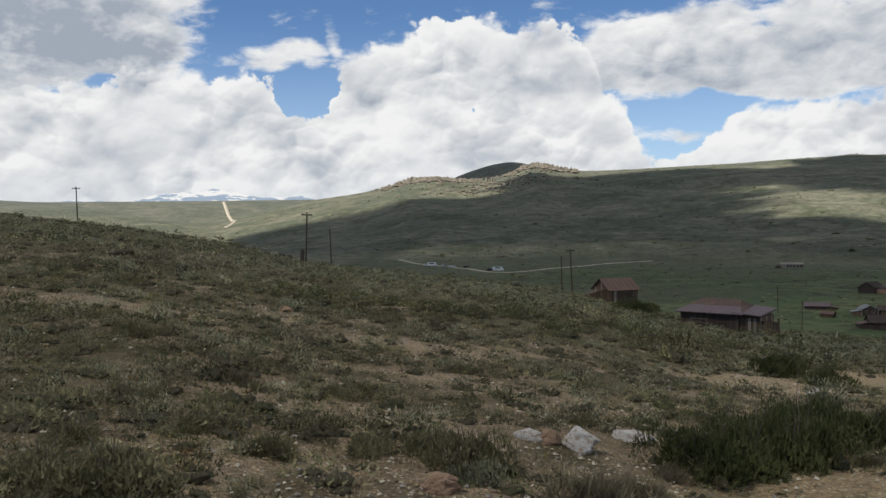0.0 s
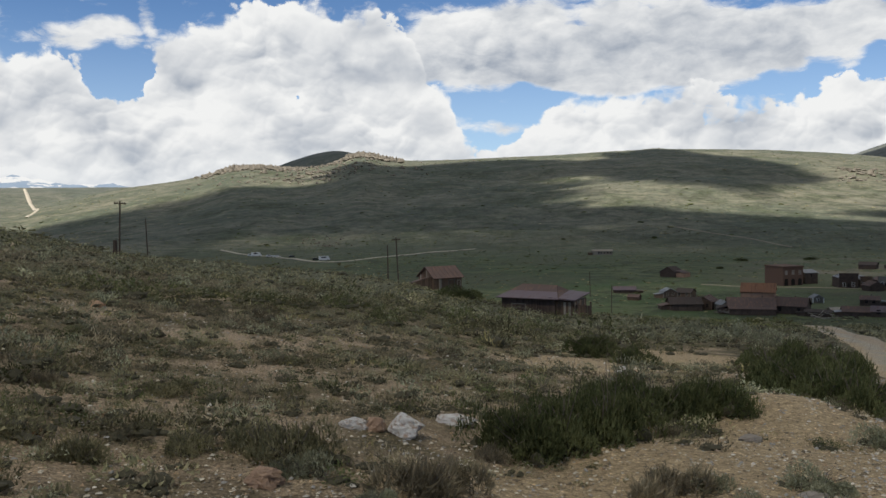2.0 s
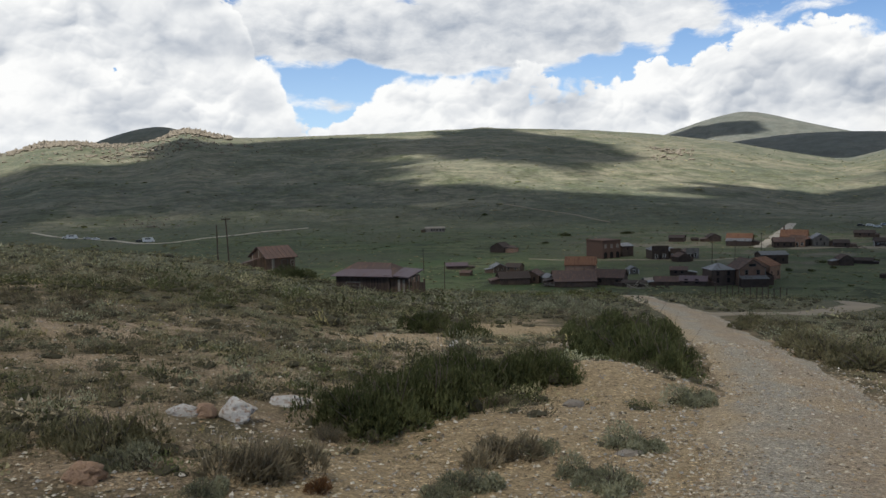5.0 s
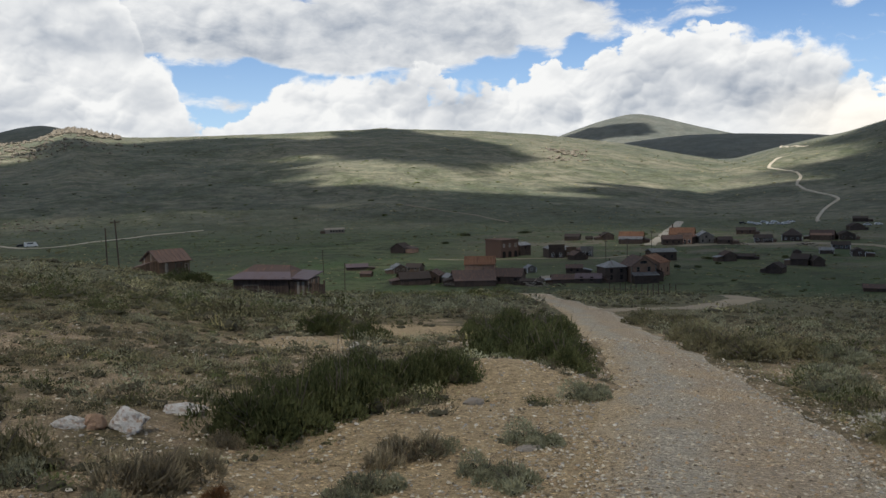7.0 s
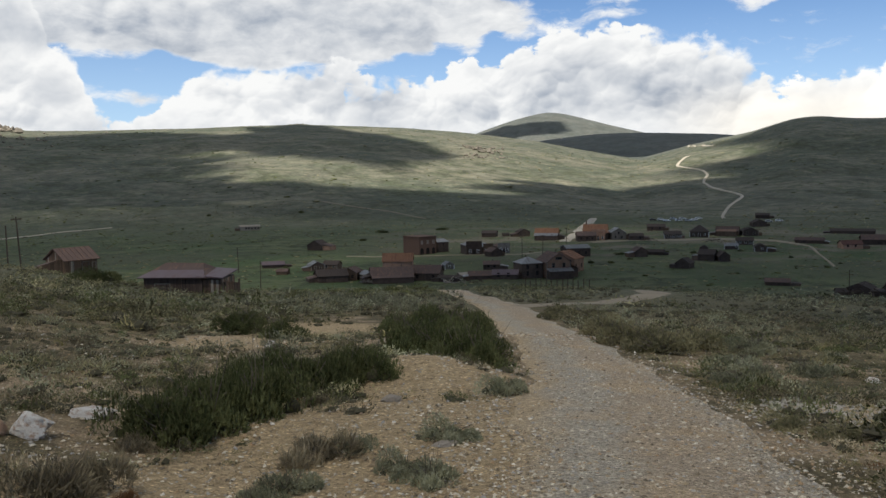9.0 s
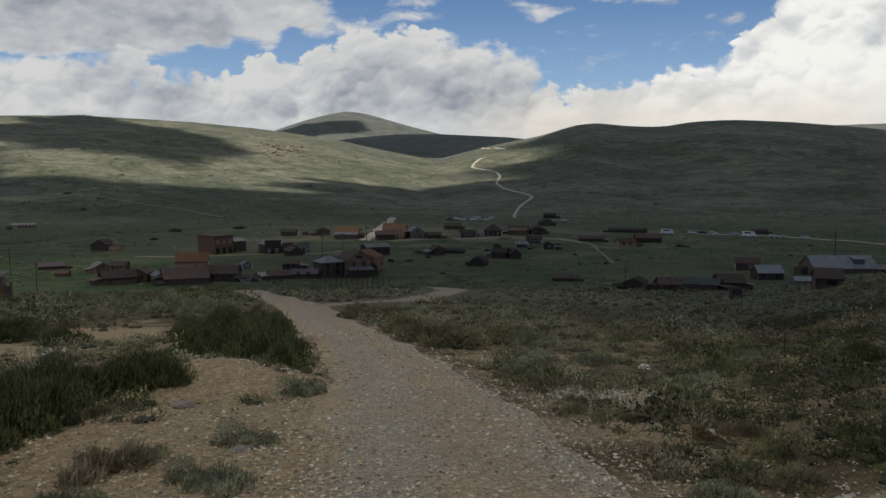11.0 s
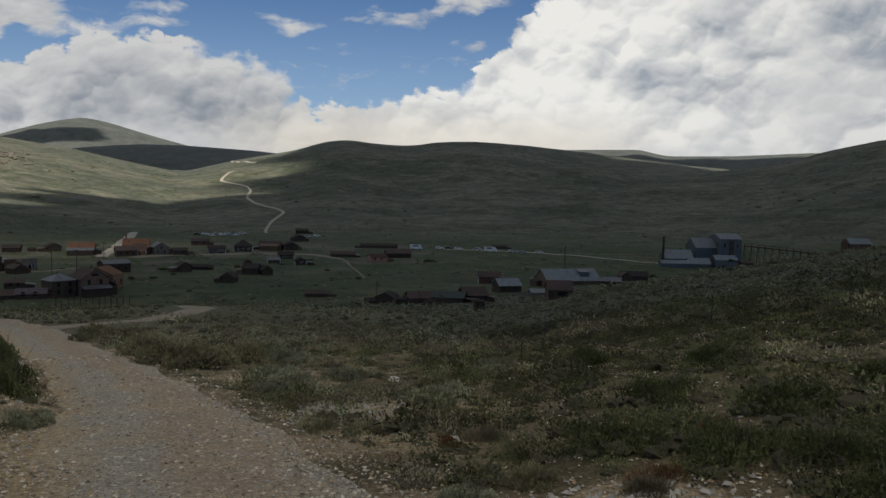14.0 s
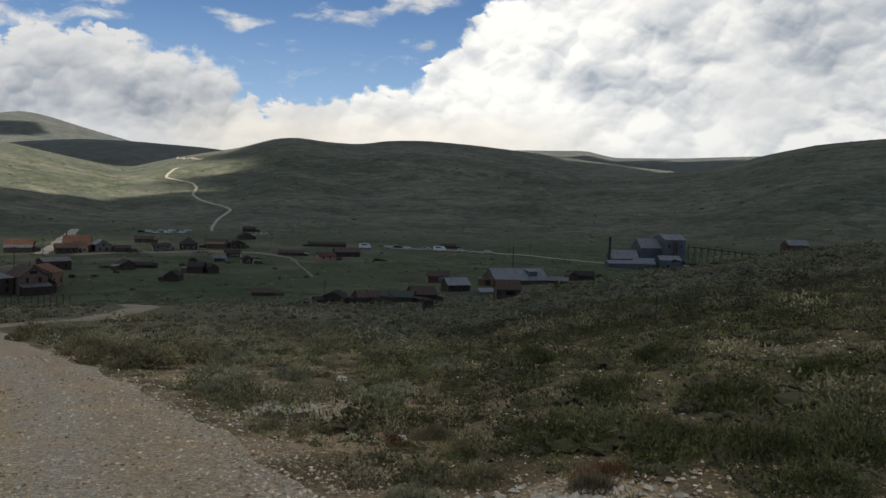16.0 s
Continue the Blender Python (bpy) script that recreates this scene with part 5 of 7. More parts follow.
make_great_barn()
b = house("tall brown shed with a rust-streaked metal front", 74.05, 176, 4.8, 4.5, 2.6, 2.0, 10, WOOD, RUST_ROOF, "x", (("window", "front", 0.4, 1.1, 2.0, 0.9),), name="shed", trim=DARKWOOD)
house("low hut with a pale grey metal roof", 72.6, 230, 4.2, 4, 1.2, 1.0, 10, GREYWOOD, PALE_ROOF, name="hut")
house("dark shed at the foot of the barn", 77.4, 270, 7, 4.5, 1.6, 1.2, 0, DARKWOOD, GREY_ROOF, name="shed")
house("row of dark plank sheds by the mill", 79.0, 305, 9, 5, 2.4, 1.8, 8, DARKWOOD, DARK_ROOF, name="shed")
house("brown gabled shed near the mill", 78.4, 300, 3.6, 4, 2.4, 1.6, 20, WOOD, RUST_ROOF, "y", name="shed")


def make_mill():
    at = spot(84.2, 405)
    base = thing("stamp_mill", "tall blue-grey corrugated metal stamp mill with stepped wings", "mill", (at.x, at.y, at.z - 1.5), -84.2 + 24, "mill buildings")

    def block(x0, x1, y0, y1, h, rise, ridge, wall=BLUE_METAL, roof=PALE_ROOF):
        sub = new("wing")
        sub.parent = base
        sub.matrix_local = pose((x0 + x1) / 2, (y0 + y1) / 2, 0)
        body(sub, x1 - x0, y1 - y0, h, rise, wall, ridge, 2.0)
        roof_parts(sub, x1 - x0, y1 - y0, h, rise, roof, 0.3, ridge)
        return sub

    t = block(1, 11, -2, 12, 14.2, 2.2, "x")
    for k in range(3):
        opening(t, "front", -3 + 3 * k, 10.4, 0.9, 1.5, 10, 14, WHITE if k == 1 else GREYWOOD, "window", HOLE)
        opening(t, "left", -3 + 3 * k, 10.8, 0.9, 1.4, 10, 14, GREYWOOD, "window", HOLE)
    part("chute", boxed(-0.9, 0.9, -7.9, -7.0, -1, 13.5), DARKWOOD, t, "dark timber chute")
    w = block(-9, 1, 2, 14, 10.0, 4.0, "x")
    block(-24, -11, 0, 8, 5.0, 3.6, "x")
    block(-16, -6, -8, -2, 3.2, 2.4, "x")
    g = block(-4, 6, -9, -2, 5.2, 1.8, "x")
    opening(g, "front", -1.5, 1.5, 1.0, 1.4, 10, 7, GREYWOOD, "window", HOLE)
    block(-30, -14, -12, -7, 3.6, 1.2, "x")
    block(10, 15, -6, 0, 3.5, 0.9, "x", DARKWOOD, RUST_ROOF)


make_mill()


def make_stack(label, az, r, high, rad):
    base = thing("chimney_stack", label, "chimney", spot(az, r), 0, "mill buildings")
    part("pipe", rod(bmesh.new(), (0, 0, -1), (0, 0, high), rad, rad * 0.9, 12), IRON, base)
    part("collar", rod(bmesh.new(), (0, 0, high - 0.5), (0, 0, high), rad * 1.18, rad * 1.18, 12), IRON, base)
    for k in range(3):
        a = k * 2.1
        part("guy_wire", rod(bmesh.new(), (0, 0, high * 0.75), (7 * math.sin(a), 7 * math.cos(a), -0.5), 0.02, 0.02, 4), IRON, base)


make_stack("tall rusted iron boiler stack beside the mill", 80.85, 394, 13.2, 0.55)


def make_trestle():
    base = thing("trestle", "long dark timber ore trestle running from the mill", "trestle", (0, 0, 0), 0, "mill buildings")
    top0 = EYE + 418 * math.tan(radians(-2.95))
    spots = [(85.9 + k * 0.42, 418 - k * 3, top0 - 0.8 - k * 0.05) for k in range(11)]
    pts = [Vector((r * math.sin(radians(a)), r * math.cos(radians(a)), z)) for a, r, z in spots]
    for a, b in zip(pts, pts[1:]):
        part("deck_beam", rod(bmesh.new(), a, b, 0.26, 0.26, 6), DARKWOOD, base)
        part("rail", rod(bmesh.new(), a + Vector((0, 0, 1.1)), b + Vector((0, 0, 1.1)), 0.09, 0.09, 5), DARKWOOD, base)
        part("brace", rod(bmesh.new(), a, (b.x, b.y, b.z - 5.0), 0.08, 0.08, 5), DARKWOOD, base)
    for p in pts:
        foot = ground_at(p.x, p.y) - 0.5
        for s in (-1.0, 1.0):
            part("leg", rod(bmesh.new(), (p.x, p.y, p.z + 1.0), (p.x + s * 0.9, p.y + s * 0.9, min(foot, p.z - 5)), 0.12, 0.14, 6), DARKWOOD, base)


make_trestle()
house("weathered plank hut with a grey metal roof on the ridge", 92.35, 188, 4.2, 3.3, 1.7, 1.1, 28, WOOD, PALE_ROOF, "x", (("door", "left", 0, 0, 0.9, 1.9), ("window", "left", 1.3, 0.8, 0.6, 1.0)), name="hut", trim=DARKWOOD)


def rubble(label, az, r, spread, n, seed, mat=DARKWOOD):
    """A heap of fallen beams."""
    rng = random.Random(seed)
    at = spot(az, r)
    base = thing("timber_heap", label, "timber heap", at, -az)
    for k in range(n):
        c = Vector((rng.uniform(-spread, spread), rng.uniform(-1.5, 1.5), rng.uniform(0, 1.4)))
        d = Vector((rng.uniform(-1, 1), rng.uniform(-0.6, 0.6), rng.uniform(-0.25, 0.5))).normalized() * rng.uniform(1.0, 2.4)
        part("beam", rod(bmesh.new(), c - d, c + d, 0.11, 0.11, 4), mat, base)


rubble("dark heap of fallen timbers below the trestle", 87.3, 380, 7, 16, 3)
rubble("heap of broken grey boards by the lower sheds", 65.6, 180, 3, 12, 4, WOOD)
rubble("heap of old boards in front of the cabins", 28.6, 282, 3, 10, 6, WOOD)
rubble("scattered old lumber behind a long barn", 30.8, 250, 3, 9, 7, GREYWOOD)
rubble("low heap of bleached boards among the sheds", 36.4, 246, 3, 12, 8, PALEWOOD)
rubble("tumbled fence boards beside a brown shed", 37.6, 247, 2.5, 9, 9)
rubble("dark heap of scrap timber on the street corner", 49.4, 400, 4, 10, 10)
rubble("old lumber stacked behind the cottages", 53.6, 395, 4, 10, 11)
rubble("scrap timber around a ruined shed", 61.9, 216, 3, 14, 12)
rubble("heap of grey boards below the great barn", 72.0, 215, 3, 12, 13, GREYWOOD)
rubble("dark wreck of fallen beams beside the sheds", 63.9, 192, 2.5, 12, 14)


# ---------------------------------------------------------------- poles and fences
def pole(label, az, r, high, lean=0.0, arm=True, name="utility_pole", width=0.13):
    base = thing(name, label, "utility pole", spot(az, r), -az, "old utility poles")
    base.matrix_world = base.matrix_world @ pose(0, 0, 0, 0, lean, 0)
    part("post", rod(bmesh.new(), (0, 0, -0.6), (0, 0, high), width, width * 0.75, 9), POLE, base)
    if arm:
        part("crossarm", boxed(-0.75, 0.75, -0.2, -0.09, high - 0.45, high - 0.3), POLE, base)
        for x in (-0.6, -0.3, 0.3, 0.6):
            part("insulator", rod(bmesh.new(), (x, -0.14, high - 0.3), (x, -0.14, high - 0.12), 0.04, 0.03, 6), IRON, base)


pole("dark wooden utility pole with a crossarm above the brush", -9.3, 118, 7.2, 2.2)
pole("bare dark pole among the sagebrush", -7.6, 165, 7.2, -1.6, False)
pole("thin dark pole on the brow of the hill", -23.5, 178, 7.6, -1.0)
pole("tall utility pole with a crossarm beside the barn", 8.75, 140, 7.6, -2.4)
pole("shorter bare pole beside the barn", 8.05, 146, 6.2, -0.4, False)
pole("slim dark pole in the meadow", 21.8, 290, 8.6, -1.5, False)
pole("slim dark pole below the shed", 23.2, 245, 8.2, 0.5, False)
pole("tall dark pole behind the great barn", 74.4, 340, 10.8, 0.0, False, width=0.2)
pole("slim pole by the brick hotel street", 41.0, 320, 8.0, 0.0)
pole("slim pole by the main street", 42.4, 330, 8.0, 1.0)
pole("slim pole on the town street", 44.0, 385, 7.5, 0.0)
pole("slim pole above the brush", 61.6, 214, 6.0, 0.0, False, width=0.09)
base = thing("stump", "short thick dark post stump in the brush", "post", spot(-9.55, 116), 0)
part("post", rod(bmesh.new(), (0, 0, -0.5), (0.05, 0, 1.9), 0.3, 0.27, 10), POLE, base)


def make_fence():
    base = thing("fence", "old wire fence of uneven grey posts", "fence", (0, 0, 0))
    rng = random.Random(2)
    last = None
    for k in range(13):
        p = spot(41.2 + k * 0.36, 84 + 6 * math.sin(k * 0.6) + k * 0.5)
        h = rng.uniform(0.95, 1.35)
        part("post", rod(bmesh.new(), p + Vector((0, 0, -0.3)), p + Vector((rng.uniform(-0.07, 0.07), 0, h)), 0.055, 0.045, 6), POLE, base)
        if last is not None:
            for z in (0.45, 0.9):
                part("wire", rod(bmesh.new(), last + Vector((0, 0, z)), p + Vector((0, 0, z)), 0.012, 0.012, 4), IRON, base)
        last = p


make_fence()
for k, (az, r, h) in enumerate(((84.0, 24, 0.9), (71.6, 19, 0.7))):
    base = thing("post", "thin leaning metal stake in the brush", "post", spot(az, r), 0)
    part("stake", rod(bmesh.new(), (0, 0, -0.2), (0.03, 0, h), 0.018, 0.014, 6), IRON, base)


# ---------------------------------------------------------------- cars
PAINTS = {"white": WHITE, "dark": material("dark_car_paint", lambda n, w: (0.03, 0.032, 0.036), 0.3), "silver": material("silver_car_paint", lambda n, w: (0.45, 0.46, 0.47), 0.35, 0.5),
          "red": material("red_car_paint", lambda n, w: (0.25, 0.03, 0.025), 0.3)}
RUBBER = material("tyre_rubber", lambda n, w: (0.02, 0.02, 0.02), 0.9)


def car(az, r, turn, paint, long=4.5, high=1.5, van=False):
    label = f"{paint} camper van parked beside the meadow road" if van else f"{paint} passenger car parked on the grass"
    base = thing("camper_van" if van else "car", label, "van" if van else "car", spot(az, r, 0.02), -az + turn, "parked vehicles")
    L, W = long / 2, 0.9
    bm = bmesh.new()
    prof = [(-L, 0.35), (L, 0.35), (L, 0.9), (L * 0.55, high * 0.62), (L * 0.3, high), (-L * 0.7, high), (-L, high * 0.62)] if not van else [(-L, 0.4), (L, 0.4), (L, 1.2), (L * 0.8, high * 0.7), (L * 0.7, high), (-L, high)]
    ends = [[bm.verts.new((x, y, z)) for x, z in prof] for y in (-W, W)]
    bm.faces.new(ends[0]), bm.faces.new(ends[1][::-1])
    for k in range(len(prof)):
        j = (k + 1) % len(prof)
        bm.faces.new((ends[0][j], ends[0][k], ends[1][k], ends[1][j]))
    bmesh.ops.recalc_face_normals(bm, faces=bm.faces)
    part("body", bm, PAINTS[paint], base)
    for s in (-1, 1):
        y = s * W
        part("side_window", boxed(-L * 0.62, L * 0.3, min(y, y + s * 0.015), max(y, y + s * 0.015), high * 0.66, high * 0.9), GLASS, base)
        for x in (-L * 0.62, L * 0.62):
            part("wheel", rod(bmesh.new(), (x, y - s * 0.1, 0.33), (x, y + s * 0.06, 0.33), 0.33, 0.33, 12), RUBBER, base)


rng = random.Random(12)
for az, r, turn, paint in ((50.2, 575, 5, "white"), (50.6, 560, -10, "white"), (51.0, 582, 10, "silver"), (51.35, 566, 20, "white"), (51.6, 585, 0, "white"), (51.95, 562, -6, "silver"),
                           (52.3, 570, 8, "white"), (49.7, 572, 0, "dark"), (52.6, 588, 0, "white"), (56.9, 560, 0, "silver"), (57.5, 565, 5, "white"),
                           (65.85, 462, 4, "white"), (67.15, 461, 0, "white"), (68.45, 460, -8, "silver"), (70.85, 450, 5, "white"), (71.5, 446, 0, "silver"), (72.65, 446, 0, "white"), (66.5, 464, 0, "dark"),
                           (0.6, 553, 0, "white"), (0.1, 560, 12, "silver"), (-1.1, 572, 4, "white"), (3.2, 512, 0, "dark"), (1.6, 546, 0, "dark")):
    car(az, r, turn, paint)
for az, r, turn in ((64.25, 457, 6), (69.35, 450, -12), (-0.75, 567, 3), (3.75, 508, 10)):
    car(az, r, turn, "white", 6.6, 2.7, True)
# ---------------------------------------------------------------- the range far off, the tors, the clouds overhead
def make_range():
    az = np.linspace(-36, -3, 170)
    el = 1.15 + 1.0 * np.exp(-((az + 15.5) / 4.2) ** 2) + 0.35 * np.exp(-((az + 25) / 3.5) ** 2) + 0.25 * np.exp(-((az + 9) / 2.2) ** 2)
    el = el + 0.55 * (np.abs(rough(az * 1.0, az * 0 + 3.3, 1.9, 4, 21)) - 0.15)
    rows, depth = [], (4700, 4760, 4830, 4900)
    for k, r in enumerate(depth):
        rise = (0.0, 0.5, 0.85, 1.0)[k]
        a = np.radians(az)
        z = -60 + (EYE + r * np.tan(np.radians(el)) + 60) * rise + (6 * rough(az * 30, az * 0 + k * 5, 20, 3, 7) if 0 < k < 3 else 0)
        rows.append(np.stack([r * np.sin(a), r * np.cos(a), z], 1))
    v = np.concatenate(rows)
    m = len(az)
    i, j = np.meshgrid(np.arange(3), np.arange(m - 1), indexing="ij")
    quads = np.stack([i * m + j, i * m + j + 1, (i + 1) * m + j + 1, (i + 1) * m + j], -1).reshape(-1, 4)
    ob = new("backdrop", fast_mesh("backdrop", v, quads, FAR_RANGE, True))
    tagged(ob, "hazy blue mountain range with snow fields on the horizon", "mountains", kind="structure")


make_range()


def stone_mesh(seed, cuts=2, rough_by=0.28):
    """A broken stone of about 1 m across."""
    bm = bmesh.new()
    bmesh.ops.create_icosphere(bm, subdivisions=cuts, radius=0.5)
    off = Vector((seed * 3.7, seed * 1.3, seed * 2.9))
    for v in bm.verts:
        k = noise.noise(v.co * 2.6 + off) + 0.5 * noise.noise(v.co * 6 + off)
        v.co *= 1 + rough_by * k * 2
        for d in (Vector((0.7, 0.2, 0.7)), Vector((-0.5, 0.6, 0.6)), Vector((0.1, -0.9, 0.3)), Vector((-0.8, -0.3, 0.1)), Vector((0.2, 0.1, 1))):
            d = (d + Vector((noise.noise(off + d), noise.noise(off - d), 0)) * 0.6).normalized()
            over = v.co.dot(d) - 0.36
            if over > 0:
                v.co -= d * over * 0.85
    me = bpy.data.meshes.new("stone")
    bm.to_mesh(me)
    bm.free()
    return me


def scatter(shapes, x, y, z, size, turn, pick, flat=None):
    """Joins many turned and sized copies of a few shapes into one pair of arrays."""
    verts, faces, at = [], [], 0
    for k, (v, f) in enumerate(shapes):
        i = np.nonzero(pick == k)[0]
        if not len(i):
            continue
        c, s = np.cos(turn[i])[:, None], np.sin(turn[i])[:, None]
        sx, sz = size[i][:, None], (size[i] * (flat[i] if flat is not None else 1))[:, None]
        px = (v[None, :, 0] * c - v[None, :, 1] * s) * sx + x[i][:, None]
        py = (v[None, :, 0] * s + v[None, :, 1] * c) * sx + y[i][:, None]
        pz = v[None, :, 2] * sz + z[i][:, None]
        verts.append(np.stack([px, py, pz], -1).reshape(-1, 3))
        faces.append((f[None] + (np.arange(len(i)) * len(v))[:, None, None]).reshape(-1, f.shape[1]) + at)
        at += len(i) * len(v)
    return np.concatenate(verts), np.concatenate(faces)


def chip(seed):
    """A small angular stone of few faces."""
    rng = np.random.default_rng(seed)
    v = np.array([(1, 0, 0), (0, 1, 0), (-1, 0, 0), (0, -1, 0), (0.2, 0.1, 1), (0, 0, -1)], float) * 0.5
    v = v * rng.uniform(0.7, 1.2, (6, 1)) + rng.normal(scale=0.09, size=(6, 3))
    return v, np.array([(0, 1, 4), (1, 2, 4), (2, 3, 4), (3, 0, 4), (1, 0, 5), (2, 1, 5), (3, 2, 5), (0, 3, 5)])


CHIPS = [chip(k) for k in range(8)]
SUNK_CHIPS = [(v, f[:4]) for v, f in CHIPS]  # bedded in the ground


def make_tors():
    rng = np.random.default_rng(4)
    for name, a0, a1, r0, r1, n, big in (("tor", -3.4, 1.0, 1560, 1895, 1100, 9), ("tor", 5.0, 8.4, 1560, 1895, 1500, 10), ("tor", -3.0, 9.0, 1250, 1800, 700, 6), ("tor", 36.5, 40.5, 1080, 1250, 110, 5.5), ("tor", 25.4, 26.8, 1880, 1905, 40, 6), ("tor", 2.2, 5.6, 640, 700, 60, 2.2)):
        az, r = np.radians(rng.normal((a0 + a1) / 2, (a1 - a0) / 4, n)), rng.uniform(r0, r1, n)
        x, y = r * np.sin(az), r * np.cos(az)
        size = big * np.minimum(rng.lognormal(-0.35, 0.5, n), 1.5)
        v, f = scatter(CHIPS, x, y, land(x, y) + size * 0.15, size, rng.uniform(0, 6.28, n), rng.integers(0, 8, n), rng.uniform(0.45, 1.0, n))
        ob = new(name, fast_mesh(name, v, f, TOR))
        tagged(ob, "pale jagged granite boulders crowning the hilltop", "rock outcrop", kind="stuff")


make_tors()


def cloud(az, r, half_long, half_wide, turn, seed, mat=None, high=1500.0):
    """A cumulus overhead: placed by the middle of the shadow that it throws on the land."""
    rng = np.random.default_rng(seed)
    n, rings = 90, 11
    a = np.linspace(0, math.tau, n, endpoint=False)
    edge = 1 + 0.55 * rough(np.cos(a) * 2 + seed, np.sin(a) * 2, 1.0, 4, seed)
    s = np.linspace(0, 1, rings) ** 0.8
    u, w = s[:, None] * edge * np.cos(a) * half_long, s[:, None] * edge * np.sin(a) * half_wide
    c, q = math.cos(radians(turn)), math.sin(radians(turn))
    x, y = u * c - w * q, u * q + w * c
    dome = np.sqrt(np.clip(1 - s ** 2, 0, 1))[:, None] * (0.8 + 0.6 * rough(x + 500, y, 160, 3, seed))
    thick = 0.35 * min(half_long, half_wide)
    mid = Vector((r * math.sin(radians(az)), r * math.cos(radians(az)), 0)) + sun_way * (high / sun_way.z)
    top = np.stack([x, y, dome * thick], -1).reshape(-1, 3)
    low = np.stack([x, y, -0.18 * dome * thick], -1).reshape(-1, 3)
    i, j = np.meshgrid(np.arange(rings - 1), np.arange(n), indexing="ij")
    k = (j + 1) % n
    up = np.stack([i * n + j, (i + 1) * n + j, (i + 1) * n + k, i * n + k], -1).reshape(-1, 4)
    me = fast_mesh("cloud", np.concatenate([top, low]), np.concatenate([up, up[:, ::-1] + rings * n]), mat or CLOUD, True)
    mark = me.attributes.new("body", "FLOAT", "POINT")
    mark.data.foreach_set("value", np.tile(np.repeat(1 - s, n), 2).astype(np.float32))
    ob = new("cloud", me)
    ob.location = mid
    tagged(ob, "broken white cumulus cloud drifting high overhead", "cloud", "clouds overhead", "structure")


for row in ((41, 210, 580, 480, -20, 1, THIN_CLOUD), (-12, 560, 560, 420, 30, 2, THIN_CLOUD), (-3, 930, 430, 330, 10, 3, MID_CLOUD), (13, 760, 170, 90, -14, 17, MID_CLOUD), (88, 640, 560, 480, 0, 4), (76, 1350, 680, 600, 0, 5), (67, 1960, 420, 330, -30, 6),
            (104, 1500, 800, 800, -8, 7), (14.5, 1340, 320, 210, -14, 8, MID_CLOUD), (28.4, 1290, 420, 140, 71, 9, MID_CLOUD), (48.0, 3080, 600, 330, -20, 10), (3.6, 2240, 270, 190, 0, 18), (77, 2900, 620, 300, -60, 11),
            (150, 700, 700, 600, 0, 12), (-70, 800, 700, 500, 50, 13), (-150, 900, 700, 600, 20, 14), (40.2, 4130, 330, 190, -45, 15, MID_CLOUD), (46, 640, 370, 150, -44, 16, MID_CLOUD), (53, 870, 240, 110, -40, 19), (97, 56, 44, 42, 0, 20)):
    cloud(*row)


# ---------------------------------------------------------------- plants
def tuft(seed, count, length, width, lift=0.75, inner=0.3, upright=0.5, per_sprig=22):
    """The leaves of one shrub 2 m across, set along sprigs that fan out from its foot."""
    rng = np.random.default_rng(seed)
    sprigs = max(5, count // per_sprig)
    d = rng.normal(size=(sprigs, 3))
    d[:, 2] = np.abs(d[:, 2]) * 0.95 + 0.08
    d /= np.linalg.norm(d, axis=1)[:, None]
    lobes = rng.normal(size=(7, 3))
    lobes[:, 2] = np.abs(lobes[:, 2]) * 0.8
    lobes /= np.linalg.norm(lobes, axis=1)[:, None]
    near = np.max(d @ lobes.T, axis=1)
    reach = (0.55 + 0.45 * np.clip((near - 0.7) / 0.3, 0, 1)) * rng.uniform(0.6, 1.25, sprigs)
    k = rng.integers(0, sprigs, count)
    t = inner + (1 - inner) * rng.uniform(0, 1, count) ** 0.7
    p = d[k] * (reach[k] * t)[:, None] * (1, 1, lift)
    p[:, 2] += 0.12 * reach[k] * t * t
    p += rng.normal(scale=0.06, size=(count, 3)) * (0.4 + t[:, None])
    axis = d[k] * (1 - upright) + np.array([0, 0, 1.0]) * upright + rng.normal(scale=0.38, size=(count, 3))
    axis /= np.linalg.norm(axis, axis=1)[:, None]
    side = np.cross(axis, rng.normal(size=(count, 3)))
    side /= np.linalg.norm(side, axis=1)[:, None]
    ln = length * rng.uniform(0.5, 1.4, count)[:, None]
    wd = width * rng.uniform(0.6, 1.4, count)[:, None]
    v = np.stack([p - axis * ln * 0.5, p + side * wd, p + axis * ln * 0.5, p - side * wd], 1)
    v[:, :, 2] = np.maximum(v[:, :, 2], 0.0)
    return v[:, 1:].reshape(-1, 3), np.arange(count * 3).reshape(-1, 3)


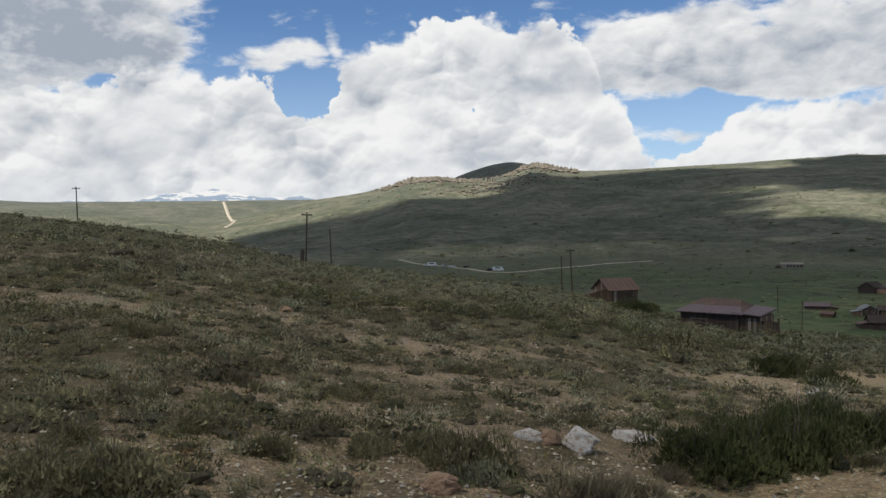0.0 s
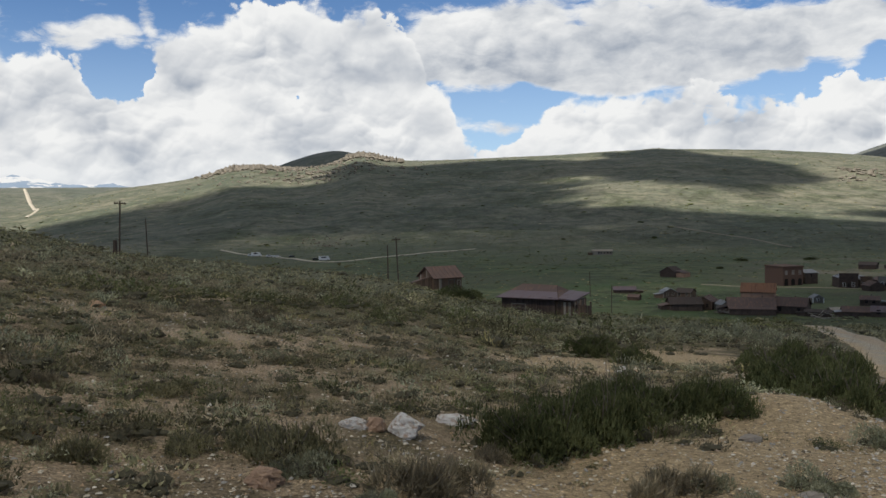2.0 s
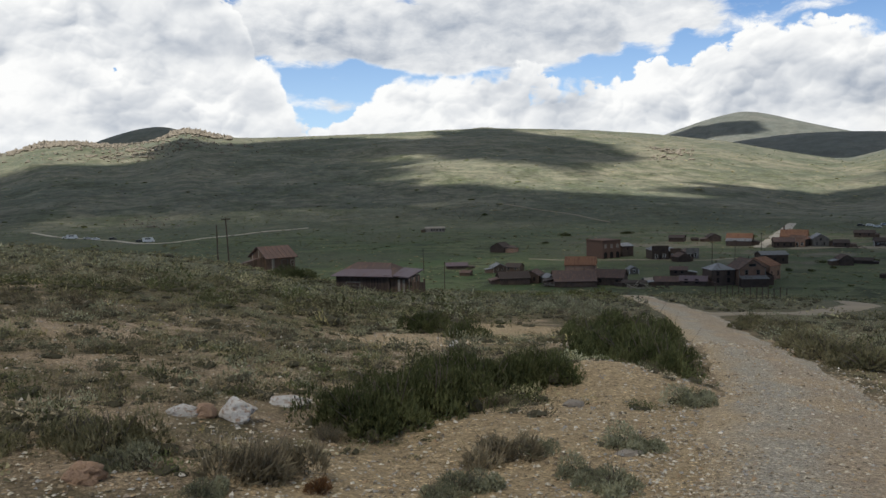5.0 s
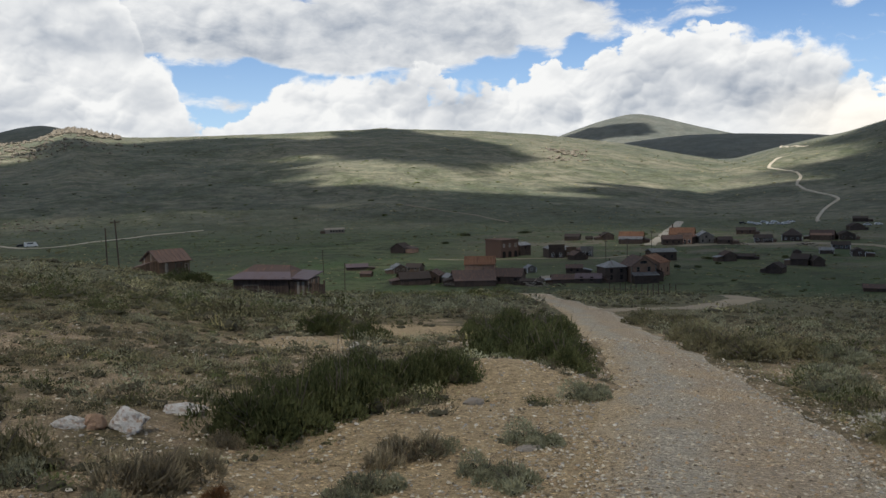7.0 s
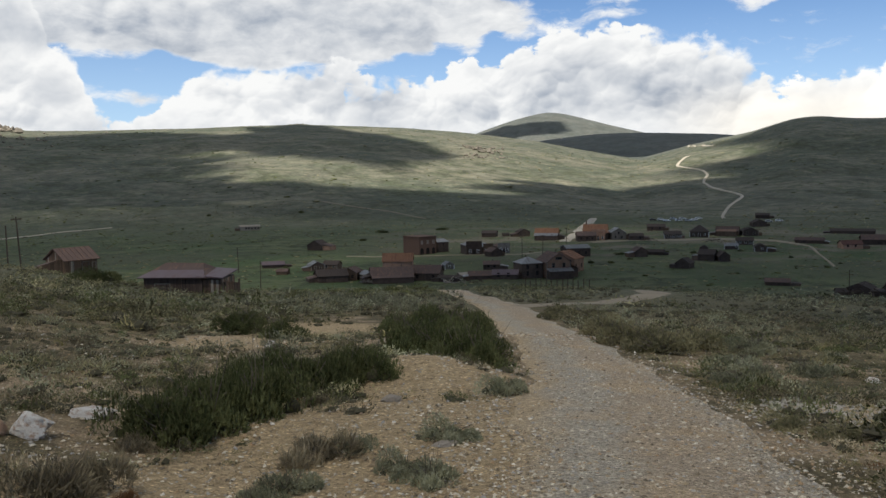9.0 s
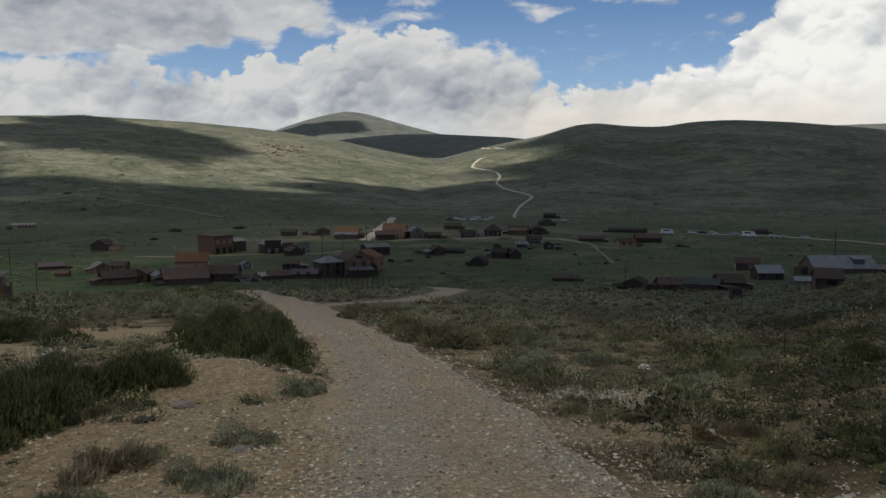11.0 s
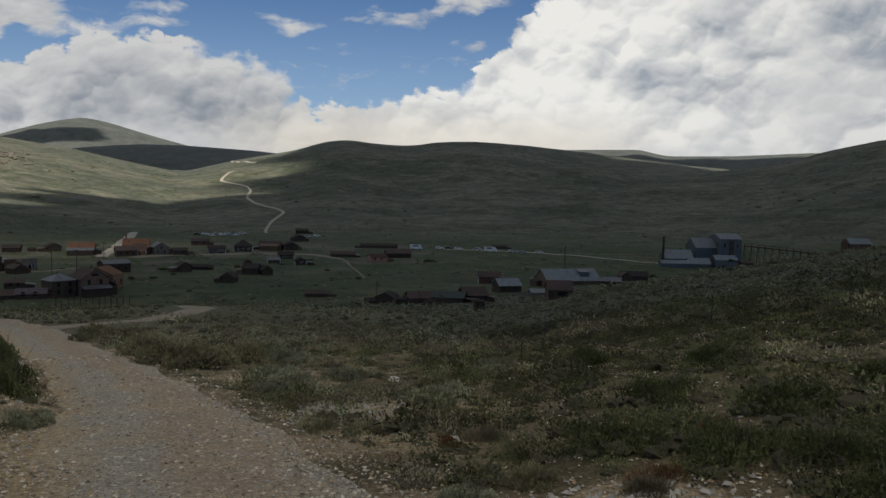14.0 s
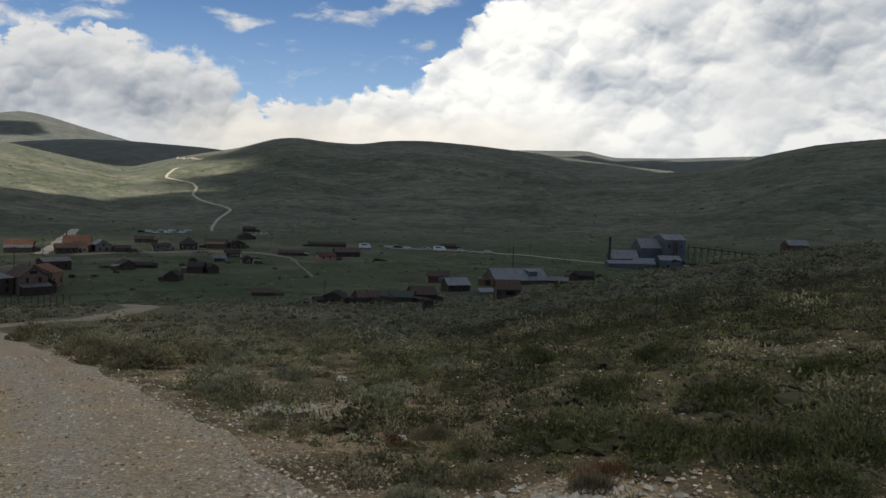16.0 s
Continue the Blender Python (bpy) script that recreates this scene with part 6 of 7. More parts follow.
def stems(seed, count):
    """Bare forked twigs of one shrub 2 m across."""
    rng = np.random.default_rng(seed)
    verts, faces = [], []
    for k in range(count):
        d = rng.normal(size=3)
        d[2] = abs(d[2]) + 0.25
        d /= np.linalg.norm(d)
        a, b = np.array([0, 0, -0.02]) + 0.08 * rng.normal(size=3) * (1, 1, 0), d * rng.uniform(0.55, 1.05) * (1, 1, 0.8)
        m = (a + b) / 2 + 0.07 * rng.normal(size=3)
        s = np.cross(d, rng.normal(size=3))
        s = s / np.linalg.norm(s)
        t = np.cross(d, s)
        for p, q, w0, w1 in ((a, m, 0.022, 0.014), (m, b, 0.014, 0.006), (m, b + 0.25 * rng.normal(size=3), 0.01, 0.004)):
            o = len(verts)
            for c, w in ((p, w0), (q, w1)):
                verts += [c + s * w, c - s * 0.5 * w + t * 0.87 * w, c - s * 0.5 * w - t * 0.87 * w]
            faces += [(o + i, o + (i + 1) % 3, o + 3 + (i + 1) % 3, o + 3 + i) for i in range(3)]
    return np.array(verts), np.array(faces)


def mound(seed, cuts):
    """The close-grown lumpy mass of one shrub 2 m across."""
    bm = bmesh.new()
    bmesh.ops.create_icosphere(bm, subdivisions=cuts, radius=0.86)
    off = Vector((seed * 5.3, seed * 2.1, seed * 7.7))
    for v in bm.verts:
        d = v.co.normalized()
        k = noise.noise(d * 1.7 + off) * 0.45 + noise.noise(d * 4.1 + off) * 0.35
        v.co = d * 0.60 * (1 + k)
        v.co.z = max(v.co.z * 0.66, -0.06)
    bmesh.ops.delete(bm, geom=[f for f in bm.faces if all(v.co.z < 0 for v in f.verts)], context="FACES")
    v = np.array([p.co[:] for p in bm.verts])
    bm.verts.index_update()
    f = np.array([[p.index for p in q.verts] for q in bm.faces])
    bm.free()
    return v, f


def clump(seed, lobes, count, leaf, needles, needle, core=1):
    """A rounded shrub 2 m across: a few domes grown together, their leafage in small tilted patches, with sprigs standing out."""
    rng = np.random.default_rng(seed)
    rad = rng.uniform(0.42, 0.62, lobes) if lobes < 5 else rng.uniform(0.26, 0.52, lobes)
    if lobes < 3:
        rad[:] = 0.8
    ang, out = rng.uniform(0, math.tau, lobes), rng.uniform(0.15, 0.55 if lobes < 5 else 0.78, lobes)
    mid = np.stack([out * np.cos(ang), out * np.sin(ang), rng.uniform(-0.05, 0.22, lobes)], 1)
    mid[0] = (0, 0, 0.12)
    tall = rng.uniform(0.75, 1.15, lobes)
    total = count + needles
    k = rng.integers(0, lobes, total)
    d = rng.normal(size=(total, 3))
    d[:, 2] = np.abs(d[:, 2]) + rng.uniform(-0.25, 0.0, total)
    d /= np.linalg.norm(d, axis=1)[:, None]
    shape = np.stack([np.ones(lobes), np.ones(lobes), tall], 1)
    p = mid[k] + d * (rad[k] * rng.uniform(0.72, 1.04, total))[:, None] * shape[k]
    p *= (1, 1, 0.85)
    sprig = d * 0.55 + np.array([0, 0, 0.45]) + rng.normal(scale=0.42 if leaf < 0.07 else 0.95, size=(total, 3))
    a = sprig / np.linalg.norm(sprig, axis=1)[:, None]
    b = np.cross(a, rng.normal(size=(total, 3)))
    b /= np.linalg.norm(b, axis=1)[:, None]
    a, b = a * (leaf * rng.uniform(0.5, 1.6, total))[:, None], b * (leaf * 0.36 * rng.uniform(0.6, 1.4, total))[:, None]
    up = d[count:] * 0.7 + np.array([0, 0, 0.5]) + rng.normal(scale=0.35, size=(needles, 3))
    a[count:] = up * (needle * rng.uniform(0.5, 1.5, needles))[:, None]
    b[count:] = np.cross(up, rng.normal(size=(needles, 3))) * needle * 0.07
    v = np.stack([p + a, p - a * 0.5 + b, p - a * 0.5 - b], 1)
    v[:, :, 2] = np.maximum(v[:, :, 2], -0.02)
    v, f = v.reshape(-1, 3), np.arange(total * 3).reshape(-1, 3)
    if core:
        for q in range(lobes):
            u, g = mound(seed * 7 + q, core)
            u = u * (rad[q] * 0.66) * shape[q] + mid[q] * (1, 1, 0.6)
            f = np.concatenate([f, g + len(v)])
            v = np.concatenate([v, u])
    return v, f


LEAF_MATS = {"sage": SAGE, "dull": SAGE_DULL, "green": GREENBUSH, "dry": DRYBUSH, "rust": RUSTPLANT, "far": GREENBUSH}
FOLIAGE = {}
for kind, lobes, count, leaf, needles, needle in (("sage", 9, 3300, 0.05, 400, 0.06), ("dull", 9, 3100, 0.05, 500, 0.06), ("green", 13, 5700, 0.044, 200, 0.045), ("dry", 5, 900, 0.05, 1700, 0.13), ("rust", 4, 900, 0.06, 800, 0.12), ("far", 8, 420, 0.12, 0, 0.1)):
    FOLIAGE[kind] = []
    for k in range(3):
        v, f = clump(10 * len(FOLIAGE) + k, lobes, count, leaf, needles, needle, 0 if kind == "dry" else 1)
        me = fast_mesh("foliage", v, f, LEAF_MATS[kind])
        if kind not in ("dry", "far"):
            me.materials.append(SHADED_HEART)
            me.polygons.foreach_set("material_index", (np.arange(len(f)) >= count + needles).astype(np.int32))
        FOLIAGE[kind].append(me)
STEMS = [fast_mesh("branchwork", *stems(k, 26), TWIG) for k in range(3)]
BUSH_WORDS = {"sage": "grey-green sagebrush with pale leaf tips", "dull": "dull olive sagebrush on stony soil", "green": "dense dark green bitterbrush beside the lane",
              "dry": "dry brown brush of bare twigs", "rust": "small rust-brown seeded weed", "far": "dark green thicket of shrubs in the valley"}
TAKEN = []


def bush(az, r, wide, high, kind):
    at = spot(az, r)
    base = thing({"rust": "weed"}.get(kind, "bush"), BUSH_WORDS[kind], "shrub", (at.x, at.y, at.z - 0.03), (az * 97 + r * 31) % 360, "shrubs by the lane")
    k = int(az * 10 + r * 7) % 3
    for name, me in (("foliage", FOLIAGE[kind][k]), ("branchwork", STEMS[k])):
        ob = new(name, me)
        ob.parent = base
        lower = 0.78 if name == "branchwork" else 1.0
        ob.scale = (wide / 2 * lower, wide / 2 * lower, high / 0.8 * lower)
    TAKEN.append((at.x, at.y, wide * 0.42))


for az, r, w, h in ((16.9, 8.5, 1.15, 0.70), (19.4, 8.8, 1.2, 0.80), (22.6, 9.3, 1.15, 0.82), (25.7, 11.0, 1.3, 0.80), (28.3, 11.4, 1.1, 0.72), (30.4, 11.6, 0.9, 0.62), (23.6, 11.8, 1.3, 0.75), (20.6, 10.6, 1.1, 0.6),
                    (33.4, 16.6, 1.5, 0.85), (35.2, 15.6, 1.5, 0.95), (36.9, 14.8, 1.4, 0.98), (38.4, 13.8, 1.0, 0.78), (35.0, 19.0, 1.7, 0.95), (36.6, 21.5, 1.6, 0.9), (33.0, 22, 1.5, 0.8), (37.6, 17.8, 1.3, 0.9), (34.6, 27, 1.8, 0.9),
                    (21.9, 24.8, 1.6, 0.84), (24.5, 23, 1.5, 0.7), (44.2, 34, 2.6, 0.8), (45.8, 31, 2.2, 0.75), (47.9, 20.5, 1.9, 0.8), (46.6, 24, 1.8, 0.8), (50.0, 19.0, 1.8, 0.75), (52.0, 21, 1.9, 0.8), (12.8, 84.8, 5.0, 1.7),
                    (-21.4, 5.3, 1.0, 0.42), (-25.3, 5.4, 0.8, 0.36)):
    bush(az, r, w * 1.05, h * 1.15, "green" if 0 < az < 43 else "dull")
for az, r, w, h in ((39.4, 10.9, 0.75, 0.40), (36.0, 8.0, 0.62, 0.34), (34.4, 6.6, 0.66, 0.32), (32.6, 6.9, 0.5, 0.3), (24.3, 6.5, 0.62, 0.30), (22.2, 6.2, 0.42, 0.24), (29.0, 7.6, 0.5, 0.3), (1.9, 6.2, 0.5, 0.3), (54.7, 14.0, 1.0, 0.45),
                    (56.0, 21.3, 1.9, 0.8), (33.6, 37.7, 2.2, 0.9), (28.9, 48.5, 2.3, 1.2), (31.2, 44, 2.2, 1.0), (68.4, 6.6, 0.7, 0.30), (54.4, 16.7, 1.3, 0.52), (56.2, 15.8, 1.0, 0.5), (59, 17, 1.2, 0.5), (70.5, 19.5, 1.5, 0.6), (66.2, 13.8, 1.2, 0.42), (6.6, 5.6, 0.42, 0.22)):
    bush(az, r, w, h, "sage")
for az, r, w, h in ((-11.9, 6.4, 0.55, 0.34), (1.2, 6.6, 0.85, 0.56), (-0.6, 6.9, 0.7, 0.44), (-5.6, 6.8, 0.6, 0.32), (-24.2, 6.4, 0.55, 0.28), (-16.8, 6.9, 0.5, 0.24), (-20.1, 12.5, 0.9, 0.42), (-6.9, 9.8, 0.8, 0.33), (73.1, 7.0, 0.6, 0.33), (71.8, 8.3, 0.62, 0.34), (78.4, 7.9, 1.0, 0.48),
                    (85.9, 7.3, 1.0, 0.50), (91.2, 6.9, 0.9, 0.46), (96.1, 6.9, 0.9, 0.5), (81.3, 11.3, 1.1, 0.5), (89.3, 9.5, 1.2, 0.5), (76.3, 17.1, 1.4, 0.58), (84.2, 14.7, 1.2, 0.5), (94.2, 11.3, 1.1, 0.4), (61.2, 9.6, 0.8, 0.29), (57.8, 9.9, 0.6, 0.26), (94.6, 6.0, 0.7, 0.32)):
    bush(az, r, w, h, "green" if az > 75 else "dull")
for az, r, w, h in ((10.1, 6.2, 0.95, 0.42), (11.9, 6.5, 0.7, 0.34), (26.6, 7.4, 0.75, 0.36), (27.2, 10.0, 0.5, 0.22), (14.9, 8.0, 0.5, 0.2), (80.0, 6.4, 0.5, 0.25), (-13.5, 9.4, 0.6, 0.3), (69.5, 9.5, 0.55, 0.3)):
    bush(az, r, w, h, "dry")
for az, r, w, h in ((14.2, 6.0, 0.28, 0.18), (80.8, 6.7, 0.5, 0.22), (66.9, 9.0, 0.35, 0.2), (84, 8.2, 0.5, 0.25)):
    bush(az, r, w, h, "rust")

# bare gravel: heading, distance, half size
BARE = ((33.5, 11.6, 1.5), (35.5, 9.2, 1.6), (27.5, 8.2, 1.5), (32.0, 6.8, 2.0), (20.0, 6.4, 1.3), (28.1, 26.5, 3.2), (21.5, 21.5, 2.2), (31, 31, 3), (79, 6.1, 0.9), (62.0, 11.8, 0.9), (12.0, 5.4, 0.9), (-0.5, 5.6, 0.9), (9, 8.0, 0.7))


def lane_distance(x, y):
    line = smooth_line([(r * math.sin(radians(a)), r * math.cos(radians(a)), w) for a, r, w in LANE], 1.0)
    best = np.full(len(x), 1e9)
    for px, py, w in line:
        best = np.minimum(best, np.hypot(x - px, y - py) - w / 2)
    for a, r, w in smooth_line(SIDE_TRACK, 1.5):
        best = np.minimum(best, np.hypot(x - (r - 1.2) * math.sin(radians(a)), y - (r - 1.2) * math.cos(radians(a))) - w * 0.5 - 1.3)
    return best


def open_ground(x, y):
    """1 where the soil is bare, 0 where brush may grow."""
    b = np.zeros(len(x))
    for a, r, s in BARE:
        b = np.maximum(b, np.exp(-((x - r * math.sin(radians(a))) ** 2 + (y - r * math.cos(radians(a))) ** 2) / (s * s)))
    return b


def field(name, label, r0, r1, per_m2, count, leaf, needles, needle, size, mats, seed, clump_by=0.5, tall=0.8, lobes=3, a0=-33.0, a1=101.0, keep_clear=True, core=1, blades=False, bare=-0.32):
    """Shrubs too many to count, as one mass for each kind."""
    rng = np.random.default_rng(seed)
    area = math.radians(a1 - a0) / 2 * (r1 * r1 - r0 * r0)
    n = int(area * per_m2)
    az, r = np.radians(rng.uniform(a0, a1, n)), np.sqrt(rng.uniform(r0 * r0, r1 * r1, n))
    x, y = r * np.sin(az), r * np.cos(az)
    ok = rough(x, y, 5 + r1 / 14, 3, seed) + rng.uniform(-0.5, 0.5, n) * (1 - clump_by) > bare
    if r0 < 130:
        ok &= lane_distance(x, y) > 0.08 + 0.2 * size
        ok &= rng.uniform(0, 1, n) > open_ground(x, y) * 1.25
    if keep_clear:
        for px, py, w in TAKEN:
            ok &= np.hypot(x - px, y - py) > w * 0.9
    x, y, r = x[ok], y[ok], r[ok]
    n = len(x)
    s = size * rng.lognormal(-0.08, 0.38, n) / 2
    which = rough(x, y, 9 + r1 / 10, 2, seed + 5) + rng.normal(scale=0.22, size=n)
    steps = np.quantile(which, np.cumsum([m[1] for m in mats])[:-1] / sum(m[1] for m in mats))
    kinds = np.digitize(which, steps)
    if blades:
        shapes = [tuft(seed * 10 + k, count, leaf, needle, 0.8, 0.35, 0.7) for k in range(5)]
    else:
        shapes = [clump(seed * 10 + k, lobes, count, leaf, needles, needle, core) if count else mound(seed * 10 + k, core) for k in range(5)]
    for k, (mat, _) in enumerate(mats):
        i = kinds == k
        if i.sum() < 3:
            continue
        pick = rng.integers(0, 5, i.sum())
        v, f = scatter(shapes, x[i], y[i], land(x[i], y[i]) - 0.02, s[i], rng.uniform(0, 6.28, i.sum()), pick, tall * rng.uniform(0.75, 1.25, i.sum()))
        me = fast_mesh(name, v, f, mat)
        tint = np.concatenate([np.repeat(np.clip(rng.normal(scale=0.38, size=(pick == q).sum()), -0.7, 0.9), len(shapes[q][0])) for q in range(5)])
        me.attributes.new("own_tint", "FLOAT", "POINT").data.foreach_set("value", tint.astype(np.float32))
        if count and core and not blades:  # the inside of each shrub is twig brown, darkened for shade
            me.materials.append(SHADED_HEART)
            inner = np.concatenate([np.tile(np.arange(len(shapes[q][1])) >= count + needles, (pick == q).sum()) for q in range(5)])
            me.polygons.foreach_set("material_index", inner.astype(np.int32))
        ob = new(name, me)
        tagged(ob, label, "shrubs", kind="stuff")


for az, r, w in ((9.0, 8.35, 0.5), (9.0, 7.7, 0.6), (7.05, 8.2, 0.4), (7.0, 7.6, 0.5), (5.6, 8.3, 0.4), (5.6, 7.7, 0.5), (12.3, 9.4, 0.4), (12.3, 8.8, 0.5), (-0.4, 5.9, 0.4), (0.5, 5.6, 0.4), (31.9, 10.0, 0.4), (67.1, 9.2, 0.4)):
    TAKEN.append((r * math.sin(radians(az)), r * math.cos(radians(az)), w))  # room round the stones
MIX = ((GREENBUSH, 1.5), (SAGE_DULL, 3.2), (SAGE, 3.2), (DRYBUSH, 2.2))
field("sagebrush", "low scattered sagebrush and dry brush on stony soil", 4.2, 15, 12.5, 120, 0.068, 20, 0.08, 0.50, ((SAGE_DULL, 3.2), (DRYBUSH, 3.2), (SAGE, 1.6), (GREENBUSH, 1.6)), 31, 0.35, 0.95, 4, -33.0, 67.0, bare=-0.5)
field("sagebrush", "small dry plants on stony soil", 4.0, 15, 18.0, 36, 0.14, 22, 0.18, 0.19, ((DRYBUSH, 2), (SAGE_DULL, 3.4), (RUSTPLANT, 0.5), (GRASS, 2)), 38, 0.3, 0.8, 1, -33.0, 72.0, core=0)
field("sagebrush", "thick sagebrush cover on the near slope", 13, 26, 3.7, 150, 0.068, 0, 0.085, 0.68, MIX, 32, 0.2, 0.85, 3, -33.0, 68.0)
field("sagebrush", "thick sagebrush cover down the near slope", 25, 42, 2.2, 96, 0.09, 0, 0.09, 0.82, MIX, 42, 0.2, 0.9, 2, -33.0, 69.0)
field("sagebrush", "dark brush and sage on the rising slope", 26, 44, 2.4, 92, 0.09, 0, 0.09, 0.86, ((DIMMED_BRUSH, 2), (GREENBUSH, 2.4), (SAGE_DULL, 2.6), (DRYBUSH, 0.7)), 43, 0.2, 0.9, 2, 69.0, 101.0, bare=-0.8)
field("sagebrush", "thick sagebrush cover on the hillside", 40, 112, 0.84, 29, 0.135, 0, 0, 1.1, ((GREENBUSH, 1.2), (SAGE_DULL, 3), (SAGE, 3.4), (DRYBUSH, 0.6)), 33, 0.2, 0.78, 1)
field("sagebrush", "distant sagebrush cover on the hillside", 108, 240, 0.24, 5, 0.3, 0, 0, 1.6, ((SAGE_DULL, 3), (SAGE, 2.6), (GREENBUSH, 0.9), (DRYBUSH, 0.4)), 34, 0.2, 0.65, 1)
field("sagebrush", "distant brush dotting the valley floor and far slopes", 235, 700, 0.037, 0, 0, 0, 0, 1.7, ((SAGE_DULL, 3), (GREENBUSH, 2)), 35, 0.7, 0.6)
field("sagebrush", "brush speckling the far hillsides", 650, 1900, 0.0022, 0, 0, 0, 0, 4.0, ((SAGE_DULL, 3), (GREENBUSH, 2)), 40, 0.7, 0.5)
field("sagebrush", "dense dark brush filling the slope beside the lane", 5.2, 27, 5.2, 165, 0.066, 0, 0.09, 0.80, ((DIMMED_BRUSH, 5), (GREENBUSH, 3), (SAGE_DULL, 1.2), (DRYBUSH, 0.5)), 39, 0.2, 0.82, 4, 64.0, 101.0, bare=-0.8)
field("dry_grass", "dry yellow grass tufts between the shrubs", 4.0, 13, 10.0, 34, 0.6, 0, 0.018, 0.2, ((GRASS, 3), (SAGE_DULL, 1.5), (DRYBUSH, 0.7)), 36, 0.5, 1.0, 1, -33.0, 70.0, keep_clear=False, blades=True)
field("dry_grass", "dry yellow grass on the slope", 12, 34, 3.0, 18, 0.6, 0, 0.04, 0.34, ((GRASS, 3), (SAGE_DULL, 2)), 37, 0.6, 0.9, 1, -33.0, 70.0, keep_clear=False, blades=True)
field("rabbitbrush", "rounded yellow-green rabbitbrush along the crest of the slope", 66, 96, 0.16, 260, 0.055, 0, 0, 2.1, ((RABBIT, 3), (SAGE, 1)), 47, 0.3, 0.85, 5, 25.0, 37.0)
for az, r, w, h in ((31.5, 477, 11, 2.6), (35.65, 495, 9, 2.3), (57.15, 366, 6, 2.0), (65.2, 376, 7, 2.0), (53.6, 318, 6, 3.0), (47.5, 330, 4, 1.6), (45.6, 300, 3.6, 1.6), (77.0, 285, 5, 3.4), (20.0, 640, 5, 2), (26, 640, 7, 2.4), (29.8, 262, 3, 1.3), (33.6, 262, 3, 1.2), (41.9, 300, 2.6, 1.2), (46.9, 300, 3.4, 1.3), (48.2, 312, 3, 1.2), (50.6, 345, 3, 1.2),
                    (52.2, 340, 3.6, 1.6), (55.2, 350, 2.6, 1.2), (58.2, 330, 3, 1.1), (60.3, 300, 3, 1.1), (63.6, 240, 2.6, 1.2), (67.4, 232, 3, 1.4), (71.4, 262, 3, 1.5), (76.4, 296, 4, 2.2), (80.3, 330, 4, 1.8), (24.9, 300, 3, 1.1), (30.2, 420, 5, 1.6), (43.4, 470, 5, 1.8)):
    bush(az, r, w, h, "far")

# ---------------------------------------------------------------- stones
def rock(label, az, r, size, flat, mat, seed, turn=0.0, name="rock", long=1.0):
    me = stone_mesh(seed, 4, 0.26).copy()
    for v in me.vertices:
        v.co *= 1 + 0.10 * noise.noise(v.co * 9 + Vector((seed, 0, 0))) + 0.05 * noise.noise(v.co * 23)
    me.materials.append(mat)
    ob = new(name, me)
    at = spot(az, r)
    ob.matrix_world = pose(at.x, at.y, at.z + size * flat * 0.28, 0, 0, turn) @ Matrix.Diagonal((size * long, size, size * flat, 1))
    tagged(ob, label, "rock", "stones by the lane")


rock("large white quartz rock with dark specks", 9.0, 8.35, 0.36, 0.80, ROCK_WHITE, 2, 20)
rock("orange-brown broken stone beside white rocks", 7.05, 8.3, 0.21, 0.95, ROCK_TAN, 5, 50)
rock("low white broken rock", 5.6, 8.35, 0.24, 0.55, ROCK_WHITE, 9, 10, long=1.3)
rock("flat white rock half buried in the brush", 12.3, 9.5, 0.36, 0.42, ROCK_WHITE, 12, -20, long=1.3)
rock("rough brown boulder sunk in soil", -0.4, 5.95, 0.26, 0.72, ROCK_TAN, 15, 35)
rock("small rough brown stone", 0.55, 6.0, 0.10, 0.8, ROCK_TAN, 16)
rock("orange stone on the slope", -10.75, 21.2, 0.34, 0.7, ROCK_TAN, 18)
rock("flat grey stone on the gravel heap", 31.9, 10.1, 0.22, 0.5, ROCK_GREY, 21, 15, long=1.4)
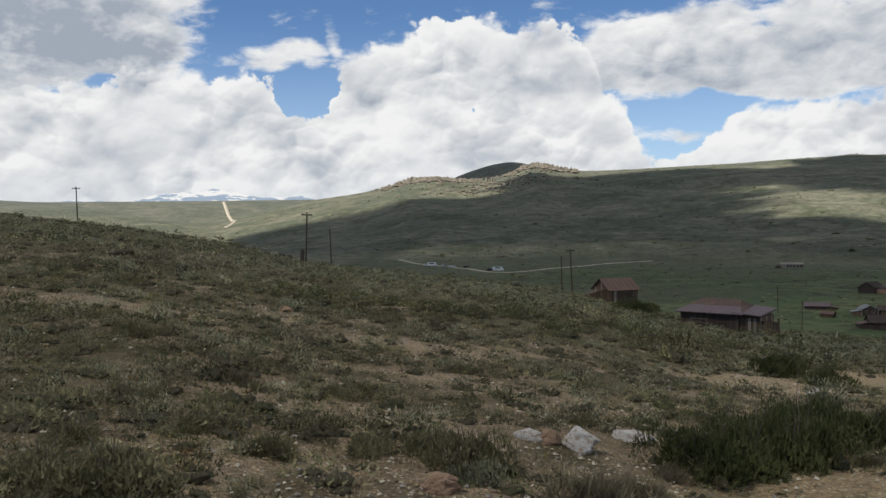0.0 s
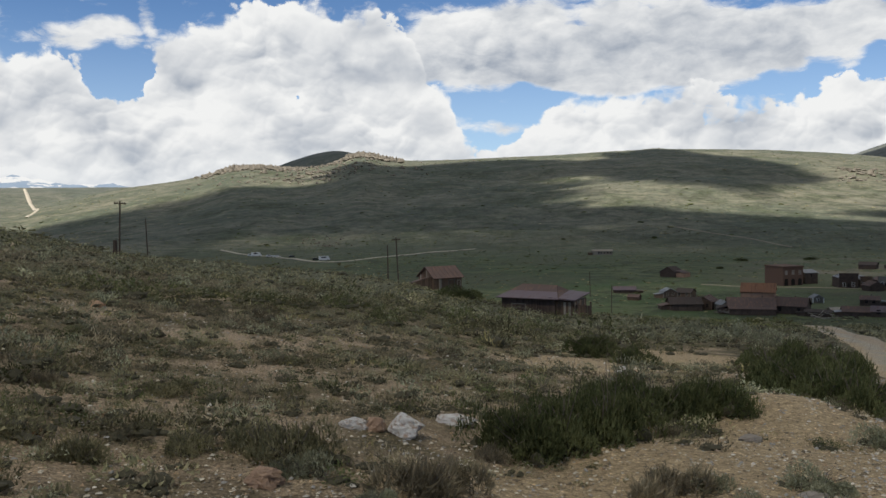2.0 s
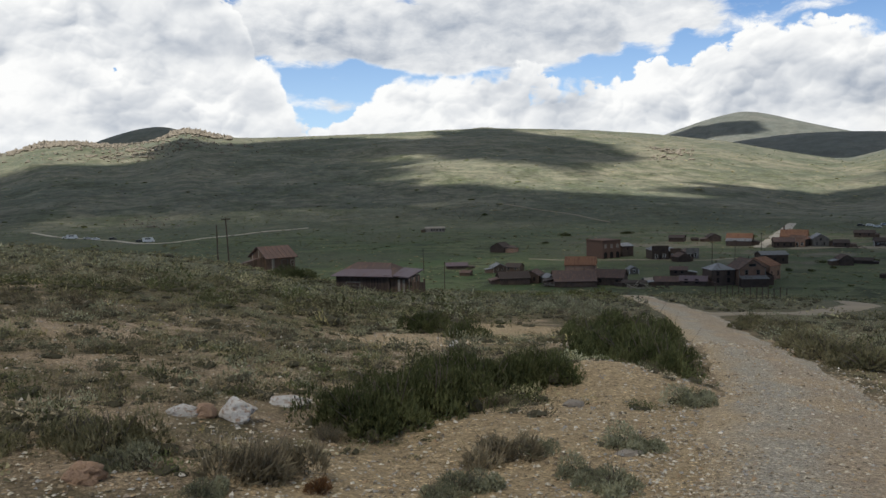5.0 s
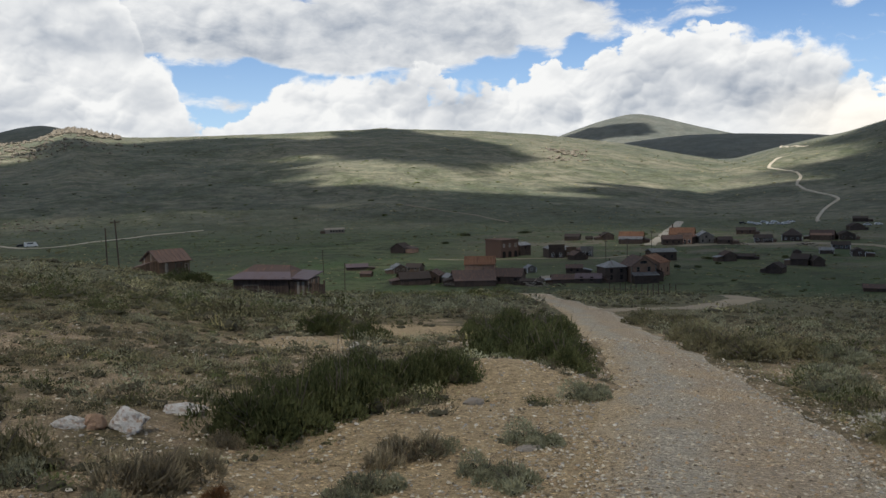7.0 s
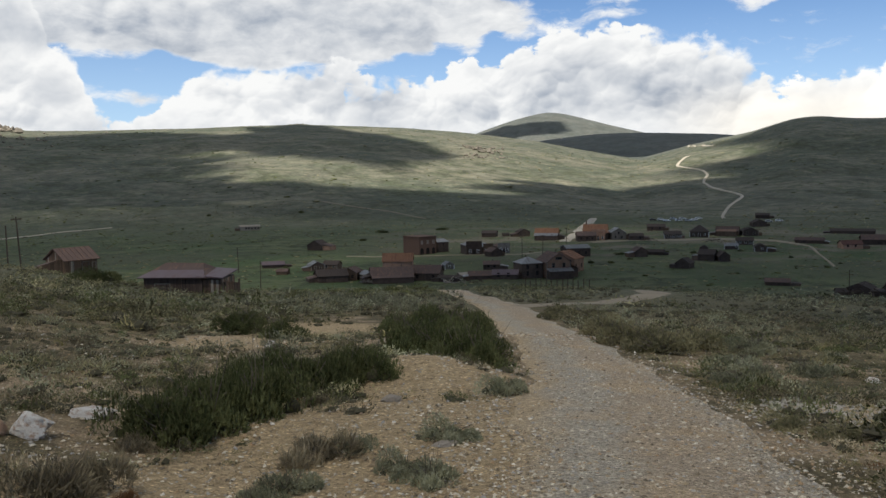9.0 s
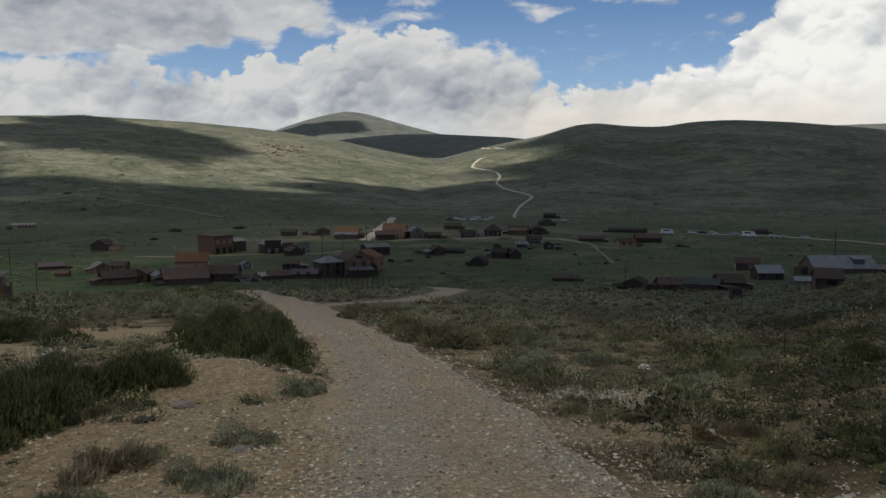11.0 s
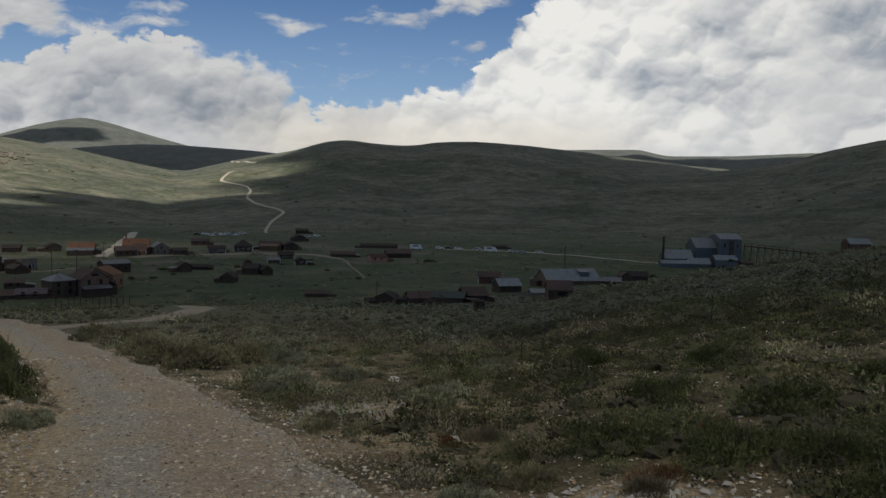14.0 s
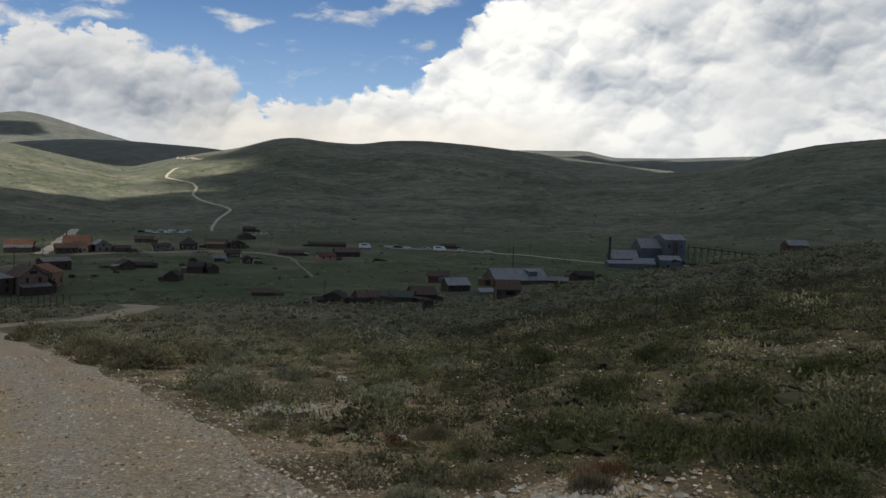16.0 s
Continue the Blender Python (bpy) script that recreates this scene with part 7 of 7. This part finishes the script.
rock("flat pale stone under a bush", 35.5, 7.7, 0.16, 0.35, ROCK_GREY, 22, long=1.5)
rock("white stone between dark bushes", 23.8, 19.5, 0.26, 0.9, ROCK_WHITE, 23)
rock("pale broken stone beside the lane", 67.1, 9.3, 0.16, 0.7, ROCK_WHITE, 24)
rock("pale stone in the brush", 62.9, 16.9, 0.24, 0.6, ROCK_WHITE, 25)
rock("orange stone beside the lane", 65.6, 9.5, 0.12, 0.8, ROCK_TAN, 27)


def pebbles():
    rng = np.random.default_rng(50)
    for label, mat, n, pick in (("loose pebbles and chips on the gravel lane", PEBBLE, 46000, 0), ("loose stones on bare soil", PEBBLE, 36000, 1), ("white broken stones beside the lane", PALE_RUBBLE, 1500, 2)):
        if pick == 2:
            az, r = np.radians(np.concatenate([rng.normal(79, 3.6, 650), rng.normal(60, 2.2, 600)])), np.concatenate([rng.normal(6.0, 0.3, 650), rng.normal(12, 1.2, 600)])
        else:
            az, r = np.radians(rng.uniform(-33, 101, n * 4)), 3.6 + 20 * rng.uniform(0, 1, n * 4) ** 2.0
        x, y = r * np.sin(az), r * np.cos(az)
        d = lane_distance(x, y)
        if pick == 0:
            ok = d < 0.25 + 0.9 * rng.uniform(0, 1, len(x)) ** 3
        elif pick == 1:
            ok = (d > -0.1) & (rng.uniform(0, 1, len(x)) < 0.42 + open_ground(x, y))
        else:
            ok = d > 0.05
        x, y, r, d = x[ok][:n], y[ok][:n], r[ok][:n], d[ok][:n]
        k = len(x)
        size = (0.017, 0.019, 0.034)[pick] * np.clip(rng.lognormal(-0.1, 0.6, k), 0, 2.6) * (0.75 + 0.05 * r)
        z = land(x, y) + np.where(d < 0, 0.06 * (1 - np.clip(1 + d / 1.3, 0, 1) ** 4 * 1.4), 0) + size * 0.2
        v, f = scatter(SUNK_CHIPS, x, y, z, size, rng.uniform(0, 6.28, k), rng.integers(0, 8, k), rng.uniform(0.4, 0.9, k))
        ob = new("pebbles", fast_mesh("pebbles", v, f, mat))
        tagged(ob, label, "gravel", kind="stuff")


pebbles()
